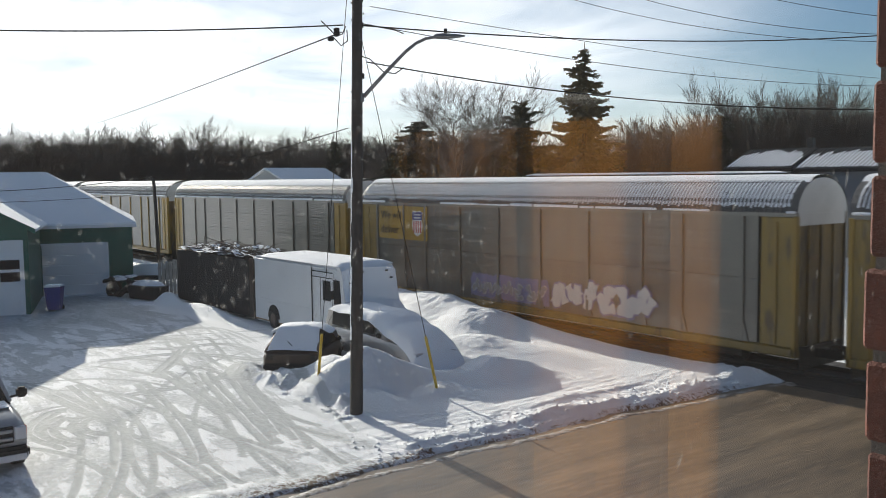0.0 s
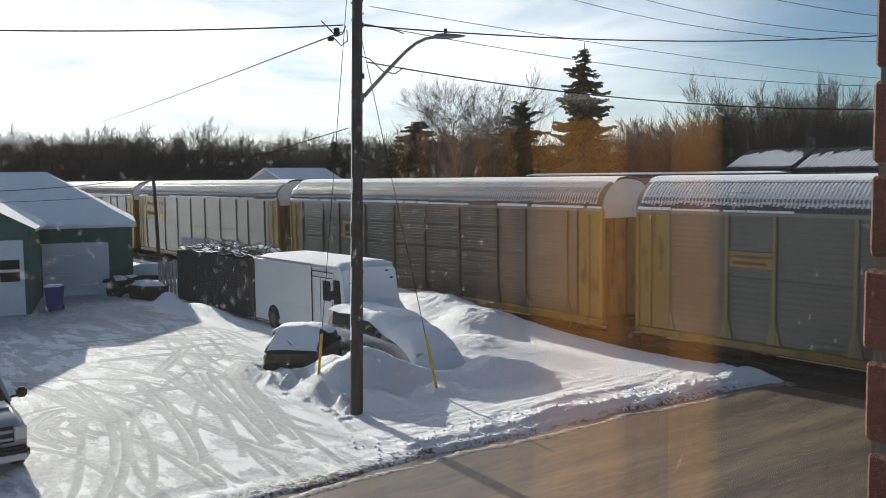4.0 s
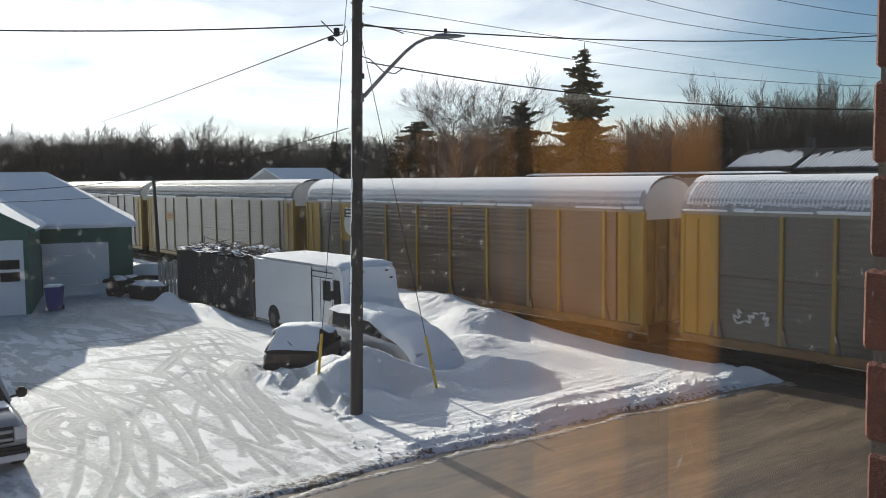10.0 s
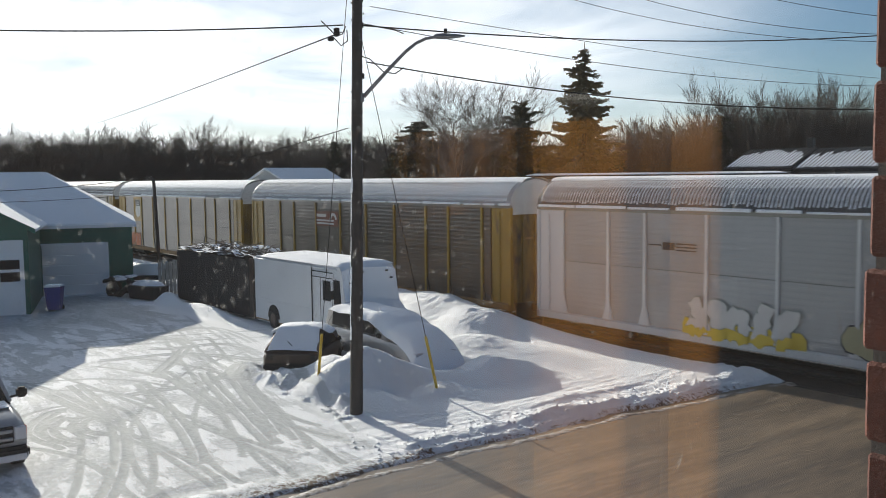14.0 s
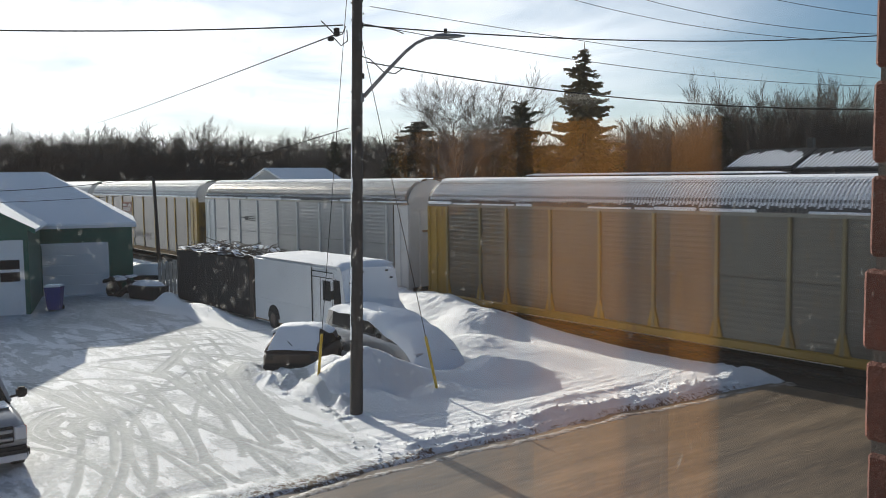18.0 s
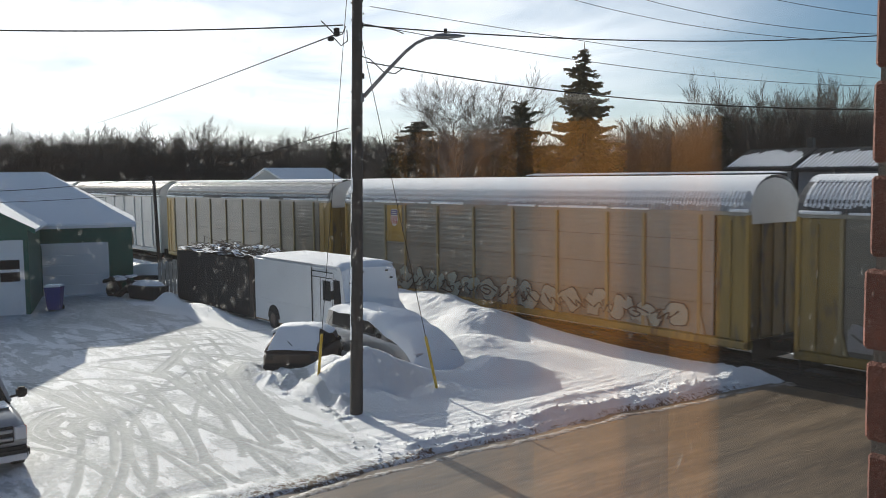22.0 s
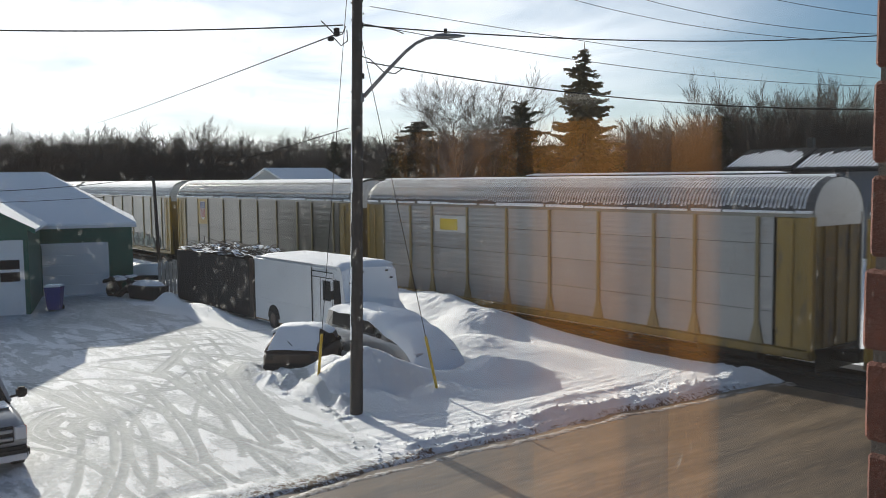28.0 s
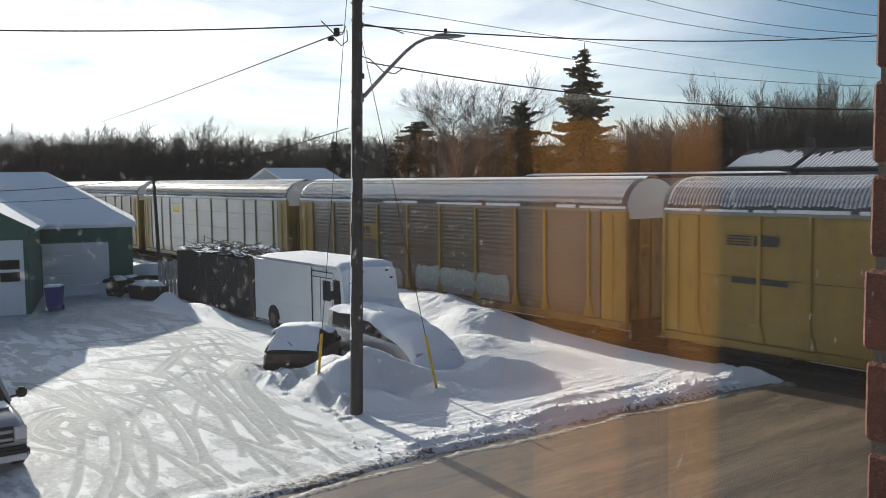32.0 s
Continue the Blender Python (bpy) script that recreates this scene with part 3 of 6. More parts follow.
def make_roof():
    g = Geo()
    nu = 14
    xs, h = [], []
    n = 172
    step = (BODY1 - BODY0 - 0.5) / n
    for i in range(n):
        x = BODY0 + 0.25 + i * step
        xs += [x, x + step * 0.35, x + step * 0.5, x + step * 0.85]
        h += [0.0, 0.0, 0.042, 0.042]
    xs = [BODY0] + xs + [BODY1]
    h = [0.0] + h + [0.0]
    for x, d in zip(xs, h):
        for k in range(nu + 1):
            y, z = roof_profile(k / nu)
            ny, nz = (y - WIDE / 2) / 1.6, (z - EAVE + 0.3)
            q = math.hypot(ny, nz) or 1
            g.v.append((x, y + d * ny / q, z + d * nz / q))
    m = nu + 1
    g.f = [(i * m + k, i * m + k + 1, (i + 1) * m + k + 1, (i + 1) * m + k) for i in range(len(xs) - 1) for k in range(nu)]
    return g.mesh("roof")


ROOF, ROOF_WHITE = make_roof(), make_roof()


def groove_snow(seed, cover):
    """Snow caught in the grooves between the roof's ribs, and along the crests of the ribs."""
    g = Geo()
    rg = random.Random(seed)
    n = 172
    step = (BODY1 - BODY0 - 0.5) / n
    for i in range(n):
        x = BODY0 + 0.25 + i * step
        drift = 0.018 * noise.noise(Vector((x * 0.5, seed, 2)))
        for lo, lift, xa, xb in ((0.02 + abs(drift) + 0.02 * rg.random(), 0.022, -0.10, 0.40), (cover + drift + 0.012 * rg.random(), 0.05, 0.47, 0.86)):
            rows = []
            for k in range(6):
                y, z = roof_profile(max(lo, 0.012) + (0.5 - max(lo, 0.012)) * k / 5)
                ny, nz = (y - WIDE / 2) / 1.6, (z - EAVE + 0.3)
                q = math.hypot(ny, nz) or 1
                rows.append((y + lift * ny / q, z + lift * nz / q))
            g.add([(xx, y, z) for y, z in rows for xx in (x + step * xa, x + step * xb)], [(2 * k, 2 * k + 1, 2 * k + 3, 2 * k + 2) for k in range(5)])
    return g.mesh("groove_snow")


GROOVES = {"thin": groove_snow(61, 0.20), "thick": groove_snow(62, 0.035)}


def roof_snow(lo, hi, seed, x0=BODY0, x1=BODY1):
    """Snow lying on the crown between two places of the roof's curve, with a ragged edge."""
    g = Geo()
    rng = random.Random(seed)
    n, m = 60, 8
    for i in range(n + 1):
        x = x0 + (x1 - x0) * i / n
        a = lo + 0.012 * noise.noise(Vector((x * 0.7, seed, 0))) + 0.006 * rng.random()
        b = hi + 0.03 * noise.noise(Vector((x * 0.7, seed, 5)))
        for k in range(m + 1):
            t = a + (b - a) * k / m
            y, z = roof_profile(t)
            lift = 0.015 + (0.075 if 0 < k < m else 0.0)
            g.v.append((x, y, z + lift))
    g.f = [(i * (m + 1) + k, i * (m + 1) + k + 1, (i + 1) * (m + 1) + k + 1, (i + 1) * (m + 1) + k) for i in range(n) for k in range(m)]
    return g.mesh("roof_snow", True)


def end_cap(x, out):
    """The rounded hood that closes the roof's end."""
    ring = [roof_profile(k / 14) for k in range(15)]
    return Geo().prism([(y, z - 0.02) for y, z in ring], "x", x, x + out * 0.05)


def panel_mesh(w, z0, z1, ribs):
    """A pressed steel panel: one sheet folded into shallow ribs, with returned edges."""
    prof = [(0.075, z0 + 0.010), (0.035, z0 + 0.010)]
    for i in range(ribs):
        z = z0 + 0.05 + (z1 - z0 - 0.10) * (i + 0.5) / ribs
        h = (z1 - z0 - 0.10) / ribs * 0.30
        prof += [(0.035, z - h), (0.0305, z - h * 0.5), (0.0305, z + h * 0.5), (0.035, z + h)]
    prof += [(0.035, z1 - 0.010), (0.075, z1 - 0.010)]
    return Geo().loft([[(x, y, z) for y, z in prof] for x in (0.006, w - 0.006)], cap=False, closed=False).mesh("side_panel")


PANELS = {}


BENDS = (
    ((0.0, 0.15), (0.28, 0.95), (0.2, 0.45), (0.72, 0.8), (0.55, 0.05), (1.0, 0.4)), ((0.9, 0.7), (0.5, 1.0), (0.55, 0.35), (0.05, 0.6), (0.3, 0.0), (0.95, 0.2)),
    ((0.1, 0.9), (0.45, 0.2), (0.4, 0.85), (0.8, 0.1), (0.7, 0.95), (1.0, 0.5)), ((0.0, 0.5), (0.5, 0.95), (0.9, 0.5), (0.5, 0.1), (0.3, 0.5), (0.62, 0.62)),
    ((0.05, 0.2), (0.5, 0.05), (0.15, 0.75), (0.75, 0.45), (0.5, 1.0), (1.0, 0.85)), ((0.0, 0.7), (0.3, 0.1), (0.62, 0.85), (0.35, 0.95), (0.95, 0.05), (0.85, 0.6)),
)


def block_paint(x0, x1, z0, z1, n, fill, edge, parent, seed, label, fat=0.2, rim=0.05, y=-0.013):
    """A row of fat bent shapes, outlined: sprayed block graffiti that spells nothing."""
    rg = random.Random(seed)
    cell = (x1 - x0) / n
    for i in range(n):
        flip, tilt = rg.random() < 0.5, rg.uniform(-0.25, 0.25)
        up, low = rg.uniform(0.82, 1.0), rg.uniform(0.0, 0.14)
        pts = []
        for u, v in BENDS[rg.randrange(len(BENDS))]:
            u, v = (1 - u if flip else u) + rg.uniform(-0.08, 0.08), low + (up - low) * v + rg.uniform(-0.05, 0.05)
            pts.append((x0 + cell * (i + 0.04 + 0.92 * u + tilt * (v - 0.5)), z0 + (z1 - z0) * (0.12 + 0.76 * v)))
        for _ in range(2):
            q = [pts[0]]
            for (ax, az), (bx, bz) in zip(pts[:-1], pts[1:]):
                q += [(ax * 0.78 + bx * 0.22, az * 0.78 + bz * 0.22), (ax * 0.22 + bx * 0.78, az * 0.22 + bz * 0.78)]
            pts = q + [pts[-1]]
        m = len(pts) - 1
        for layer, (mt, wd) in enumerate(((edge, fat * (z1 - z0) * 0.5 + rim), (fill, fat * (z1 - z0) * 0.5))):
            if mt is None:
                continue
            vs = []
            for k, (px, pz) in enumerate(pts):
                qx, qz = pts[min(k + 1, m)][0] - pts[max(k - 1, 0)][0], pts[min(k + 1, m)][1] - pts[max(k - 1, 0)][1]
                q = math.hypot(qx, qz) or 1
                w = wd * (1 + 0.25 * math.sin(1.7 * k + i))
                off = y - 0.016 * layer - 0.0006 * k - 0.0003 * (i % 3)
                vs += [(px - qz / q * w, off, pz + qx / q * w), (px + qz / q * w, off, pz - qx / q * w)]
            part("graffiti", Geo().add(vs, [(2 * k, 2 * k + 1, 2 * k + 3, 2 * k + 2) for k in range(m)]), mt, parent, label)


def blob(name, x0, x1, z0, z1, mt, parent, seed, y=-0.009, label=""):
    """A patch of paint with a ragged outline."""
    rng = random.Random(seed)
    n = 40
    top = [(x0 + (x1 - x0) * i / n, z1 - (z1 - z0) * 0.3 * abs(noise.noise(Vector((i * 0.45, seed, 0)))) - (0.3 * (z1 - z0) if i in (0, n) else 0)) for i in range(n + 1)]
    bot = [(x0 + (x1 - x0) * i / n, z0 + (z1 - z0) * 0.15 * abs(noise.noise(Vector((i * 0.45, seed, 9))))) for i in range(n + 1)]
    vs = [(px, y, pz) for px, pz in top] + [(px, y, pz) for px, pz in bot]
    part(name, Geo().add(vs, [(i, n + 1 + i, n + 2 + i, i + 1) for i in range(n)]), mt, parent, label)


def plate(name, x0, x1, z0, z1, mt, parent, label="", y=-0.02, poly=None):
    g = Geo()
    if poly:
        g.prism([(x0 + (x1 - x0) * u, z0 + (z1 - z0) * v) for u, v in poly], "y", y, y + 0.008)
    else:
        g.box((x0, y, z0), (x1, y + 0.008, z1))
    return part(name, g, mt, parent, label)


SHIELD = [(0.5, 0.0), (0.85, 0.12), (1.0, 0.4), (0.9, 0.72), (1.0, 0.92), (0.72, 1.0), (0.5, 0.94), (0.28, 1.0), (0.0, 0.92), (0.1, 0.72), (0.0, 0.4), (0.15, 0.12)]


def shield(x0, z0, w, h, parent, flag, board=True):
    if board:
        plate("sign_board", x0 - 0.35, x0 + w + 0.35, z0 - 0.3, z0 + h + 0.25, YELLOW, parent, "yellow sign board", y=-0.006)
    s = plate("shield_emblem", x0, x0 + w, z0, z0 + h, INK_WHITE, parent, "white railway shield emblem", y=-0.014, poly=SHIELD)
    plate("emblem_band", x0 + 0.05 * w, x0 + 0.95 * w, z0 + 0.64 * h, z0 + 0.94 * h, INK_BLUE if flag else INK_BLACK, s, "dark band across the emblem", y=-0.02)
    for j in (0.72, 0.84):
        plate("emblem_lettering", x0 + 0.2 * w, x0 + 0.8 * w, z0 + (j - 0.03) * h, z0 + (j + 0.03) * h, INK_WHITE, s, y=-0.024)
    if flag:
        for i in range(4):
            xx = x0 + w * (0.14 + 0.21 * i)
            plate("emblem_stripe", xx, xx + w * 0.1, z0 + 0.14 * h, z0 + 0.6 * h, INK_RED, s, y=-0.02)


def autorack(spec):
    """A covered car carrier: sill, posts, panels, ends, ribbed roof, running gear."""
    frame_mat, pan_mat, post_mat = spec["body"], spec["panel"], spec["post"]
    car = thing("autorack_car", spec["label"], "rail car", "cars of the train")
    part("roof", *((ROOF_WHITE, ROOF_FROST) if spec.get("frost") else (ROOF, ROOF_STEEL)), car)
    for lo, hi, seed in spec.get("snow", ()):
        part("roof_snow", roof_snow(lo, hi, seed), SNOW_CAP, car, "snow lying along the roof", True)
    part("groove_snow", GROOVES["thick" if spec.get("frost") or spec["seed"] % 2 else "thin"], SNOW_CAP, car, "snow caught between the roof ribs")
    # eave rail and its rim of snow
    part("eave_rail", Geo().box((BODY0, -0.03, EAVE - 0.13), (BODY1, 0.05, EAVE + 0.02)), spec.get("eave", GALV_SOFT), car)
    rng = random.Random(spec["seed"])
    x = BODY0 + 0.1
    while x < BODY1 - 0.3:
        w = rng.uniform(0.8, 3.2)
        if rng.random() < spec.get("rim", 0.92):
            part("eave_snow", Geo().rbox((x, -0.09, EAVE - 0.01), (min(x + w, BODY1 - 0.05), 0.08, EAVE + rng.uniform(0.06, 0.13)), 0.035), SNOW_CAP, car, "thin rim of snow along the eave")
        x += w + rng.uniform(0.02, 0.3)
    part("side_sill", Geo().prism([(-0.03, SILL), (0.25, SILL), (0.25, DECK), (0.06, DECK), (-0.05, DECK - 0.06), (-0.05, SILL + 0.05)], "x", BODY0, BODY1), spec.get("sill", spec.get("door", frame_mat)), car)
    part("deck", Geo().box((BODY0, 0.2, DECK - 0.12), (BODY1, WIDE - 0.2, DECK)), UNDER, car)
    part("far_side", Geo().box((BODY0, WIDE - 0.08, SILL), (BODY1, WIDE, EAVE)), pan_mat, car)
    for x, out in ((BODY0, 1), (BODY1, -1)):
        part("roof_hood", end_cap(x + out * 0.03, out), HOOD, car, "pale hood closing the roof end")
        part("hood_skirt", Geo().box((min(x + out * 0.03, x + out * 0.07), 0.12, EAVE - 0.42), (max(x + out * 0.03, x + out * 0.07), WIDE - 0.12, EAVE - 0.025)), HOOD, car, "pale hood closing the roof end")
        xa = x + out * 0.09
        part("end_wall", Geo().box((min(xa, xa + out * 0.06), 0.14, DECK), (max(xa, xa + out * 0.06), WIDE - 0.05, EAVE - 0.02)), spec.get("end", GRIMY), car)
        for yy in (0.75, 1.52, 2.3):
            part("end_rib", Geo().box((min(xa, xa - out * 0.05), yy, DECK), (max(xa, xa - out * 0.05), yy + 0.09, EAVE - 0.05)), spec.get("end", GRIMY), car)
        # added black apron, no real fitting: blocks the bright slit beneath the car end
        part("buffer_plate", Geo().rbox((min(x, x + out * 0.06), 0.25, 0.22), (max(x, x + out * 0.06), WIDE - 0.25, DECK - 0.02), 0.02), UNDER, car)
        part("end_sign", Geo().box((min(xa, xa - out * 0.03), 0.95, 3.9), (max(xa, xa - out * 0.03), 1.4, 4.0)), RUST, car)
    # corner posts and folded end doors
    for a, b, s in ((BODY0, POSTS[0], 1), (POSTS[-1], BODY1, -1)):
        part("end_door", Geo().rbox((a + 0.12, 0.0, DECK), (b - 0.05, 0.09, EAVE - 0.13), 0.02), spec.get("door", frame_mat), car)
        c = a if s > 0 else b
        part("corner_post", Geo().rbox((min(c, c + s * 0.16), -0.05, SILL), (max(c, c + s * 0.16), 0.14, EAVE - 0.1), 0.02), spec.get("corner", frame_mat), car)
        part("door_hinge_bar", Geo().tube([(c + s * 0.75, -0.035, DECK + 0.05), (c + s * 0.75, -0.035, EAVE - 0.3)], 0.025, 6), frame_mat, car)
        part("ladder", Geo().box((c - s * 0.02, 0.06, SILL + 0.1), (c + s * 0.02, 0.10, EAVE - 0.4)), spec.get("corner", frame_mat), car)
    # posts and panels
    for x in POSTS[:-1]:
        part("side_post", Geo().prism([(x - 0.075, DECK), (x + 0.075, DECK), (x + 0.06, EAVE - 0.13), (x - 0.06, EAVE - 0.13)], "y", -0.035, 0.05), post_mat, car)
        part("gusset", Geo().prism([(x - 0.28, DECK), (x + 0.28, DECK), (x + 0.08, DECK + 0.75), (x - 0.08, DECK + 0.75)], "y", -0.02, 0.03), spec.get("gusset", post_mat), car)
    rows = spec.get("rows", 4)
    zs = ROWS_Z if rows == 4 else (DECK, 3.2, EAVE) if rows == 2 else (0.98, 2.5, 4.0, 5.48)
    edges = POSTS[:-1] + (POSTS[-1],)
    for a, b in zip(edges[:-1], edges[1:]):
        for z0, z1 in zip(zs[:-1], zs[1:]):
            z1 = min(z1, EAVE - 0.13)
            key = (round(b - a, 2), z0, z1, spec.get("ribs", 7), pan_mat.name)
            if key not in PANELS:
                PANELS[key] = panel_mesh(b - a, z0, z1, spec.get("ribs", 7))
            ob = part("side_panel", PANELS[key], pan_mat, car)
            ob.location = (a, 0, 0)
    # added black sheet: gives the panel gaps the dark of shaded recesses
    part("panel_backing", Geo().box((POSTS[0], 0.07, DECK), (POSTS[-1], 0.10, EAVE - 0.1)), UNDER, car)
    # running gear
    for cx in (BODY0 + 3.6, BODY1 - 3.6):
        bog = part("bogie", Geo().rbox((cx - 1.3, 0.45, 0.28), (cx + 1.3, 0.62, 0.62), 0.05).rbox((cx - 1.3, WIDE - 0.62, 0.28), (cx + 1.3, WIDE - 0.45, 0.62), 0.05).box((cx - 0.25, 0.5, 0.3), (cx + 0.25, WIDE - 0.5, 0.6)), UNDER, car)
        for wx in (cx - 0.9, cx + 0.9):
            for wy in (0.76, WIDE - 0.90):
                part("wheel", Geo().tube([(wx, wy, 0.52), (wx, wy + 0.05, 0.52), (wx, wy + 0.05, 0.52), (wx, wy + 0.14, 0.52)], [0.42, 0.42, 0.45, 0.45], 20), UNDER, bog)
    part("centre_sill", Geo().box((0.1, WIDE / 2 - 0.25, 0.55), (PITCH - 0.1, WIDE / 2 + 0.25, 0.85)), UNDER, car)
    for x in (0.05, PITCH - 0.55):
        part("coupler", Geo().rbox((x, WIDE / 2 - 0.18, 0.66), (x + 0.5, WIDE / 2 + 0.18, 0.98), 0.05), UNDER, car)
    mk = spec.get("marks")
    if mk:
        mk(car)
    return car


def marks_slogan(car):
    plate("sign_board", 1.9 + 0.6, 7.0, 3.55, 5.30, YELLOW, car, "yellow sign board with a slogan", y=-0.012)
    for i, word in enumerate(("We will", "deliver")):
        cu = bpy.data.curves.new("slogan", "FONT")
        cu.body, cu.size, cu.extrude = word, 0.62, 0.003
        tmp = bpy.data.objects.new("tmp", cu)
        scene.collection.objects.link(tmp)
        me = bpy.data.meshes.new_from_object(tmp.evaluated_get(bpy.context.evaluated_depsgraph_get()))
        bpy.data.objects.remove(tmp)
        me.materials.clear()
        ob = part("slogan", me, INK_BLACK, car, "black slogan lettering")
        ob.matrix_basis = pose(2.75, -0.028, 4.62 - 0.78 * i, 90, 0, 0)
    shield(5.65, 3.75, 0.95, 1.35, car, True, board=False)
    blob("graffiti", 10.5, 15.9, 1.1, 2.3, INK_PURPLE, car, 3, label="grey-purple sprayed graffiti")
    block_paint(10.6, 15.8, 1.1, 2.2, 7, INK_GREY, INK_WHITE, car, 3, "grey-purple sprayed graffiti", fat=0.14, rim=0.03)
    block_paint(16.0, 21.6, 1.0, 2.6, 6, INK_WHITE, INK_PURPLE, car, 4, "white block graffiti edged in purple", fat=0.24, rim=0.09)


def marks_small_yellow(car):
    plate("sign_board", 7.2, 9.6, 3.35, 4.35, BOARD_TAN, car, "yellow lettered board", y=-0.012)
    for i in range(3):
        plate("lettering", 7.5 + 0.62 * i, 8.0 + 0.62 * i, 3.72, 4.15, INK_BLACK, car, y=-0.02)
    plate("lettering", 7.5, 9.25, 3.50, 3.62, INK_BLACK, car, y=-0.02)
    for i in range(8):
        plate("sill_lettering", 6.6 + 0.3 * i, 6.8 + 0.3 * i, 0.74, 0.88, INK_WHITE, car, y=-0.062)


def marks_faded_board(car):
    plate("sign_board", 4.98, 6.70, 3.55, 4.10, BOARD_TAN, car, "small faded tan board", y=-0.012)
    plate("lettering", 5.15, 6.5, 3.88, 3.98, INK_BROWN, car, y=-0.02)
    plate("lettering", 5.15, 6.5, 3.66, 3.76, INK_BROWN, car, y=-0.02)


def marks_badge(car):
    shield(5.25, 3.5, 1.2, 1.65, car, False)
    blob("graffiti", 2.7, 6.3, 1.0, 2.2, INK_ORANGE, car, 7, label="red-orange sprayed graffiti")
    block_paint(2.7, 6.2, 1.05, 2.2, 4, INK_ORANGE, INK_WHITE, car, 8, "red-orange graffiti edged in white", fat=0.26, rim=0.04)


def marks_stripes(car):
    plate("sign_board", 9.62, 12.3, 3.95, 4.85, INK_BROWN, car, "red-brown sign board", y=-0.012)
    plate("lettering", 9.8, 10.9, 4.5, 4.68, INK_WHITE, car, y=-0.02)
    for z in (4.06, 4.24):
        plate("stripe", 9.75, 11.8, z, z + 0.10, INK_WHITE, car, y=-0.02)
    g = Geo()
    for i in range(9):
        a0 = math.pi * i / 9
        a1 = math.pi * (i + 1) / 9
        g.add([(11.75 + r * math.cos(a), -0.021, 4.36 + r * math.sin(a)) for a in (a0, a1) for r in (0.22, 0.40)], [(0, 1, 3, 2)])
    part("curved_stripe", g, INK_WHITE, car)
    block_paint(9.7, 13.0, 1.45, 2.85, 5, GALV_DARK, INK_WHITE, car, 12, "white outlined graffiti", fat=0.13, rim=0.045)
    block_paint(13.1, 17.0, 1.5, 2.6, 6, None, INK_GREY, car, 14, "faded white outlined graffiti", fat=0.05, rim=0.03)
    block_paint(17.4, 18.8, 1.7, 2.3, 3, None, INK_GREY, car, 13, "faded white outlined graffiti", fat=0.05, rim=0.025)
    block_paint(3.0, 4.6, 1.45, 2.2, 3, None, INK_WHITE, car, 15, "white outlined graffiti", fat=0.03, rim=0.025)


def marks_white(car):
    plate("lettering", 7.0, 7.6, 4.12, 4.17, INK_BLACK, car)
    plate("lettering", 7.65, 8.2, 3.98, 4.26, INK_BLACK, car)
    for z in (3.96, 4.08, 4.20):
        plate("lettering", 8.3, 9.2, z, z + 0.05, INK_BLACK, car)
    blob("graffiti", 8.6, 13.6, 0.75, 1.55, INK_YELLOW, car, 20, label="yellow and white graffiti edged in grey-green")
    block_paint(8.8, 13.3, 0.9, 2.5, 5, INK_WHITE, INK_SAGE, car, 21, "yellow and white graffiti edged in grey-green", fat=0.26, rim=0.04)
    block_paint(8.8, 13.3, 0.75, 1.35, 5, INK_YELLOW, None, car, 25, "yellow and white graffiti edged in grey-green", fat=0.36, y=-0.047)
    block_paint(14.9, 20.4, 0.9, 2.4, 4, INK_PALE, INK_BLACK, car, 22, "dull yellow block graffiti edged in black", fat=0.36, rim=0.06)


def marks_grey(car):
    shield(5.45, 4.2, 0.7, 0.95, car, True)
    plate("sign_board", 4.95, 6.7, 3.4, 3.95, YELLOW, car, "small yellow sign board", y=-0.006)
    block_paint(4.8, 25.2, 0.8, 2.3, 15, INK_SAGE, INK_BLACK, car, 31, "grey-green and black graffiti along the side", fat=0.24, rim=0.055)
    block_paint(5.2, 24.8, 0.95, 2.0, 13, None, INK_BLACK, car, 33, "grey-green and black graffiti along the side", fat=0.03, rim=0.02, y=-0.047)
    block_paint(2.5, 4.6, 1.3, 2.2, 3, None, INK_BLACK, car, 32, "thin black graffiti", fat=0.01, rim=0.02)
    for i in range(8):
        plate("sill_lettering", 6.2 + 0.3 * i, 6.4 + 0.3 * i, 0.74, 0.88, INK_WHITE, car, y=-0.062)


def marks_flag(car):
    shield(5.35, 3.75, 1.05, 1.45, car, True)
    for i in range(8):
        plate("sill_lettering", 9.0 + 0.3 * i, 9.2 + 0.3 * i, 0.74, 0.88, INK_WHITE, car, y=-0.062)
    blob("graffiti", 2.6, 6.4, 1.15, 2.1, INK_GREY, car, 41, label="faded grey graffiti")
    block_paint(2.8, 6.3, 1.3, 2.0, 4, GALV_MID, None, car, 42, "faded grey graffiti", fat=0.10)
    block_paint(6.7, 8.4, 1.1, 2.4, 2, GALV_MID, INK_GREY, car, 43, "faded grey graffiti", fat=0.14, rim=0.03)


def marks_plate(car):
    plate("sign_board", 7.05, 9.6, 4.1, 4.9, INK_WHITE, car, "cream sign board", y=-0.012)
    plate("lettering", 7.5, 8.9, 4.2, 4.75, INK_YELLOW, car, "yellow lettering", y=-0.02)


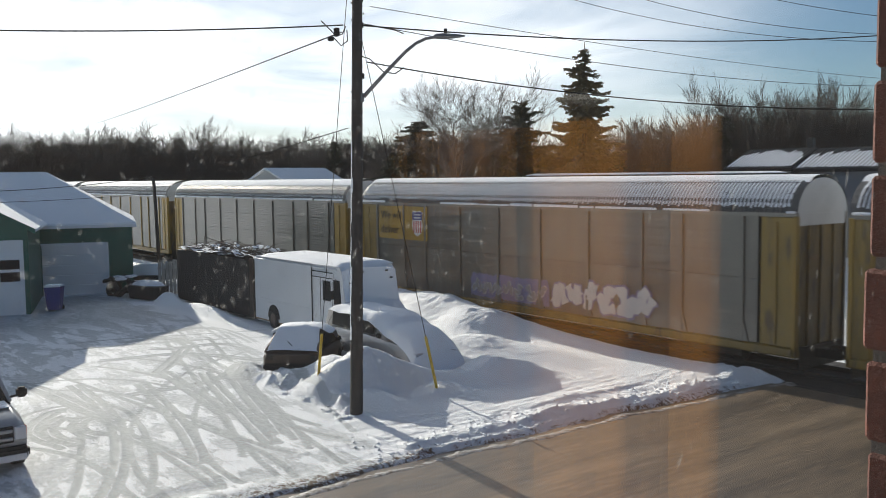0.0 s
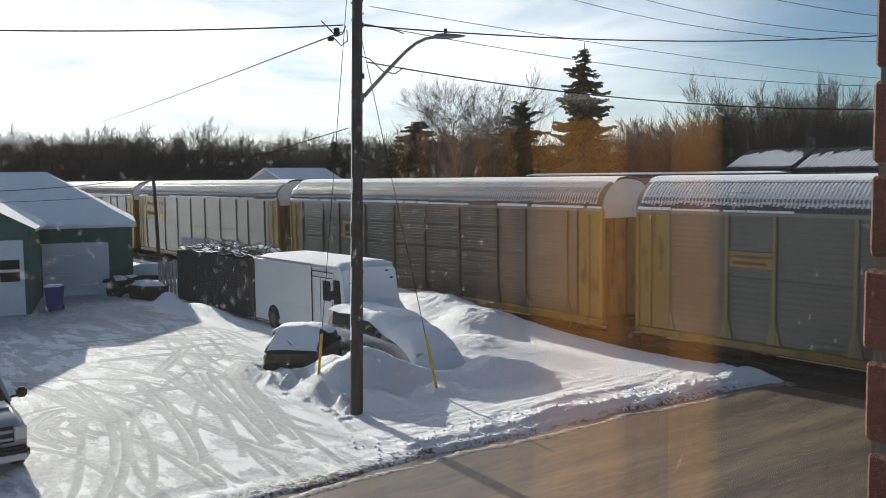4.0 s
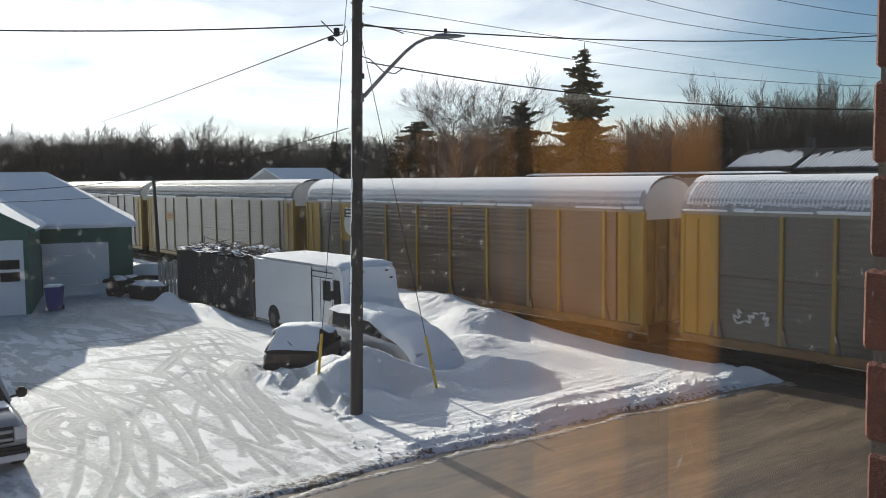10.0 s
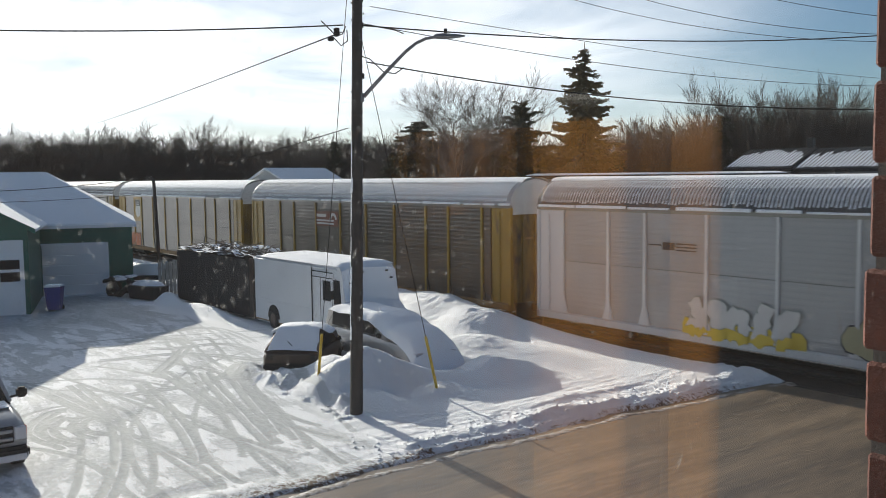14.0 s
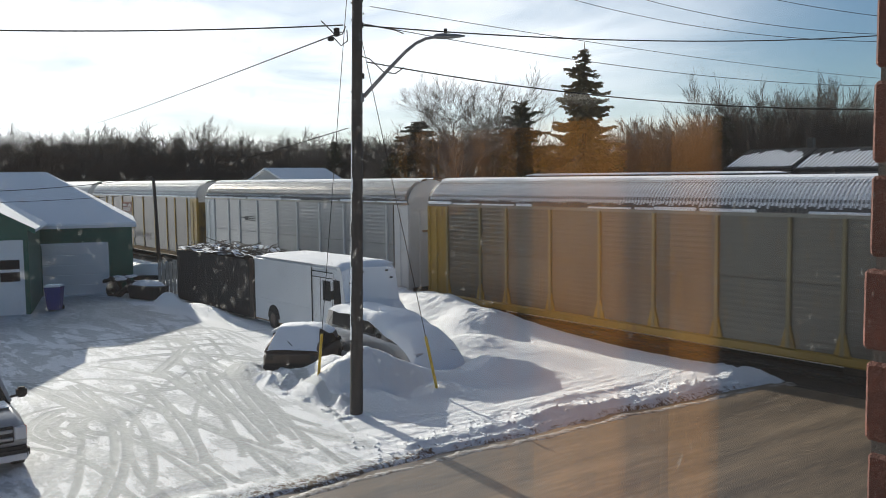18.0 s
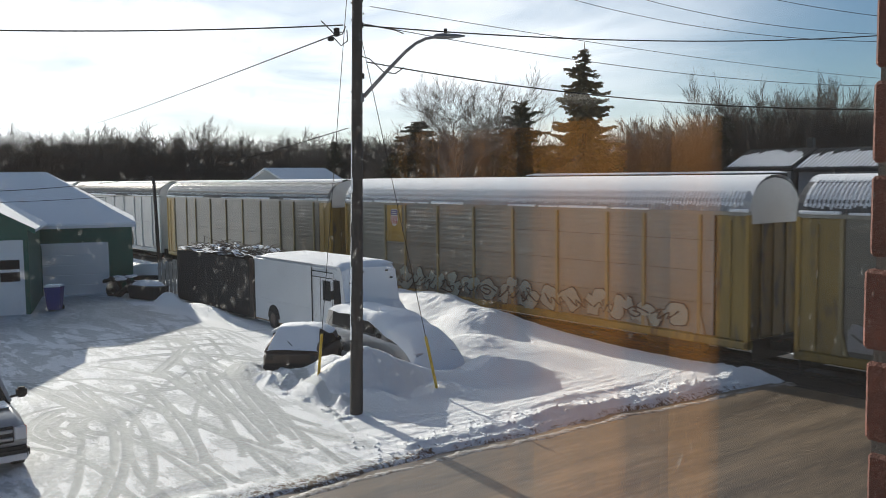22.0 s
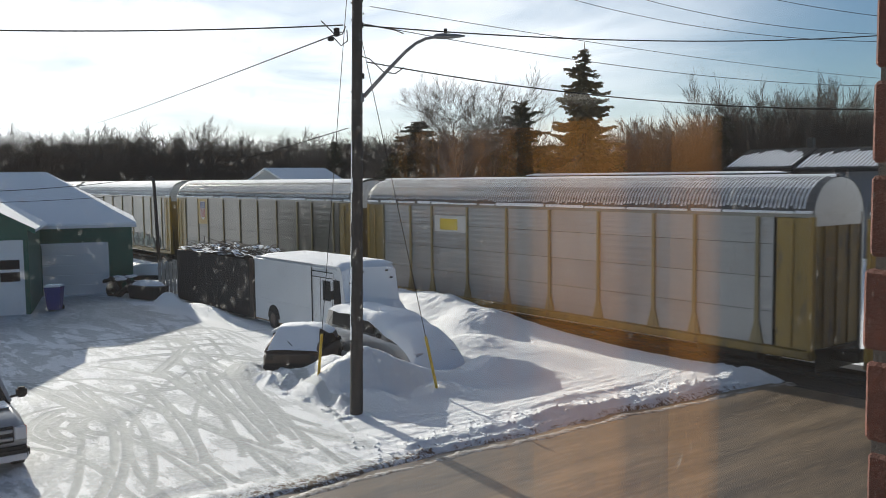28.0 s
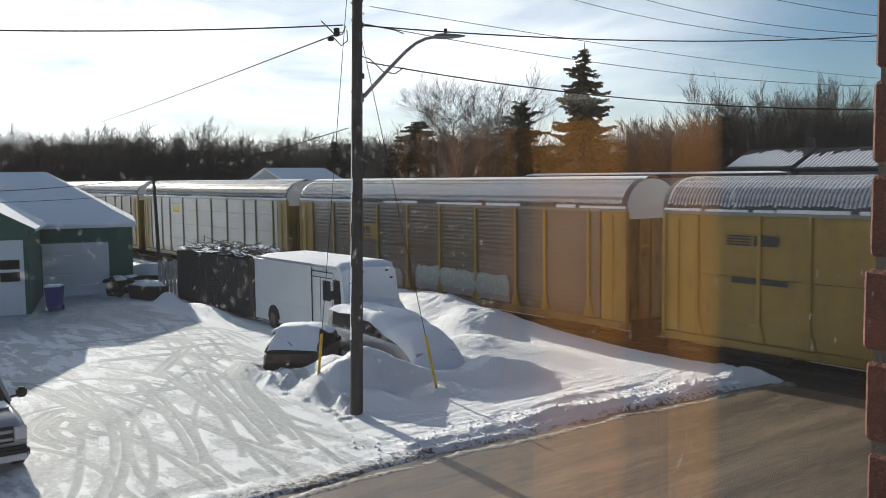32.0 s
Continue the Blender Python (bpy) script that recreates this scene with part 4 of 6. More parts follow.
def marks_cyan(car):
    plate("sign_board", 6.85, 9.55, 3.45, 4.3, YELLOW, car, "yellow lettered board", y=-0.012)
    for i in range(3):
        plate("lettering", 7.35 + 0.55 * i, 7.8 + 0.55 * i, 3.72, 4.1, INK_BLACK, car, y=-0.02)
    plate("lettering", 7.3, 9.0, 3.55, 3.63, INK_BLACK, car, y=-0.02)
    blob("graffiti", 13.2, 20.6, 1.05, 2.35, INK_GREY, car, 51, label="pale grey-blue graffiti")
    blob("graffiti", 13.3, 20.5, 1.35, 2.3, INK_CYAN, car, 53, y=-0.011, label="pale grey-blue graffiti")
    block_paint(13.4, 16.4, 1.4, 2.4, 4, INK_CYAN, INK_WHITE, car, 52, "pale grey-blue graffiti", fat=0.22, rim=0.04)
    block_paint(16.5, 20.5, 1.2, 2.3, 5, INK_CYAN, INK_WHITE, car, 55, "pale grey-blue graffiti", fat=0.24, rim=0.035)
    blob("graffiti", 2.5, 12.0, 0.98, 2.0, INK_GREY, car, 54, y=-0.006, label="faded overspray")


def marks_bars(car):
    for i in range(4):
        plate("stripe", 3.6, 4.6, 4.32 + 0.1 * i, 4.37 + 0.1 * i, INK_BLACK, car)
    plate("lettering", 4.7, 5.6, 4.32, 4.68, INK_BLACK, car)
    plate("lettering", 3.8, 6.0, 3.0, 3.18, INK_BLACK, car)


S_TOP = ((0.30, 0.72, 1),)
S_FULL = ((0.20, 0.75, 2),)
S_WIDE = ((0.12, 0.75, 8),)
S_STRIP = ((0.34, 0.46, 3), (0.50, 0.70, 4))
Y = dict(body=YELLOW, panel=GALV, post=YELLOW, snow=S_TOP, rows=4)
SPECS = {
    -9: dict(Y, label="weathered grey-panelled car carrier of a freight train", seed=1, panel=GALV, snow=S_FULL),
    -8: dict(Y, label="weathered grey-panelled car carrier of a freight train", seed=2, panel=GALV, snow=S_FULL),
    -7: dict(Y, label="weathered grey-panelled car carrier of a freight train", seed=3, panel=GALV, snow=S_FULL),
    -6: dict(Y, label="weathered grey-panelled car carrier of a freight train", seed=4, snow=S_FULL, post=GALV),
    -5: dict(Y, label="grey-panelled yellow car carrier with slogan, shield and graffiti", seed=5, post=GALV, door=DULL_YELLOW, marks=marks_slogan, ribs=3, rows=2, gusset=GALV),
    -4: dict(Y, label="yellow-framed car carrier with grey panels in rows", seed=6, post=GALV_MID, door=DULL_YELLOW, panel=GALV_MID, marks=marks_small_yellow, gusset=GALV_MID),
    -3: dict(Y, label="yellow-framed car carrier with dark grey panels", seed=7, panel=GALV_MID, rows=2, ribs=10, post=FADED, door=DULL_YELLOW, marks=marks_faded_board),
    -2: dict(Y, label="brown-panelled yellow car carrier with badge and orange graffiti", seed=8, panel=GALV_DARK, marks=marks_badge, snow=S_WIDE, sill=RUST, gusset=GALV_DARK, ribs=4, frost=1),
    -1: dict(Y, label="brown car carrier with yellow posts and white graffiti", seed=9, panel=GALV_DARK, marks=marks_stripes, snow=S_TOP, frost=1, sill=RUST, gusset=GALV_DARK, rows=2, ribs=10),
    0: dict(Y, label="white car carrier with grey panels and yellow graffiti", seed=10, end=WHITE_CAR, body=WHITE_CAR, panel=GALV_LIGHT, post=WHITE_CAR, marks=marks_white, snow=S_STRIP, sill=WHITE_CAR, rows=2, ribs=10),
    1: dict(Y, label="yellow car carrier with grey panels streaked with rust", seed=11, rows=2, ribs=10, panel=GALV_TAN, post=FADED, gusset=YELLOW, snow=S_STRIP, rim=0.95),
    2: dict(Y, label="pale grey-panelled car carrier with long graffiti, yellow ends", seed=12, panel=GALV_SOFT, post=FADED, marks=marks_grey, snow=S_WIDE, frost=1, door=DULL_YELLOW, gusset=GALV_SOFT, ribs=4),
    3: dict(Y, label="grey-panelled yellow car carrier with flag shield emblem", seed=13, marks=marks_flag, snow=S_TOP, rows=2, ribs=5, post=FADED, gusset=FADED, panel=GALV_MID, door=DULL_YELLOW),
    4: dict(Y, label="pale grey-panelled car carrier with yellow posts and plate", seed=14, panel=GALV_LIGHT, marks=marks_plate, snow=((0.42, 0.52, 6),), post=FADED, ribs=4, door=DULL_YELLOW),
    5: dict(Y, label="brown-panelled yellow car carrier with pale blue graffiti", seed=15, panel=GALV_DARK, marks=marks_cyan, snow=((0.40, 0.55, 7),), rows=2, ribs=10, sill=RUST),
    6: dict(Y, label="all-yellow car carrier with black lettering bars", seed=16, panel=YELLOW, marks=marks_bars, snow=(), rows=2, ribs=3),
    7: dict(Y, label="weathered grey-panelled car carrier of a freight train", seed=17, snow=S_FULL),
}
SPEED = 9.1208
TRAIN = {k: autorack(s) for k, s in SPECS.items()}

# ---- utility pole with street lamp ----
PX, PY = -21.81, 13.4
pole = thing("utility_pole", "dark weathered timber utility pole standing in snow", "utility pole", m=pose(PX, PY, 0))
part("shaft", Geo().tube([(-0.02 + 0.012 * z, 0.016 * z, z) for z in (-0.3, 0.0, 3, 6, 9, 12, 13.5)], [0.19, 0.185, 0.175, 0.165, 0.155, 0.142, 0.135], 18), TIMBER, pole, smooth=True)
rng = random.Random(5)
for i in range(26):
    a, z = rng.uniform(0, 6.28), rng.uniform(1.2, 12)
    part("staple", Geo().box((-0.02, -0.015, z - 0.02), (0.02, 0.015, z + 0.03)), STEEL, pole).matrix_basis = pose(0.012 * z + 0.17 * math.cos(a), 0.016 * z + 0.17 * math.sin(a), 0)
snowy = Geo()
for i in range(14):
    z0 = 2.2 + i * 0.42
    a0 = 4.35 + rng.uniform(-0.2, 0.2)
    w = rng.uniform(0.25, 0.5)
    vs = []
    for z in (z0, z0 + 0.2, z0 + 0.42):
        for a in (a0 - w, a0, a0 + w):
            r = 0.194 - 0.0035 * z
            vs.append((-0.02 + 0.012 * z + r * math.cos(a), 0.016 * z + r * math.sin(a), z))
    snowy.add(vs, [(0, 1, 4, 3), (1, 2, 5, 4), (3, 4, 7, 6), (4, 5, 8, 7)])
part("wind_blown_snow", snowy, SNOW_CAP, pole, "snow stuck to the pole's side")
for z in (11.75, 11.05, 9.65):
    part("insulator", Geo().tube([(0.16, 0.3, z - 0.07), (0.16, 0.3, z + 0.07)], 0.05, 8), WIRE, pole)
    part("bracket", Geo().tube([(0.12, 0.18, z), (0.16, 0.3, z)], 0.02, 6), STEEL, pole)
part("splice_box", Geo().rbox((-0.18, -0.42, 10.72), (-0.02, -0.30, 10.95), 0.02), WIRE, pole)
part("splice_box", Geo().rbox((-0.30, -0.55, 10.60), (-0.12, -0.42, 10.72), 0.02), WIRE, pole)

# the lamp arm reaches out over the lot, towards the track
lamp = thing("street_lamp", "grey steel street lamp on a curved arm", "street lamp", m=pose(PX, PY, 0))
arm = [(0.22, 0.28, 9.07), (0.45, 0.57, 9.46), (0.68, 0.87, 9.86), (0.95, 1.25, 10.32), (1.11, 1.47, 10.53), (1.27, 1.70, 10.66), (1.51, 2.02, 10.71)]
part("arm", Geo().tube(arm, [0.06, 0.055, 0.052, 0.048, 0.045, 0.042, 0.04], 10), STEEL, lamp, smooth=True)
part("arm_clamp", Geo().rbox((0.08, 0.12, 8.92), (0.24, 0.30, 9.18), 0.02), STEEL, lamp)
head = part("lamp_head", Geo().loft([[(1.40 + 0.607 * s - 0.795 * w * math.cos(a), 1.87 + 0.795 * s + 0.607 * w * math.cos(a), 10.70 + h * math.sin(a) - (0.0 if math.sin(a) > 0 else -0.03)) for a in [2 * math.pi * k / 12 for k in range(12)]] for s, w, h in ((0.0, 0.05, 0.05), (0.08, 0.12, 0.09), (0.30, 0.16, 0.10), (0.55, 0.15, 0.08), (0.78, 0.10, 0.05), (0.88, 0.04, 0.03))]), STEEL, lamp, smooth=True)
part("photocell", Geo().tube([(1.60, 2.13, 10.78), (1.60, 2.13, 10.92)], 0.045, 10), WIRE, head)


def wire(name, a, b, sag, r, group="overhead wires", label="thin black overhead cable on the pole", n=24):
    a, b = Vector(a), Vector(b)
    pts = [a.lerp(b, i / n) - Vector((0, 0, 4 * sag * (i / n) * (1 - i / n))) for i in range(n + 1)]
    ob = part(name, Geo().tube(pts, r, 6), WIRE, None, smooth=True)
    return tagged(ob, label, "cable", group)


TOP = Vector((PX, PY, 0))
for pts in (((0.0, -0.9, 11.08), (0.0, -0.6, 10.85), (-0.02, -0.42, 10.7), (0.02, -0.25, 10.78), (0.05, -0.15, 11.0)), ((0.0, -0.5, 10.65), (0.03, -0.3, 10.45), (0.05, -0.1, 10.6), (0.05, -0.12, 10.9)),
            ((0.15, 0.25, 10.2), (0.3, 0.45, 10.12), (0.55, 0.75, 9.75), (0.75, 1.0, 9.7), (0.9, 1.2, 9.87)), ((0.15, 0.25, 11.1), (0.5, 0.7, 10.98), (0.75, 1.0, 10.9), (0.9, 1.2, 10.8))):
    part("cable_loop", Geo().tube(pts, 0.016, 6), WIRE, pole, smooth=True)
# cables by the two ends they are strung between
wire("overhead_cable", (-27.84, 2.97, 10.86), TOP + Vector((0.0, -0.2, 11.03)), 0.12, 0.02)
wire("overhead_cable", TOP + Vector((0.1, 0.2, 11.05)), (-17.47, 35.99, 12.18), 0.36, 0.021)
wire("overhead_cable", TOP + Vector((0.25, 0.4, 10.03)), (-13.92, 28.81, 8.78), 0.40, 0.019)
wire("service_wire", TOP + Vector((0.31, 0.49, 11.56)), (-26.14, 54.01, 12.18), 0.24, 0.011)
wire("service_wire", TOP + Vector((0.28, 0.44, 11.06)), (-21.77, 45.01, 11.01), 0.48, 0.012)
wire("service_wire", TOP + Vector((-0.1, -0.2, 10.85)), (-115.1, 33.9, 13.9), 0.1, 0.018)
wire("service_wire", TOP + Vector((-0.05, -0.1, 8.2)), (-62.3, 21.65, 7.05), 0.25, 0.011)
wire("service_wire", (-62.3, 21.65, 7.05), (-40.1, 5.5, 6.4), 0.2, 0.016)
for a, b, sag in (((-32.59, 31.03, 15.8), (-19.64, 40.49, 12.51), 0.64), ((-30.27, 33.3, 15.72), (-19.65, 40.48, 12.8), 0.48), ((-25.8, 36.87, 15.32), (-19.66, 40.48, 13.49), 0.12)):
    wire("service_wire", a, b, sag, 0.013, label="thin black overhead cable across the railway")
wire("service_wire", (-44.16, 8.55, 5.9), (-49.2, 16.7, 6.05), 0.05, 0.012)
for foot, top, guard in (((-24.6, 13.7, 0.30), (0.0, 0.05, 12.9), 1.75), ((-22.2, 16.6, 0.1), (0.15, 0.25, 10.85), 1.9)):
    t = TOP + Vector(top)
    guy = thing("guy_wire", "thin steel guy wire with a yellow plastic guard", "guy wire", "guy wires of the pole")
    part("strand", Geo().tube([foot, t], 0.010, 6), WIRE, guy)
    d = (t - Vector(foot)).normalized()
    part("guard", Geo().tube([Vector(foot) - d * 0.1, Vector(foot) + d * guard], 0.045, 8), GUARD_YELLOW, guy, "yellow plastic guard")

# ---- second pole behind the lot ----
pole2 = thing("utility_pole", "thin bent-topped grey pole behind the lot", "utility pole", m=pose(-62.0, 22.0, 0))
part("shaft", Geo().tube([(0.25, 0.1, 0), (0.1, 0.05, 4), (0, 0, 6.6), (-0.05, -0.05, 6.9), (-0.3, -0.35, 7.05)], [0.13, 0.12, 0.11, 0.11, 0.10], 10), TIMBER, pole2, smooth=True)

# ---- step van ----
def step_van():
    van = thing("step_van", "old white step van half buried in snow", "van", m=pose(-38.9, 18.4, 0))
    L, W, H = 8.2, 2.6, 3.25
    part("cargo_body", Geo().rbox((0, 0, 0.22), (5.55, W, H), 0.09, 2), VAN_WHITE, van, smooth=True)
    part("side_rub_rail", Geo().rbox((0.05, -0.02, 1.28), (5.5, 0.0, 1.34), 0.008), VAN_WHITE, van)
    part("roof_edge_rail", Geo().rbox((0.0, -0.03, H - 0.16), (7.6, 0.02, H - 0.10), 0.01), VAN_WHITE, van)
    cab = part("cab", Geo().prism([(5.55, 0.22), (8.8, 0.3), (8.95, 0.75), (8.9, 1.3), (8.25, 1.55), (7.95, H - 0.25), (7.75, H), (5.55, H)], "y", 0.02, W - 0.02), VAN_WHITE, van)
    part("cab_door", Geo().rbox((6.3, -0.015, 0.62), (7.35, 0.02, H - 0.3), 0.02), VAN_WHITE, van)
    part("door_window", Geo().prism([(6.5, 1.80), (7.12, 1.80), (7.12, 2.62), (6.5, 2.62)], "y", -0.03, 0.0), GLASS_DARK, van)
    part("quarter_window", Geo().prism([(7.32, 1.70), (7.9, 1.75), (7.78, 2.70), (7.32, 2.70)], "y", -0.012, 0.03), GLASS_DARK, van)
    part("mirror", Geo().rbox((7.57, -0.30, 1.95), (7.61, -0.14, 2.3), 0.015), RUBBER, van, "black wing mirror")
    part("mirror_bracket", Geo().tube([(7.5, 0.0, 2.75), (7.59, -0.22, 2.6), (7.59, -0.22, 1.6), (7.5, 0.0, 1.4)], 0.015, 6), STEEL, van)
    for z in (2.72, 2.95):
        part("door_rail", Geo().rbox((5.6, -0.035, z), (7.3, -0.012, z + 0.035), 0.006), RUBBER, van)
    part("door_jamb", Geo().rbox((5.53, -0.03, 0.6), (5.58, 0.0, H - 0.12), 0.006), RUBBER, van)
    part("door_track", Geo().rbox((6.27, -0.03, 0.62), (6.30, 0.0, 2.7), 0.006), STEEL, van)
    part("rust_streak", Geo().box((0.1, -0.006, 0.3), (5.4, 0.0, 0.36)), RUST, van)
    for x in (1.95, 7.6):
        w = part("wheel", Geo().tube([(x, -0.03, 0.48), (x, 0.26, 0.48)], 0.44, 24), RUBBER, van)
        part("rim", Geo().tube([(x, -0.05, 0.48), (x, -0.02, 0.48)], [0.24, 0.27], 16), DARK_CAR, w)
        part("wheel_arch", Geo().prism([(x + 0.58 * math.cos(math.pi * k / 12), 0.5 + 0.62 * math.sin(math.pi * k / 12)) for k in range(13)], "y", -0.012, 0.05), RUBBER, van)
    g = Geo()
    n, m = 36, 10
    for i in range(n + 1):
        x = 0.75 + (7.85 - 0.75) * i / n
        for k in range(m + 1):
            y = -0.02 + (W + 0.04) * k / m
            e = min(1, min(i, n - i) / 3, min(k, m - k) / 2)
            g.v.append((x, y, H + 0.005 + (0.05 + 0.13 * math.sqrt(max(e, 0))) * (1 if e > 0 else 0) + 0.03 * fbm(x, y, 1.3) * e))
    g.f = [(i * (m + 1) + k, i * (m + 1) + k + 1, (i + 1) * (m + 1) + k + 1, (i + 1) * (m + 1) + k) for i in range(n) for k in range(m)]
    part("roof_snow", g, SNOW_CAP, van, "thick snow on the roof", True)
    g = Geo()
    prof = [(7.75, H + 0.06), (8.0, H - 0.08), (8.12, 2.5), (8.3, 1.85), (8.75, 1.5), (9.2, 1.2), (9.9, 0.55)]
    for i in range(31):
        q = i / 30 * (len(prof) - 1)
        j = min(int(q), len(prof) - 2)
        px = prof[j][0] + (prof[j + 1][0] - prof[j][0]) * (q - j)
        pz = prof[j][1] + (prof[j + 1][1] - prof[j][1]) * (q - j)
        for k in range(m + 1):
            y = 0.0 + W * k / m
            g.v.append((px + 0.06 * fbm(px, y, 1.1), y, pz + 0.05 * fbm(px + 9, y, 1.4) - 0.1 * (abs(k / m - 0.5) * 2) ** 6))
    g.f = [(i * (m + 1) + k, i * (m + 1) + k + 1, (i + 1) * (m + 1) + k + 1, (i + 1) * (m + 1) + k) for i in range(30) for k in range(m)]
    part("windscreen_snow", g, SNOW_CAP, van, "snow covering windscreen and hood", True)
    for x, y, z in ((8.02, 0.5, 3.0), (8.02, 0.95, 3.02), (8.02, 2.1, 3.0), (8.06, 2.3, 2.7), (8.05, 0.35, 2.6)):
        part("marker_lamp", Geo().rbox((x, y - 0.06, z - 0.03), (x + 0.08, y + 0.06, z + 0.04), 0.015), RUBBER, van)
    return van


step_van()

# ---- dark trailer with brush ----
trailer = thing("box_trailer", "blackened wooden box trailer behind the van", "trailer", m=pose(-49.1, 18.6, 0))
part("body", Geo().rbox((0, 0, 0.15), (9.75, 2.4, 2.95), 0.04), BLACK_BOARD, trailer)
for i in range(19):
    part("board", Geo().box((0.02 + i * 0.5, -0.03, 0.2), (0.5 + i * 0.5 + 0.012, 0.0 - 0.006 * (i % 3), 2.9 + 0.05 * ((i * 7) % 3 - 1))), BLACK_BOARD, trailer)
part("corner_rail", Geo().rbox((9.35, -0.05, 0.2), (9.77, 0.0, 3.05), 0.02), DARK_CAR, trailer, "rust-brown end board")
brush = Geo()
rng = random.Random(9)
for i in range(240):
    x, y = rng.uniform(1.2, 9.4), rng.uniform(0.1, 2.2)
    a, l = rng.uniform(0, 6.28), rng.uniform(0.5, 1.7)
    z = 2.98 + rng.uniform(0, 0.3)
    p = Vector((x, y, z))
    d = Vector((math.cos(a), math.sin(a) * 0.6, rng.uniform(-0.1, 0.28))) * l
    brush.tube([p, p + d * 0.5 + Vector((0, 0, rng.uniform(-0.05, 0.1))), p + d], [0.03, 0.022, 0.01], 5)
load = tagged(part("brush_pile", brush, BARK), "dark cut branches piled on the trailer roof", "brush pile", kind="stuff")
load.location = (-49.1, 18.6, 0)
g = Geo()
for i in range(34):
    x, y, a, l = rng.uniform(2.4, 9.3), rng.uniform(0.0, 2.2), rng.uniform(-0.5, 0.5), rng.uniform(0.25, 0.8)
    z = 3.12 + rng.uniform(0, 0.22)
    d, w = Vector((math.cos(a), math.sin(a), rng.uniform(-0.15, 0.2))) * l, rng.uniform(0.06, 0.14)
    g.tube([Vector((x, y, z)) - d * 0.5, Vector((x, y, z + 0.03)), Vector((x, y, z)) + d * 0.5], [w * 0.4, w, w * 0.3], 6)
cap = tagged(part("brush_snow", g, SNOW_CAP, smooth=True), "snow lodged in the cut branches on the trailer", "snow", kind="stuff")
cap.location = (-49.1, 18.6, 0)
g = Geo()
n, m = 50, 8
for i in range(n + 1):
    for k in range(m + 1):
        x, y = 0.1 + 9.6 * i / n, 2.4 * k / m
        g.v.append((x, y, 2.94 + max(0.0, 0.16 + 0.22 * fbm(x, y, 0.9))))
g.f = [(i * (m + 1) + k, i * (m + 1) + k + 1, (i + 1) * (m + 1) + k + 1, (i + 1) * (m + 1) + k) for i in range(n) for k in range(m)]
part("roof_snow", g, SNOW_CAP, trailer, "patchy snow on the roof", True)


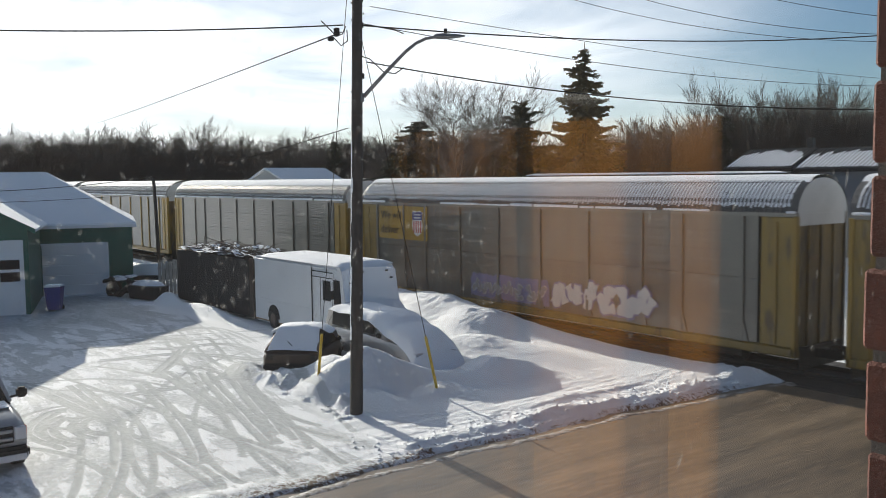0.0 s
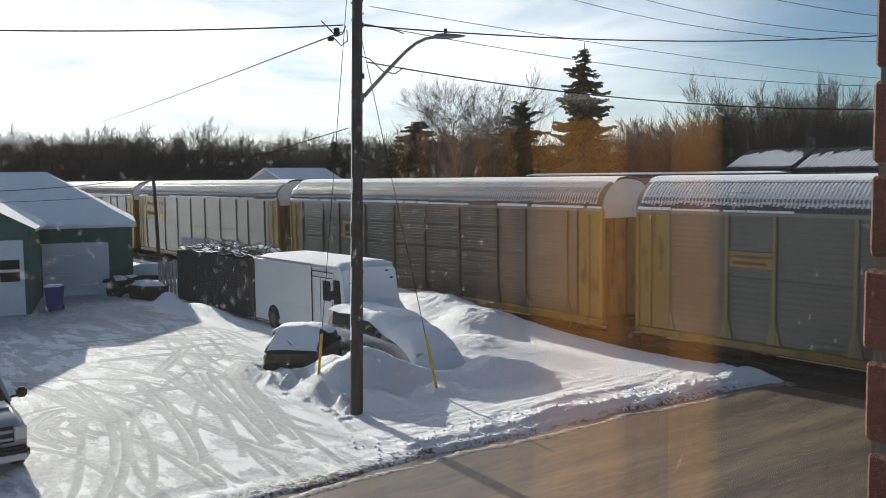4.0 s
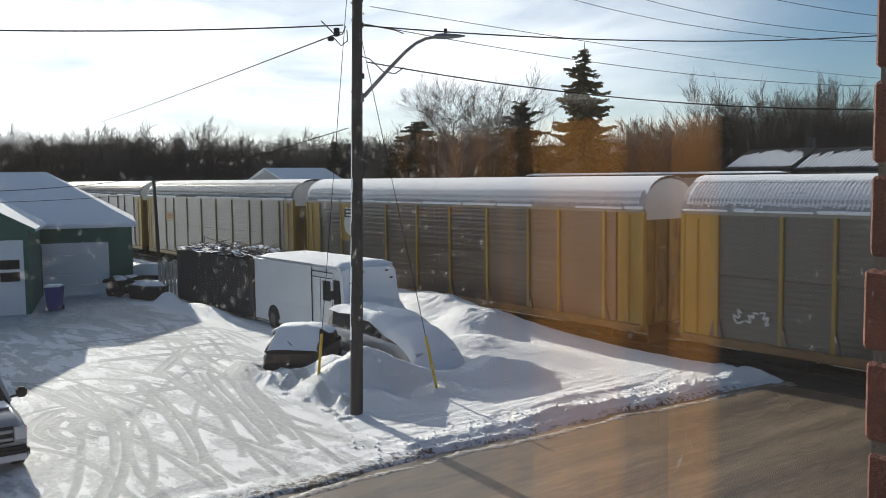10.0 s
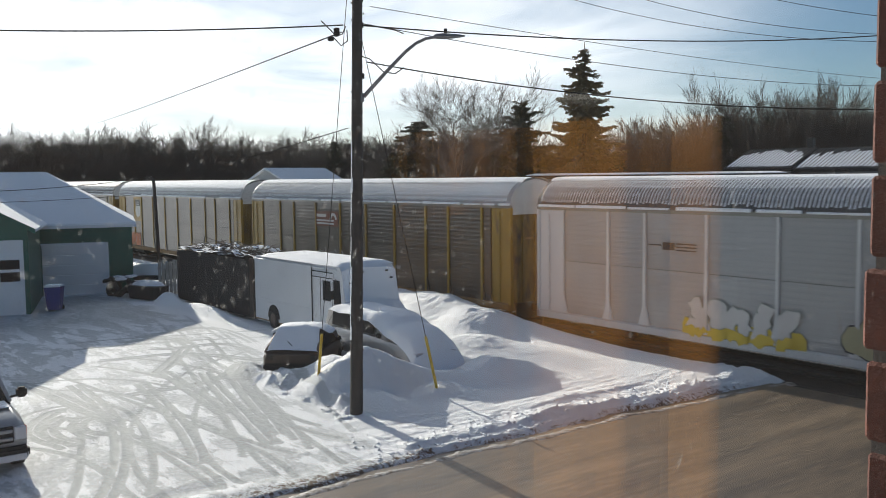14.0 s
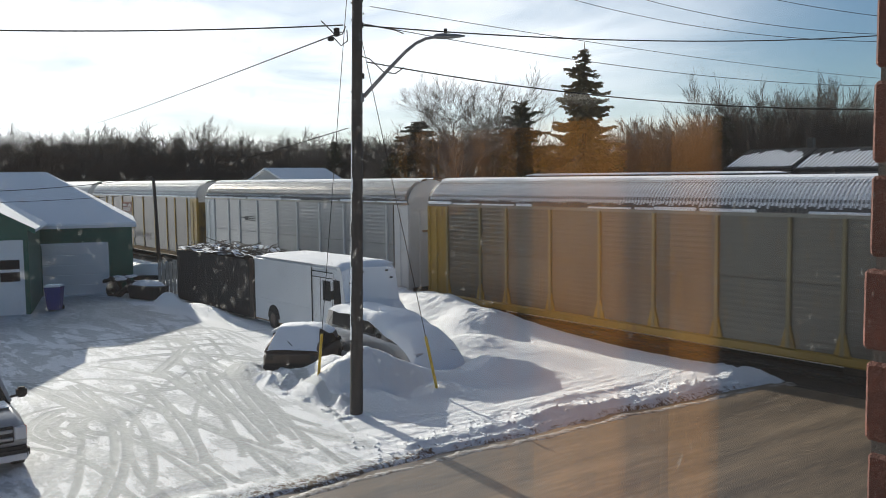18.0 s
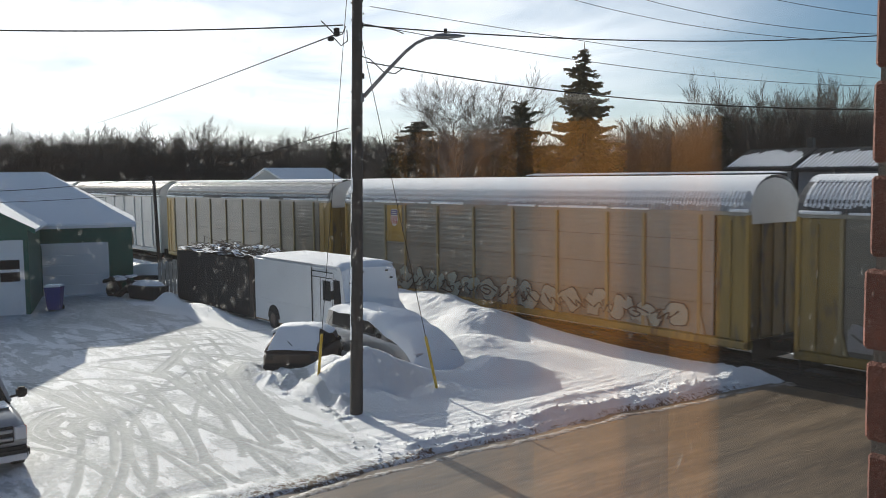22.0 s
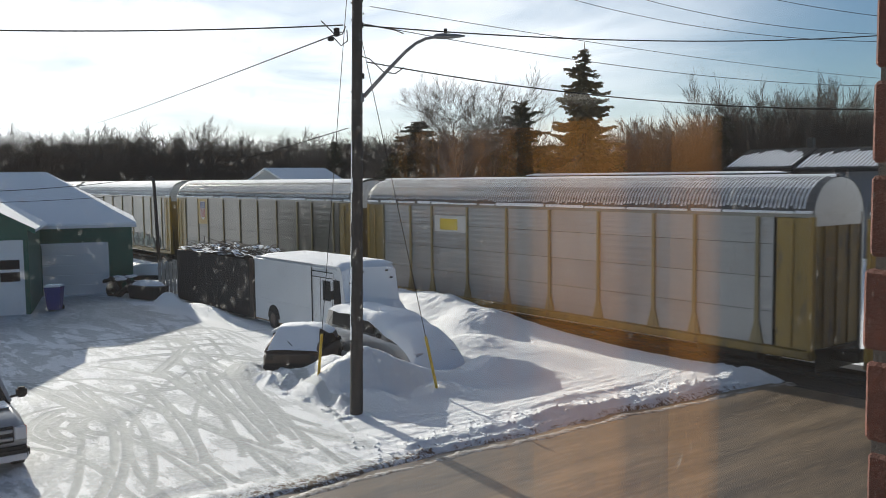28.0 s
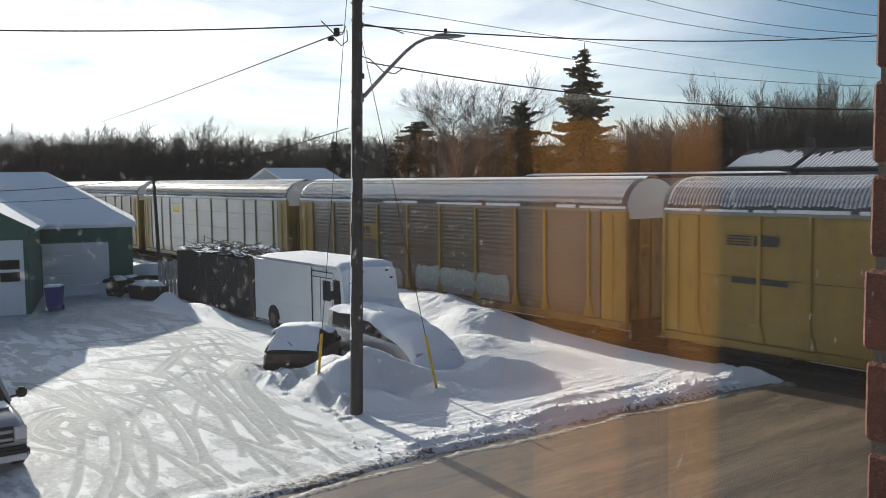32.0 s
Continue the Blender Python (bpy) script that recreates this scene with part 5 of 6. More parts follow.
# ---- cars under snow ----
def buried_car(name, label, m, L, W, H, paint, x1, snow_side, snow_nose, rear_bare=False, over=0.30):
    """A car lofted along its length: lower body, cabin, glass, wheels, and its blanket of snow."""
    car = thing(name, label, "car", "snowed-in cars", m)

    def section(x, top, low=0.28, tuck=0.0):
        w = W / 2 - tuck
        return [(x, -w + 0.06, low), (x, -w, low + 0.18), (x, -w, top - 0.16), (x, -w + 0.08, top - 0.03), (x, -w + 0.25, top), (x, w - 0.25, top), (x, w - 0.08, top - 0.03), (x, w, top - 0.16), (x, w, low + 0.18), (x, w - 0.06, low)]
    belt = 0.62 * H
    part("body", Geo().loft([section(0, belt * 0.9, 0.4, 0.12), section(0.12, belt * 0.98, 0.3, 0.03), section(0.9, belt * 1.02), section(L * 0.5, belt * 1.02), section(L * 0.72, belt * 0.97), section(L - 0.5, belt * 0.88, 0.28, 0.03), section(L - 0.08, belt * 0.75, 0.32, 0.1), section(L, belt * 0.6, 0.4, 0.18)]), paint, car, smooth=True)
    x0, x2, x3 = 0.12, L * 0.55, L * 0.72
    cab = Geo()
    rings = []
    for x, t in ((x0, 0), (x1, 1), (x2, 1), (x3, 0)):
        z = belt + (H - belt) * t
        w = W / 2 - 0.06 - 0.17 * t
        rings.append([(x, -w, belt - 0.05), (x, -w + (0 if t == 0 else 0), z - 0.06 * t), (x, -w + 0.12, z), (x, w - 0.12, z), (x, w, z - 0.06 * t), (x, w, belt - 0.05)])
    part("cabin", cab.loft(rings), paint, car, smooth=True)
    for s in (-1, 1):
        for a, b in ((x1 + 0.05, (x1 + x2) / 2 - 0.04), ((x1 + x2) / 2 + 0.04, x2 - 0.05)):
            yy = s * (W / 2 - 0.155)
            part("side_window", Geo().prism([(a - 0.1, belt + 0.05), (b + 0.1, belt + 0.05), (b, H - 0.12), (a, H - 0.12)], "y", min(yy, yy + s * 0.03), max(yy, yy + s * 0.03)), GLASS_DARK, car)
    part("rear_bumper", Geo().rbox((-0.08, -W / 2 + 0.06, 0.32), (0.1, W / 2 - 0.06, 0.58), 0.06, 2), RUBBER, car)
    part("front_bumper", Geo().rbox((L - 0.12, -W / 2 + 0.08, 0.30), (L + 0.08, W / 2 - 0.08, 0.55), 0.06, 2), RUBBER, car)
    for s in (-1, 1):
        part("tail_lamp", Geo().rbox((-0.03, s * (W / 2 - 0.30) - 0.1, belt * 0.72), (0.06, s * (W / 2 - 0.30) + 0.1, belt * 0.9), 0.02), INK_RED if not rear_bare else RUBBER, car)
        part("mirror", Geo().rbox((x3 - 0.45, s * (W / 2 + 0.08) - 0.08, belt + 0.02), (x3 - 0.25, s * (W / 2 + 0.08) + 0.08, belt + 0.2), 0.04, 2), RUBBER, car)
        for x in (0.9, L - 0.95):
            y0 = s * (W / 2 - 0.2)
            part("wheel", Geo().tube([(x, y0, 0.31), (x, y0 + s * 0.2, 0.31)], 0.31, 20), RUBBER, car)
    # blanket of snow: follows the top, bulges over edges
    g = Geo()
    n, k2 = 46, 22
    for i in range(n + 1):
        x = (0.10 if rear_bare else -0.12) + (L + (0.08 if rear_bare else 0.3)) * i / n
        if x < x0:
            z = belt * 0.95
        elif x < x1:
            z = belt + (H - belt) * (x - x0) / (x1 - x0)
        elif x < x2:
            z = H
        elif x < x3:
            z = H + (belt - H) * (x - x2) / (x3 - x2)
        else:
            s = min(1.0, (x - x3) / (L - x3))
            z = belt * (1 - 0.22 * s - 0.30 * s ** 4)
        lift = 0.16 + (snow_nose * (1 - 0.8 * max(0.0, (x - x3) / (L - x3)) ** 3) if x > x2 else 0) * min(1, (x - x2) / 0.8)
        if i == 0 and rear_bare:
            z, lift = belt + 0.02, 0.0
        elif i in (0, n):
            z, lift = z - 0.4, 0.0
        for k in range(k2 + 1):
            u = -1 + 2 * k / k2
            drop = over * abs(u) ** 5 + (snow_side * max(0, -u - 0.75) / 0.25 if x > x2 - 0.5 else 0)
            half, up = W / 2 + 0.05, lift * (1 - 0.4 * u * u)
            if rear_bare and x < x1 + 0.1:
                t = max(0.0, min(1.0, (x - x0) / (x1 - x0)))
                half, up, drop = (W / 2 - 0.13 - 0.17 * t) * (1 + 0.05 * fbm(x * 3, u, 2.0)), 0.035 + 0.10 * t * t, 0.05 * abs(u) ** 8
            g.v.append((x, u * half, z + up - drop + 0.05 * fbm(x + 3 * L, u * 2, 1.2) * (0.4 if half < W / 2 else 1.0)))
    g.f = [(i * (k2 + 1) + k, i * (k2 + 1) + k + 1, (i + 1) * (k2 + 1) + k + 1, (i + 1) * (k2 + 1) + k) for i in range(n) for k in range(k2)]
    part("snow_blanket", g, SNOW_CAP, car, "thick snow over roof and hood", True)
    return car


hatch = buried_car("hatchback_car", "dark brown hatchback buried in snow beside the pole", pose(-27.3, 14.2, -0.05, 0, 0, 136), 3.6, 2.1, 1.55, DARK_CAR, 0.95, 0.0, 0.1, True, 0.22)
part("rear_wiper", Geo().tube([(0.30, 0.05, 1.12), (0.62, 0.42, 1.34)], 0.02, 6), RUBBER, hatch)
buried_car("minivan_car", "silver minivan under thick snow behind the pole", pose(-30.6, 18.4, 0.0, 0, 0, -1), 6.2, 2.0, 1.80, SILVER_CAR, 0.45, 0.1, 0.40, False, 0.14)

# ---- pickup truck at the lot's edge ----
def pickup():
    t = thing("pickup_truck", "silver pickup truck with dark grille, hood in shade", "pickup truck", m=pose(-22.9, 3.80, 0.0, 0, 0, 0))
    # x forward, width across y; the nose points to +x
    def sec(x, zt, w, low=0.55):
        return [(x, -w, low), (x, -w - 0.02, low + 0.3), (x, -w + 0.03, zt - 0.15), (x, -w + 0.2, zt), (x, w - 0.2, zt), (x, w - 0.03, zt - 0.15), (x, w + 0.02, low + 0.3), (x, w, low)]
    part("body", Geo().loft([sec(-5.0, 1.35, 0.98), sec(-1.9, 1.38, 1.0), sec(-1.6, 1.42, 1.0), sec(-0.3, 1.36, 0.99), sec(0.25, 1.27, 0.96), sec(0.38, 1.12, 0.93)]), SILVER_CAR, t, smooth=True)
    def cabr(x, z, w):
        return [(x, -0.95, 1.3), (x, -w, z - 0.08), (x, -w + 0.1, z), (x, w - 0.1, z), (x, w, z - 0.08), (x, 0.95, 1.3)]
    part("cabin", Geo().loft([cabr(-3.9, 1.4, 0.93), cabr(-3.5, 2.02, 0.78), cabr(-2.1, 2.02, 0.78), cabr(-1.2, 1.4, 0.93)]), GLASS_DARK, t, smooth=True)
    part("roof", Geo().rbox((-3.55, -0.78, 2.0), (-2.05, 0.78, 2.08), 0.03), SILVER_CAR, t)
    for s in (-1, 1):
        part("pillar", Geo().tube([(-1.2, s * 0.93, 1.38), (-2.1, s * 0.78, 2.02)], 0.05, 6), SILVER_CAR, t)
    gr = part("grille", Geo().rbox((0.34, -0.66, 0.74), (0.42, 0.66, 1.13), 0.02), RUBBER, t, "black grille")
    for z in (0.84, 1.02):
        part("grille_bar", Geo().rbox((0.40, -0.64, z - 0.04), (0.46, 0.64, z + 0.04), 0.015), SILVER_CAR, gr, "silver grille bar")
    for s in (-1, 1):
        part("headlight", Geo().rbox((0.28, s * 0.80 - 0.14, 0.78), (0.42, s * 0.80 + 0.14, 1.10), 0.03), WHITE_PAINT, t)
        part("turn_signal", Geo().rbox((0.20, s * 0.93 - 0.03, 0.78), (0.36, s * 0.93 + 0.03, 1.10), 0.02), INK_RED, t)
        m = part("mirror", Geo().rbox((-1.35, s * 1.22 - 0.13, 1.42), (-1.18, s * 1.22 + 0.13, 1.68), 0.05, 2), RUBBER, t, "black wing mirror")
        part("mirror_arm", Geo().tube([(-1.3, s * 0.94, 1.45), (-1.28, s * 1.15, 1.48)], 0.03, 6), RUBBER, m)
        for x in (-0.45, -4.0):
            w = part("wheel", Geo().tube([(x, s * 0.74, 0.4), (x, s * 1.0, 0.4)], 0.40, 24), RUBBER, t)
            part("rim", Geo().tube([(x, s * 0.93, 0.4), (x, s * 1.01, 0.4)], 0.22, 14), STEEL, w)
    part("bumper", Geo().rbox((0.32, -0.98, 0.36), (0.58, 0.98, 0.66), 0.07, 2), RUBBER, t, "black top of the bumper")
    part("bumper_face", Geo().rbox((0.36, -0.94, 0.34), (0.61, 0.94, 0.55), 0.05, 2), WHITE_PAINT, t, "pale bumper face")
    part("wiper", Geo().tube([(-1.22, 0.5, 1.42), (-1.62, 0.72, 1.74)], 0.014, 5), RUBBER, t)
    part("hood_snow", Geo().rbox((-1.1, -0.75, 1.405), (-0.35, 0.78, 1.43), 0.012), SNOW_CAP, t, "thin snow on the hood")


pickup()

# ---- green garage ----
def garage():
    gar = thing("garage_building", "green metal-sided garage with snowy hip roof and white doors", "garage", m=pose(-55.3, 18.15, 0, 0, 0, 72.5))
    # local x along the front wall to its street corner at 0, local y to the back
    x0, x1, DEP = -16.0, 0.0, 10.0
    part("front_wall", Geo().box((x0, 0, 0), (x1, 0.2, 4.2)), GREEN, gar)
    part("end_wall", Geo().box((x1 - 0.2, 0.2, 0), (x1, DEP, 4.2)), GREEN, gar)
    part("back_wall", Geo().box((x0, DEP - 0.2, 0), (x1 - 0.2, DEP, 4.2)), GREEN, gar)
    part("end_wall", Geo().box((x0, 0.2, 0), (x0 + 0.2, DEP - 0.2, 4.2)), GREEN, gar)
    for i in range(28):
        xx = -5.0 + i * 0.18
        z0 = 3.2 if xx < -1.3 else 0.0
        part("siding_rib", Geo().box((xx, -0.02, z0), (xx + 0.03, 0.0, 4.15)), GREEN, gar)
    e, r = 0.25, 5.0
    ze, zr = 4.16, 7.3
    a, b, c, d = (x0 - e, -e, ze), (x1 + e, -e, ze), (x1 + e, DEP + e, ze), (x0 - e, DEP + e, ze)
    p, q = (x0 + r, DEP / 2, zr), (x1 - r, DEP / 2, zr)
    lift = [(v[0], v[1], v[2] + 0.12) for v in (a, b, c, d, p, q)]
    part("roof", Geo().add([a, b, c, d, p, q] + lift, [(0, 3, 2, 1), (6, 7, 11, 10), (7, 8, 11), (8, 9, 10, 11), (9, 6, 10), (0, 1, 7, 6), (1, 2, 8, 7), (2, 3, 9, 8), (3, 0, 6, 9)]), SNOW_CAP, gar, "blue-shaded snow over the roof")
    part("fascia", Geo().box((-5.3, -e - 0.03, ze - 0.16), (x1 + e, -e + 0.03, ze + 0.02)), WHITE_PAINT, gar, "white fascia board")
    part("fascia", Geo().box((x1 + e - 0.03, -e + 0.03, ze - 0.16), (x1 + e + 0.03, DEP + e, ze + 0.02)), WHITE_PAINT, gar, "white fascia board")
    dr = part("garage_door", Geo().box((-5.1, -0.03, 0), (-1.5, 0.02, 3.0)), WHITE_PAINT, gar, "white sectional door")
    for i in range(5):
        part("door_section", Geo().rbox((-5.05, -0.06, 0.03 + i * 0.6), (-1.55, -0.03, 0.6 + i * 0.6), 0.012), WHITE_PAINT, dr)
    part("door_trim", Geo().box((-1.5, -0.08, 0), (-1.38, -0.005, 3.12)), WHITE_PAINT, dr)
    part("door_trim", Geo().box((-5.2, -0.08, 3.0), (-1.38, -0.005, 3.12)), WHITE_PAINT, dr)
    # gabled wing with the tall door
    f = -7.6
    part("wing_wall", Geo().prism([(-15.2, 0), (-5.15, 0), (-5.15, 4.4), (-10.2, 7.15), (-15.2, 4.4)], "y", f, f + 0.2), GREEN, gar)
    part("wing_side", Geo().box((-5.35, f + 0.2, 0), (-5.15, -0.01, 4.4)), GREEN, gar)
    part("wing_side", Geo().box((-15.2, f + 0.2, 0), (-15.0, -0.01, 4.4)), GREEN, gar)
    for xa in (-4.75, -15.6):
        part("wing_roof", Geo().prism([(-10.2, 7.2), (xa, 4.24), (xa, 4.38), (-10.2, 7.36)], "y", f - 0.3, 4.6), SNOW_CAP, gar, "blue-shaded snow over the roof")
        part("rake_board", Geo().prism([(-10.2, 7.1), (xa, 4.14), (xa, 4.40), (-10.2, 7.38)], "y", f - 0.34, f - 0.302), GREEN, gar, "green rake board")
    td = part("tall_door", Geo().box((-9.0, f - 0.04, 0), (-5.45, f, 3.72)), WHITE_PAINT, gar, "white door with glazed panels")
    for x in (-5.5, -9.1):
        part("door_trim", Geo().box((x, f - 0.09, 0), (x + 0.12, f - 0.005, 3.82)), WHITE_PAINT, td)
    part("door_trim", Geo().box((-9.1, f - 0.09, 3.72), (-5.38, f - 0.005, 3.84)), WHITE_PAINT, td)
    for x in (-8.75, -7.62, -6.5):
        for z in (1.72, 2.35):
            part("door_pane", Geo().rbox((x, f - 0.06, z), (x + 0.92, f - 0.035, z + 0.48), 0.01), GLASS_DARK, td)


garage()
bin_ = thing("wheelie_bin", "dark blue plastic wheeled bin with snow on its lid", "bin", m=pose(-49.9, 12.2, 0.05, 0, 0, 60))
part("body", Geo().loft([[(-0.3, -0.3, 0.05), (0.3, -0.3, 0.05), (0.3, 0.3, 0.05), (-0.3, 0.3, 0.05)], [(-0.4, -0.38, 1.15), (0.4, -0.38, 1.15), (0.4, 0.38, 1.15), (-0.4, 0.38, 1.15)]]), BLUE_PLASTIC, bin_)
part("lid", Geo().rbox((-0.43, -0.42, 1.15), (0.43, 0.42, 1.24), 0.03, 2), BLUE_PLASTIC, bin_)
part("snow", Geo().rbox((-0.40, -0.38, 1.24), (0.40, 0.38, 1.36), 0.06, 2), SNOW_CAP, bin_)
for s in (-1, 1):
    part("wheel", Geo().tube([(s * 0.3, 0.32, 0.12), (s * 0.36, 0.32, 0.12)], 0.12, 12), RUBBER, bin_)

# ---- clutter between garage and trailer ----
rng = random.Random(77)
tub = thing("old_tub", "dark old stock tank heaped with snow", "tank", m=pose(-51.2, 17.6, 0, 0, 0, 20))
part("body", Geo().loft([[(sx * (1.25 + 0.12 * k) , sy * (0.5 + 0.06 * k), 0.05 + 0.75 * k) for sx, sy in ((-1, -0.6), (-0.8, -1), (0.8, -1), (1, -0.6), (1, 0.6), (0.8, 1), (-0.8, 1), (-1, 0.6))] for k in (0, 1)]), BLACK_BOARD, tub)
part("rim", Geo().tube([(1.38 * math.cos(a) * min(1, 1.25), 0.57 * math.sin(a), 0.82) for a in [2 * math.pi * k / 24 for k in range(25)]], 0.035, 6), STEEL, tub)
part("snow_heap", Geo().loft([[(1.3 * q * math.cos(a), 0.54 * q * math.sin(a), z + 0.03 * math.sin(3 * a)) for a in [2 * math.pi * k / 20 for k in range(20)]] for q, z in ((1, 0.8), (0.85, 0.95), (0.5, 1.05), (0.05, 1.08))]), SNOW_CAP, tub, smooth=True)
junk = thing("scrap_pile", "dark scrap heap dusted with snow by the garage", "scrap pile", m=pose(-53.6, 17.0, 0))
for i in range(16):
    ob = part("scrap_piece", Geo().rbox((-0.45, -0.12, -0.08), (0.45, 0.12, 0.08), 0.03), BLACK_BOARD, junk)
    ob.matrix_basis = pose(rng.uniform(-0.9, 1.2), rng.uniform(-0.6, 0.6), 0.2 + rng.uniform(0, 0.8), rng.uniform(-50, 50), rng.uniform(-50, 50), rng.uniform(0, 180))
for i in range(5):
    ob = part("snow_lump", Geo().rbox((-0.35, -0.22, -0.06), (0.35, 0.22, 0.07), 0.06, 3), SNOW_CAP, junk, smooth=True)
    ob.matrix_basis = pose(rng.uniform(-0.8, 1.1), rng.uniform(-0.6, 0.5), 1.0 + rng.uniform(0, 0.2), 0, 0, rng.uniform(0, 180))
fence = thing("picket_fence", "weathered pale plank fence panel beside the trailer", "fence", m=pose(-53.1, 18.9, 0, 0, 0, 52))
for i in range(6):
    part("plank", Geo().rbox((i * 0.22, 0, 0), (i * 0.22 + 0.19, 0.03, 1.95 + 0.06 * ((i * 5) % 3)), 0.008), FENCE, fence)
for z in (0.5, 1.5):
    part("rail", Geo().box((-0.05, 0.032, z), (1.35, 0.075, z + 0.09)), FENCE, fence)
boat = thing("old_skiff", "dark upturned skiff dusted with snow behind the scrap", "boat", m=pose(-58.6, 20.6, 0, 0, 0, 50))
part("hull", Geo().loft([[(x, w * math.cos(a), 0.35 + h * math.sin(a)) for a in [math.pi * k / 10 for k in range(11)]] for x, w, h in ((-1.9, 0.45, 0.55), (-1.2, 0.7, 0.85), (0.0, 0.8, 1.0), (1.1, 0.6, 0.85), (1.9, 0.12, 0.5))]), BLACK_BOARD, boat, smooth=True)
part("keel", Geo().tube([(-1.9, 0, 0.92), (0, 0, 1.37), (1.9, 0, 0.88)], 0.04, 6), FENCE, boat)
part("gunwale", Geo().tube([(-1.9, -0.46, 0.36), (0, -0.82, 0.36), (1.9, -0.14, 0.36)], 0.045, 6), FENCE, boat)
part("snow", Geo().loft([[(x, w * math.cos(a), 0.40 + h * math.sin(a)) for a in [math.pi * (0.42 + 0.5 * k / 8) for k in range(9)]] for x, w, h in ((-1.3, 0.7, 0.84), (-0.6, 0.78, 0.97), (0.2, 0.8, 1.0), (0.9, 0.66, 0.9))], cap=False, closed=False), SNOW_CAP, boat, smooth=True)
ob = part("tyre", Geo().loft([[((0.42 + 0.13 * math.cos(p)) * math.cos(a), (0.42 + 0.13 * math.cos(p)) * math.sin(a), 0.13 * math.sin(p)) for p in [2 * math.pi * q / 8 for q in range(8)]] for a in [2 * math.pi * k / 20 for k in range(21)]], cap=False), RUBBER, junk, "worn black tyre", smooth=True)
ob.matrix_basis = pose(-0.6, -0.4, 0.42, 70, 0, 30)

# ---- houses beyond the line ----
def house(name, label, m, L, W, wall_h, roof_h, wall_mat, roof_mat, ribs=0, windows=(), thick=0.2, seed=0):
    h = thing(name, label, "house", "buildings beyond the railway", m)
    rg = random.Random(seed)
    part("wall", Geo().prism([(0, -0.2), (W, -0.2), (W, wall_h), (W / 2, wall_h + roof_h), (0, wall_h)], "x", 0.3, L - 0.3), wall_mat, h)
    for s in (0, 1):
        ya, yb = (-0.4, W / 2) if s == 0 else (W + 0.4, W / 2)
        za, zb = wall_h - 0.4 * roof_h / (W / 2), wall_h + roof_h
        part("roof", Geo().prism([(ya, za), (yb, zb), (yb, zb + thick), (ya, za + thick)], "x", 0, L), roof_mat, h, "dark ribbed steel roof slope" if ribs else "snow-covered roof slope")
        part("fascia", Geo().box((0, min(ya, ya + (0.06 if s else -0.06)), za - 0.22), (L, max(ya, ya + (0.06 if s else -0.06)), za + thick * 0.5)), BLACK_BOARD, h)
        if ribs:
            g = Geo()
            for i in range(ribs):
                x = L * (i + 0.5) / ribs
                g.prism([(ya, za + thick), (yb, zb + thick), (yb, zb + thick + 0.07), (ya, za + thick + 0.07)], "x", x - 0.028, x + 0.028)
            part("roof_ribs", g, roof_mat, h, "dark standing ribs bare of snow")
            g = Geo()
            for i in range(ribs - 1):
                x0, x1 = L * (i + 0.5) / ribs + 0.03, L * (i + 1.5) / ribs - 0.045
                u = min(0.96, 0.70 + 0.28 * math.sin(math.pi * (i + 0.5) / ribs) - 0.22 * rg.random() ** 2)
                lo = 0.04 + 0.05 * rg.random()
                p, q = [(ya + (yb - ya) * k, za + thick + (zb - za) * k) for k in (lo, u)]
                g.prism([p, q, (q[0], q[1] + 0.012), (q[0] * 0.92 + p[0] * 0.08, q[1] * 0.92 + p[1] * 0.08 + 0.05), (p[0], p[1] + 0.05)], "x", x0, x1 + 0.02 * rg.random())
            part("roof_snow", g, SNOW_CAP, h, "strips of snow between the roof ribs")
    for x, z, w, q in windows:
        win = part("window", Geo().box((x, -0.03, z), (x + w, 0.02, z + q)), WHITE_PAINT, h)
        part("pane", Geo().box((x + 0.08, -0.045, z + 0.08), (x + w - 0.08, -0.03, z + q - 0.08)), GLASS_DARK, win)
    return h


SIDING = plain("pale_siding", (0.50, 0.50, 0.48))
SHED = plain("grey_shed_siding", (0.24, 0.24, 0.25))
SHED_ROOF = pmat("dark_shed_steel", (0.035, 0.033, 0.032), (0.07, 0.066, 0.062), 0.6, 0.1, 1, 14, 0.1)
house("house", "pale house with snowy gable roof beyond the railway", pose(-97.8, 50.3, 0, 0, 0, 104.5), 10.2, 6.5, 6.55, 1.45, SIDING, SNOW_CAP, windows=((2, 4.2, 1.2, 1.3), (6, 4.2, 1.2, 1.3)))
house("warehouse", "long low grey building with flat snowy roof", pose(-51.55, 47.36, 0, 0, 0, 39.7), 18.9, 9.0, 6.80, 0.12, SHED, SNOW_CAP, thick=0.09)
sa = house("shed", "grey shed with ribbed snowy steel roof", pose(-49.4, 69.67, 0, 0, 0, 4), 6.5, 8.0, 7.37, 1.55, SHED, SHED_ROOF, ribs=19, thick=0.08, seed=3)
house("shed", "grey shed with ribbed snowy steel roof", pose(-42.85, 70.15, 0, 0, 0, 4), 10.0, 8.0, 7.26, 1.6, SHED, SHED_ROOF, ribs=29, thick=0.08, seed=4)
part("chimney", Geo().rbox((5.4, 4.2, 8.6), (5.95, 4.75, 9.9), 0.03), SHED_ROOF, sa)


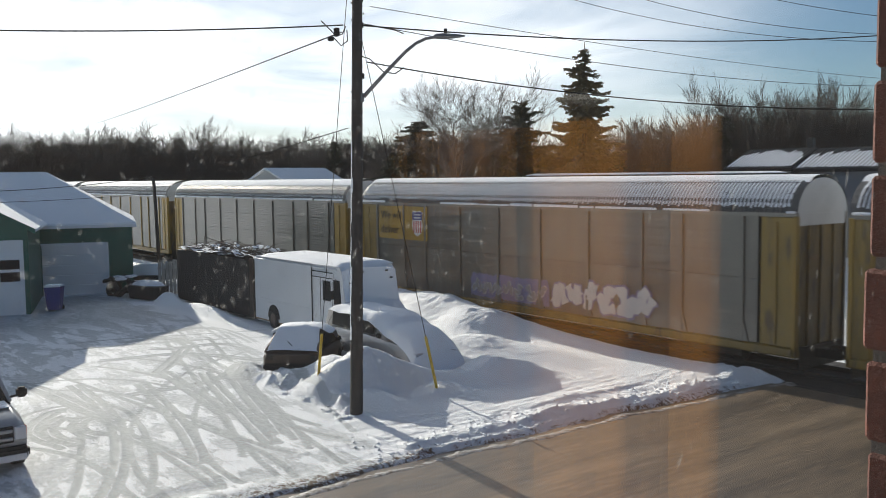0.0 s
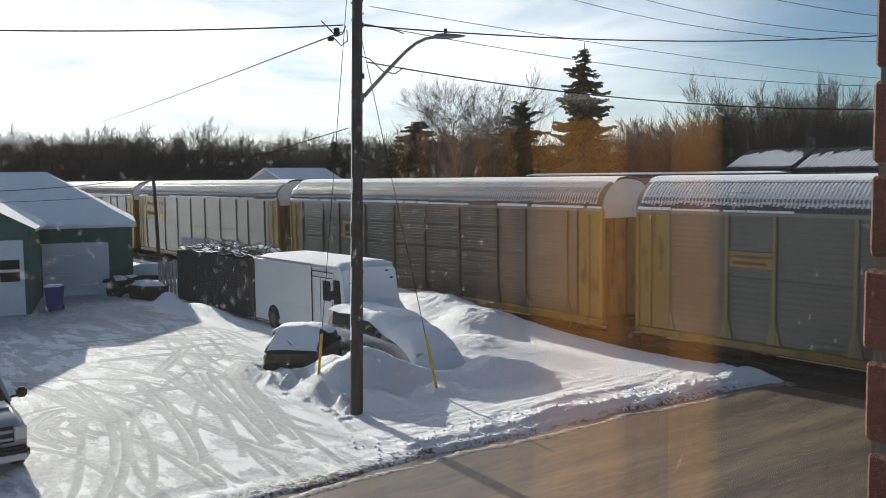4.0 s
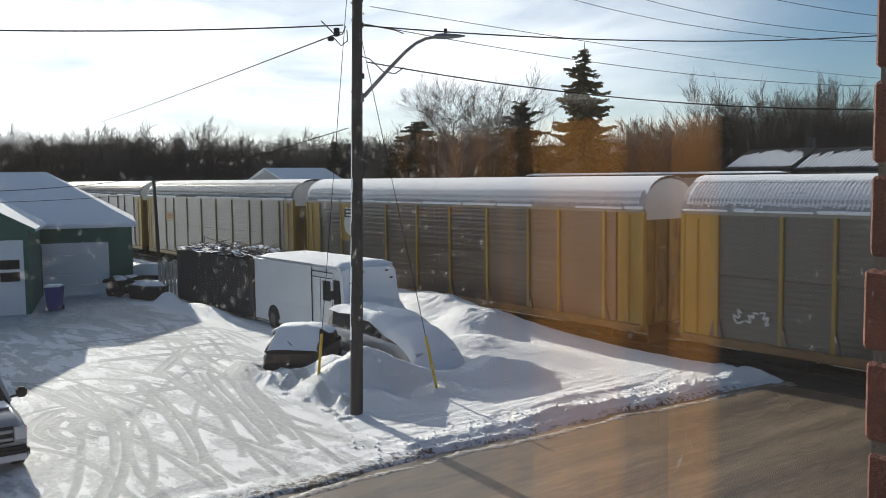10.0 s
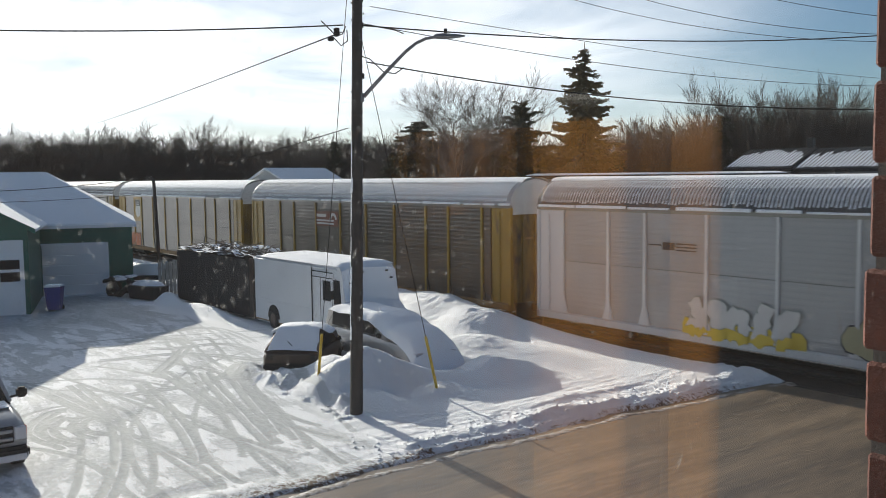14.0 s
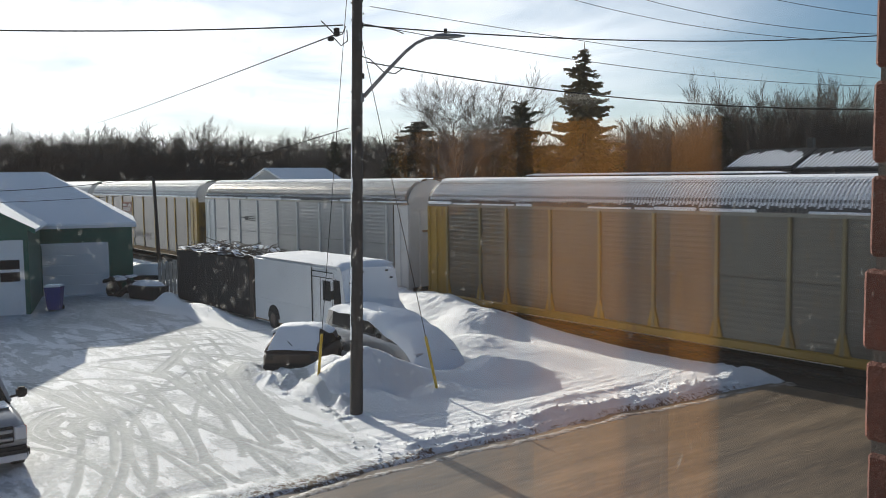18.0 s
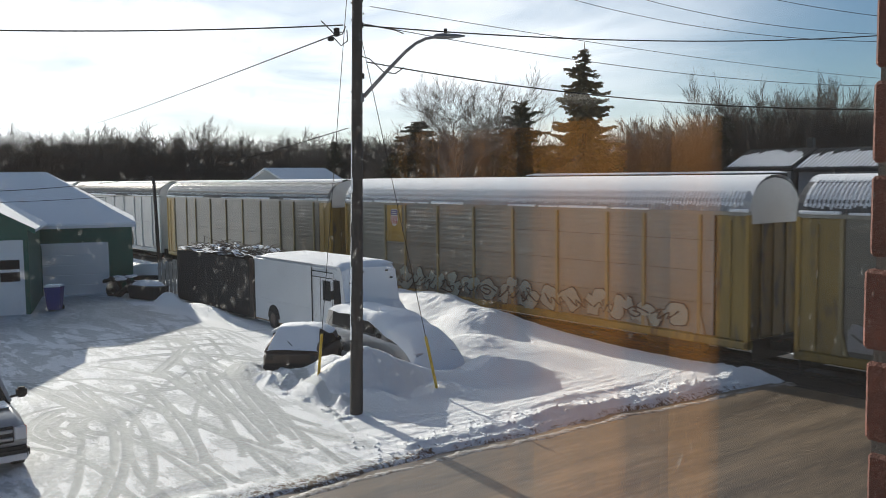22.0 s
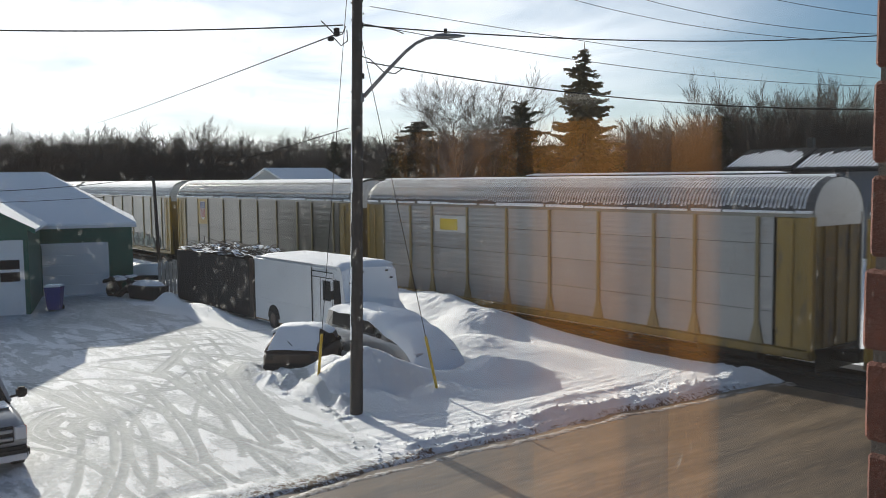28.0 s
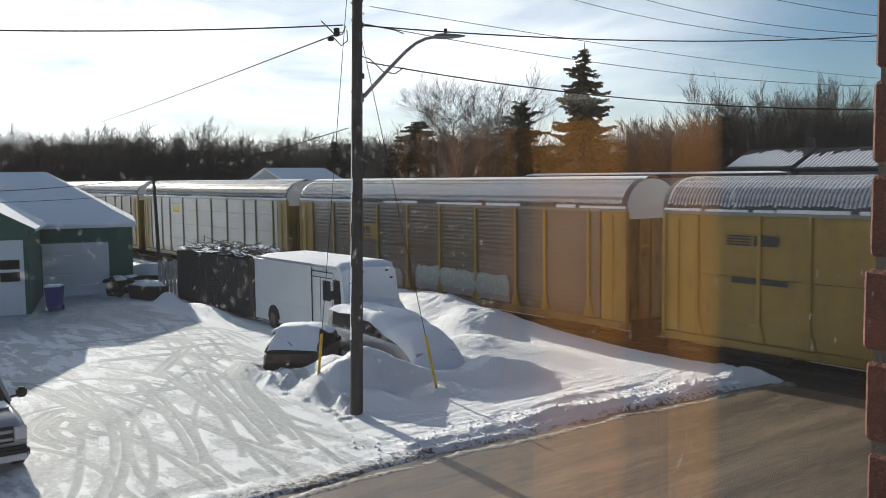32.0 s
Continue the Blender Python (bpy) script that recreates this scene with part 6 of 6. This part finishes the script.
# ---- trees ----
def branchy(rng, height, trunk_r, levels=4, spread=0.55, n_main=9, base=0.25, up=0.25, minr=0.012):
    """Branches of a bare tree as (from, to, radius, radius) pieces."""
    segs = []

    def grow(p, d, length, r, lev):
        n = 4 if lev < 2 else 3
        for i in range(n):
            q = p + d * (length / n)
            r2 = max(r * (1 - 0.55 / n), minr * 0.6)
            segs.append((p, q, r, r2))
            if lev < levels and (i > 0 or lev > 0):
                for _ in range(1 if rng.random() < 0.35 else 2):
                    ax = Vector((rng.gauss(0, 1), rng.gauss(0, 1), rng.gauss(0, 1) * 0.5)).normalized()
                    dd = (d + ax * spread * rng.uniform(0.8, 1.6) + Vector((0, 0, up))).normalized()
                    grow(q, dd, length * rng.uniform(0.45, 0.68), r2 * 0.55, lev + 1)
            p, r = q, r2
            d = (d + Vector((rng.gauss(0, 0.12), rng.gauss(0, 0.12), up * 0.25))).normalized()
    p = Vector((0, 0, -0.3))
    d = Vector((rng.gauss(0, 0.04), rng.gauss(0, 0.04), 1)).normalized()
    r = trunk_r
    k = 8
    for i in range(k):
        q = p + d * (height * 0.8 / k)
        r2 = trunk_r * (1 - 0.85 * (i + 1) / k)
        segs.append((p, q, r, max(r2, minr)))
        if (i + 1) / k > base:
            for _ in range(max(1, n_main // k + (rng.random() < (n_main % k) / k))):
                a = rng.uniform(0, 6.28)
                dd = Vector((math.cos(a), math.sin(a), rng.uniform(0.2, 1.0))).normalized()
                grow(q, dd, height * rng.uniform(0.26, 0.40) * (1.15 - 0.55 * (i + 1) / k), max(r2 * 0.6, minr * 1.5), 1)
        p, r = q, r2
        d = (d + Vector((rng.gauss(0, 0.05), rng.gauss(0, 0.05), 0.1))).normalized()
    return segs


def twig_mesh(segs, n=3):
    """Vertices and faces of three-sided pieces."""
    a = np.array([s[0] for s in segs], float)
    b = np.array([s[1] for s in segs], float)
    ra = np.array([s[2] for s in segs])[:, None]
    rb = np.array([s[3] for s in segs])[:, None]
    d = b - a
    d /= np.linalg.norm(d, axis=1)[:, None] + 1e-9
    s1 = np.cross(d, np.where(np.abs(d[:, 2:3]) > 0.9, [[1.0, 0, 0]], [[0, 0, 1.0]]))
    s1 /= np.linalg.norm(s1, axis=1)[:, None] + 1e-9
    s2 = np.cross(d, s1)
    rings = []
    for c, r in ((a, ra), (b, rb)):
        for k in range(n):
            t = 2 * math.pi * k / n
            rings.append(c + r * (math.cos(t) * s1 + math.sin(t) * s2))
    v = np.stack(rings, 1).reshape(-1, 3)
    m = 2 * n
    base = np.arange(len(segs))[:, None] * m
    f = np.concatenate([base + np.array([[k, (k + 1) % n, n + (k + 1) % n, n + k]]) for k in range(n)], 0)
    return v, f


def mesh_from(name, v, f, material):
    me = bpy.data.meshes.new(name)
    me.vertices.add(len(v))
    me.vertices.foreach_set("co", np.asarray(v, np.float32).ravel())
    f = np.asarray(f, np.int32)
    me.loops.add(f.size)
    me.loops.foreach_set("vertex_index", f.ravel())
    me.polygons.add(len(f))
    me.polygons.foreach_set("loop_start", np.arange(0, f.size, f.shape[1], dtype=np.int32))
    me.update(calc_edges=True)
    me.materials.append(material)
    return me


rng = random.Random(11)
KINDS = []
for i in range(7):
    KINDS.append(twig_mesh(branchy(rng, 12.0, 0.20, levels=3, spread=0.6, n_main=18, base=0.10, up=0.12, minr=0.034)))
SLENDER = [twig_mesh(branchy(rng, 13.0, 0.17, levels=3, spread=0.42, n_main=26, base=0.16, up=0.26, minr=0.019)) for i in range(6)]


def far_wood(name, label, places, kinds, material=BARK_HAZED):
    vs, fs, k = [], [], 0
    for x, y, s, h in places:
        v, f = kinds[rng.randrange(len(kinds))]
        a = rng.uniform(0, 6.28)
        rot = np.array([[math.cos(a), -math.sin(a), 0], [math.sin(a), math.cos(a), 0], [0, 0, 1]])
        w = (v @ rot.T) * np.array([s, s, h])
        vs.append(w + np.array([x, y, 0]))
        fs.append(f + k)
        k += len(v)
    ob = new(name, mesh_from(name, np.concatenate(vs), np.concatenate(fs), material))
    return tagged(ob, label, "trees", kind="stuff")


def polar(az, r):
    """A place by the bearing from the line of sight (degrees to the right) and the distance."""
    a = math.atan2(0.6032, -0.7936) - radians(az)
    return r * math.cos(a), r * math.sin(a)


left, right = [], []
for i in range(340):
    az = rng.uniform(-30, 3)
    x, y = polar(az, rng.uniform(150, 205))
    s = rng.uniform(0.95, 1.22) * (1.06 if az < -17 else 1.0)
    left.append((x, y, s * 1.25, s))
for i in range(165):
    az = rng.uniform(9, 30)
    x, y = polar(az, rng.uniform(95, 140))
    s = rng.uniform(0.84, 1.06) * (0.90 if az < 16 else 1.06)
    right.append((x, y, s, s))
for i in range(70):
    x, y = polar(rng.uniform(-30, 4), rng.uniform(130, 170))
    s = rng.uniform(0.5, 0.8)
    left.append((x, y, s * 1.5, s))
for i in range(120):
    x, y = polar(rng.uniform(-4, 12), rng.uniform(105, 130))
    s = rng.uniform(0.6, 0.9)
    right.append((x, y, s * 1.3, s))
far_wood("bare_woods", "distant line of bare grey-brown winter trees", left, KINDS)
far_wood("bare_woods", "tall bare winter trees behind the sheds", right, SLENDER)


def bare_tree(label, m, h, mat, seed, levels=4, **kw):
    v, f = twig_mesh(branchy(random.Random(seed), h, h * 0.018, levels=levels, **kw))
    t = thing("bare_tree", label, "tree", "", m)
    n = 8 * 3
    part("trunk", mesh_from("trunk", *twig_mesh([(Vector((0, 0, -0.3)), Vector((0.1, 0, h * 0.35)), h * 0.02, h * 0.013)], 8), mat), mat, t)
    part("crown", mesh_from("crown", v, f, mat), mat, t)
    return t


def conifer(label, m, h, w, mat, seed, tiers=22, gap=0.0, droop=0.25, boughs=7, bare=0.06, shape=0.9, lean=0.40, lift=0.10):
    """Trunk and whorls of boughs, each a limb hung with sprays of needles."""
    rg = random.Random(seed)
    t = thing("conifer_tree", label, "tree", "", m)
    part("trunk", Geo().tube([(0, 0, -0.3), (0, 0, h * 0.5), (0.05, 0, h)], [h * 0.018, h * 0.011, 0.02], 8), BARK, t)
    vs, fs, limbs = [], [], []
    for i in range(tiers):
        f = min(0.99, (i + rg.uniform(-0.3, 0.3)) / tiers)
        z = h * (bare + (0.985 - bare) * f)
        reach = w * max(0.0, 1 - f) ** shape * rg.uniform(0.72, 1.12) + 0.12
        for b in range(rg.randint(boughs - 1, boughs + 1)):
            if rg.random() < gap:
                continue
            a = rg.uniform(0, 6.28)
            rr = reach * rg.uniform(0.5, 1.2)
            p0 = Vector((0, 0, min(h * 0.985, z + rg.uniform(-0.55, 0.55) * h / tiers)))
            mid = p0 + Vector((math.cos(a) * rr * 0.6, math.sin(a) * rr * 0.6, -droop * rr * 0.75))
            tip = p0 + Vector((math.cos(a) * rr, math.sin(a) * rr, -droop * rr * (0.85 - lift)))
            limbs += [(p0, mid, 0.05, 0.035), (mid, tip, 0.035, 0.012)]
            n = max(9, int(rr * 26))
            for k in range(n):
                q = (k + rg.random()) / n
                c = p0.lerp(mid, q / 0.6) if q < 0.6 else mid.lerp(tip, (q - 0.6) / 0.4)
                for s in (-1, 1):
                    l = (0.36 + 0.30 * (1 - q)) * min(1.0, 0.40 + rr * 0.25) * rg.uniform(0.55, 1.05)
                    th = a + s * rg.uniform(0.3, 1.3)
                    d = Vector((math.cos(th), math.sin(th), rg.uniform(-0.9, 0.1))) * l
                    o = Vector((rg.gauss(0, 1), rg.gauss(0, 1), rg.gauss(0, 1))).normalized() * l * lean
                    j = len(vs)
                    vs += [c, c + d * 0.55 + o, c + d, c + d * 0.5 - o]
                    fs.append((j, j + 1, j + 2, j + 3))
    part("limb_frame", mesh_from("limb_frame", *twig_mesh(limbs, 4), BARK), BARK, t)
    part("needles", mesh_from("needles", np.array(vs), np.array(fs), mat), mat, t)
    return t


def at(px, r):
    return polar(math.degrees(math.atan((px - 784) / 1594)), r)


x, y = at(1034, 80)
conifer("tall spruce with drooping snow-free boughs", pose(x, y, 0), 18.3, 5.5, NEEDLES_WARM, 3, tiers=25, gap=0.10, droop=0.30, boughs=13, shape=0.70, lean=0.34, lift=0.35)
x, y = at(924, 88)
conifer("dark green pine with open crown", pose(x, y, 0), 14.2, 4.4, NEEDLES, 4, tiers=16, gap=0.12, droop=-0.45, boughs=10, bare=0.25, shape=0.5, lean=0.3)
for px, r, h, w, s in ((742, 92, 12.8, 4.4, 5), (962, 96, 10.0, 3.6, 6), (872, 96, 11.8, 2.4, 7), (700, 100, 9.8, 3.4, 8), (1280, 100, 13.4, 2.2, 9), (596, 150, 13.2, 2.4, 10), (1085, 92, 9.4, 3.4, 12), (790, 98, 8.8, 3.2, 13), (1000, 94, 9.0, 3.4, 14), (840, 100, 8.6, 3.0, 15)):
    x, y = at(px, r)
    conifer("dark conifer in the wood edge", pose(x, y, 0), h, w * 1.1, NEEDLES, s, tiers=28, gap=0.0, droop=0.05, boughs=14, shape=0.5, lean=0.32)
x, y = at(812, 85)
bare_tree("pale bare birch with fine twigs", pose(x, y, 0), 15.2, BIRCH, 27, levels=5, spread=0.55, n_main=30, base=0.28, up=0.16, minr=0.009)
x, y = at(865, 92)
bare_tree("bare tree with fine twigs", pose(x, y, 0), 15.5, BARK, 22, spread=0.5, n_main=20, base=0.2, up=0.2, minr=0.02)
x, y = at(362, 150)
bare_tree("broad bare tree above the far woods", pose(x, y, 0), 15.2, BARK_HAZED, 23, spread=0.5, n_main=26, base=0.2, up=0.15, minr=0.025)
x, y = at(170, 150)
bare_tree("broad bare tree above the far woods", pose(x, y, 0), 13.6, BARK_HAZED, 24, spread=0.5, n_main=26, base=0.2, up=0.15, minr=0.025)
for px, s in ((1140, 31), (1200, 32), (1250, 33), (1310, 34), (1380, 35), (1450, 36), (1500, 37)):
    x, y = at(px, 105)
    bare_tree("tall bare tree behind the sheds", pose(x, y, 0), 12.6 if px < 1240 else 15.6, BARK, s, spread=0.42, n_main=22, base=0.25, up=0.26, minr=0.017)

# ---- the window the view is taken through ----
WX = -0.36
wall = thing("wall_street", "red brick outer wall with window opening", "wall", kind="structure")
part("wall_core", Geo().box((WX + 0.004, 0.6985, 5.9), (WX + 0.30, 1.0, 7.75)), MORTAR, wall)
part("wall_core", Geo().box((WX, 1.0, 5.9), (WX + 0.30, 9, 7.75)), BRICK, wall)
part("wall_core", Geo().box((WX, -9, 5.9), (WX + 0.30, -1.3, 7.75)), BRICK, wall)
part("wall_core", Geo().box((WX, -9, 0), (WX + 0.30, 9, 5.9)), BRICK, wall)
part("wall_core", Geo().box((WX, -9, 7.75), (WX + 0.30, 9, 10.5)), BRICK, wall)
part("wall_side", Geo().box((WX + 0.30, 8.7, 0), (9.0, 9, 10.5)), BRICK, wall)
part("wall_side", Geo().box((WX + 0.30, -9, 0), (9.0, -8.7, 10.5)), BRICK, wall)
part("wall_back", Geo().box((8.7, -8.7, 0), (9.0, 8.7, 10.5)), BRICK, wall)
part("flat_roof", Geo().box((WX + 0.30, -8.7, 9.9), (8.7, 8.7, 10.1)), SNOW_CAP, wall, "snow on the flat roof")
bricks = [Geo().rbox((WX, 0.694, 0.0), (WX + 0.098, 0.90, 0.0635), 0.003).mesh("brick"), Geo().rbox((WX, 0.695, 0.0), (WX + 0.205, 0.80, 0.0635), 0.003).mesh("brick")]
rng = random.Random(2)
for i in range(26):
    ob = part("brick", bricks[i % 2], BRICK, wall)
    ob.location = (rng.uniform(-0.003, 0.003), rng.uniform(-0.002, 0.002), 5.9255 + i * 0.0735)


def pane_glass():
    m = bpy.data.materials.new("window_glass")
    m.use_nodes = True
    n, l = m.node_tree.nodes, m.node_tree.links
    n.remove(n["Principled BSDF"])
    tr, gl, mx = n.new("ShaderNodeBsdfTransparent"), n.new("ShaderNodeBsdfGlossy"), n.new("ShaderNodeMixShader")
    gl.inputs["Roughness"].default_value = 0.0
    tr.inputs[0].default_value = (0.97, 0.98, 0.98, 1)
    mx.inputs[0].default_value = 0.07
    l.new(tr.outputs[0], mx.inputs[1])
    l.new(gl.outputs[0], mx.inputs[2])
    # a thin film of dust that scatters the low sun
    tl, m2 = n.new("ShaderNodeBsdfTranslucent"), n.new("ShaderNodeMixShader")
    tl.inputs[0].default_value = (0.7, 0.7, 0.7, 1)
    m2.inputs[0].default_value = 0.0034
    l.new(mx.outputs[0], m2.inputs[1])
    l.new(tl.outputs[0], m2.inputs[2])
    l.new(m2.outputs[0], n["Material Output"].inputs[0])
    return m


def fleck_dirt():
    m = bpy.data.materials.new("dried_water_spots")
    m.use_nodes = True
    n, l = m.node_tree.nodes, m.node_tree.links
    n.remove(n["Principled BSDF"])
    tr, df, tl, mx, m2 = n.new("ShaderNodeBsdfTransparent"), n.new("ShaderNodeBsdfDiffuse"), n.new("ShaderNodeBsdfTranslucent"), n.new("ShaderNodeMixShader"), n.new("ShaderNodeMixShader")
    df.inputs[0].default_value = (0.7, 0.7, 0.7, 1)
    tl.inputs[0].default_value = (0.7, 0.7, 0.7, 1)
    mx.inputs[0].default_value = 0.8
    at_rim, wt = n.new("ShaderNodeAttribute"), n.new("ShaderNodeMath")
    at_rim.attribute_name = "dense"
    wt.operation = "MULTIPLY"
    wt.inputs[1].default_value = 0.10
    l.new(at_rim.outputs["Fac"], wt.inputs[0])
    l.new(wt.outputs[0], m2.inputs[0])
    l.new(df.outputs[0], mx.inputs[1])
    l.new(tl.outputs[0], mx.inputs[2])
    l.new(tr.outputs[0], m2.inputs[1])
    l.new(mx.outputs[0], m2.inputs[2])
    l.new(m2.outputs[0], n["Material Output"].inputs[0])
    return m


win = thing("window_1", "spotted glass pane in a wooden frame", "window", kind="structure")
pane = part("pane", Geo().box((-0.172, -1.25, 5.95), (-0.168, 0.66, 7.70)), pane_glass(), win)
pane.visible_shadow = False
for a, b in (((-0.20, 0.66, 5.9), (-0.13, 0.6985, 7.75)), ((-0.20, -1.3, 5.9), (-0.13, -1.25, 7.75)), ((-0.20, -1.25, 5.9), (-0.13, 0.66, 5.95)), ((-0.20, -1.25, 7.70), (-0.13, 0.66, 7.75))):
    part("window_frame", Geo().rbox(a, b, 0.004), ORANGE, win)
rng = random.Random(8)
g = Geo()
dense = []
for i in range(1700):
    big = i < 820
    y, z = rng.uniform(0.03, 0.15) if i % 5 < 3 else rng.uniform(0.1, 0.40), rng.gauss(6.785, 0.03) if big else rng.gauss(6.765, 0.045)
    r = (0.0007 + 0.0013 * rng.random() ** 2) if big else 0.00015 + 0.00026 * rng.random() ** 2
    if big:
        z = 6.8 + (z - 6.8) * math.hypot(0.1735, y) / 0.22
        r *= math.hypot(0.1735, y) / 0.38
    k, a0, st, lean = 8, rng.uniform(0, 6), rng.uniform(0.7, 1.9), rng.uniform(-0.5, 0.5)
    rim = [(math.cos(a0 + 6.2832 * q / k) * rng.uniform(0.6, 1.25), st * math.sin(a0 + 6.2832 * q / k) * rng.uniform(0.6, 1.25)) for q in range(k)]
    j = -0.1735 - 0.000004 * i
    g.add([(j, y, z)] + [(j, y + r * 0.5 * (u + lean * v), z + r * 0.5 * v) for u, v in rim] + [(j, y + r * (u + lean * v), z + r * v) for u, v in rim],
          [(0, 1 + q, 1 + (q + 1) % k) for q in range(k)] + [(1 + q, 1 + k + q, 1 + k + (q + 1) % k, 1 + (q + 1) % k) for q in range(k)])
    w = rng.uniform(0.25, 1.0) * (1.0 if big else 1.6)
    dense += [w] + [w * rng.uniform(0.45, 0.8) for q in range(k)] + [0.0 if big else w * 0.6] * k
spots = part("glass_spots", g, fleck_dirt())
spots.data.attributes.new("dense", "FLOAT", "POINT").data.foreach_set("value", dense)
tagged(spots, "dried water spots and grit on the window glass", "dirt", kind="stuff")
spots.visible_shadow = False

room = thing("room", "plain upstairs room behind the window", "room", kind="structure")
part("room_floor", Geo().box((-0.05, -3, 5.2), (4.5, 3, 5.3)), ORANGE, room)
part("room_ceiling", Geo().box((-0.05, -3, 8.1), (4.5, 3, 8.2)), PLASTER, room)
part("room_wall", Geo().box((4.5, -3, 5.2), (4.6, 3, 8.2)), PLASTER, room)
part("room_wall", Geo().box((-0.05, 3, 5.2), (4.6, 3.1, 8.2)), PLASTER, room)
part("room_wall", Geo().box((-0.05, -3.1, 5.2), (4.6, -3, 8.2)), PLASTER, room)
cur = thing("curtain", "orange half curtain hanging on a rod in the sun", "curtain")
ROD_Z = 6.842


def behind(az, x):
    """The place x metres inside the room whose mirror image in the pane lies at a bearing."""
    a = math.atan2(0.6032, -0.7936) - radians(az)
    return x, (x + 0.34) * -math.tan(a)


# each panel: bearings of its two sides and their depths; a panel turned from the sun is dimmer
for a0, a1, xa, xb in ((-3.4, -0.4, 0.38, 0.32), (-0.3, 5.9, 0.33, 0.235), (6.0, 10.2, 0.135, 0.110), (10.25, 11.3, 0.110, 0.107), (11.35, 13.9, 0.106, 0.078), (13.95, 16.9, 0.076, 0.056)):
    (px, py), (qx, qy) = behind(a0, xa), behind(a1, xb)
    d = math.hypot(qx - px, qy - py)
    n = max(12, int(d / 0.002))
    fold = [(0.0009 * math.sin(2 * math.pi * d * q / n / 0.027 + 3 * py) + 0.0005 * math.sin(2 * math.pi * d * q / n / 0.0107), d * q / n) for q in range(n + 1)]
    ob = part("curtain_panel", Geo().prism(fold + [(x + 0.002, y) for x, y in reversed(fold)], "z", 5.5, ROD_Z), CLOTH, cur)
    ob.matrix_basis = pose(px, py, 0, 0, 0, math.degrees(math.atan2(px - qx, qy - py)))
part("curtain_rod", Geo().tube([(0.36, 0.30, ROD_Z + 0.01), (0.12, 0.40, ROD_Z + 0.01), (0.07, 0.56, ROD_Z + 0.01)], 0.005, 8), STEEL, cur)

# ---- what moves ----
SLIP = {0.0: 0.93, 1.0: 1.0, 2.0: 0.88, 3.0: 0.40, 6.0: 0.05, 7.0: -0.05, 8.0: 0.25, 9.0: 0.14, 10.0: 0.05, 11.0: 0.13, 12.0: 0.17, 13.0: 0.34, 14.0: 0.25,
        17.0: 0.08, 18.0: 0.10, 19.0: 0.05, 20.0: 0.27, 21.0: 0.30, 22.0: -0.05, 23.0: 0.10, 24.0: 0.14, 25.0: -0.12, 28.0: -0.05, 29.0: 0.08, 30.0: 0.15, 31.0: 0.30, 32.0: 0.0}


def motions():
    """The train rolls steadily along the track towards -x."""
    times = sorted({0.0, 32.0} | set(SLIP) | {float(t) for t in range(0, 33)})
    keys = sorted(SLIP)
    for k, car in TRAIN.items():
        rows = []
        for t in times:
            slip = float(np.interp(t, keys, [SLIP[q] for q in keys])) if keys else 0.0
            rows.append((t, pose(-20.8 + k * PITCH - SPEED * (t - 13.0) + slip, TRACK_Y, 0.0)))
        walk(car, rows)


motions()
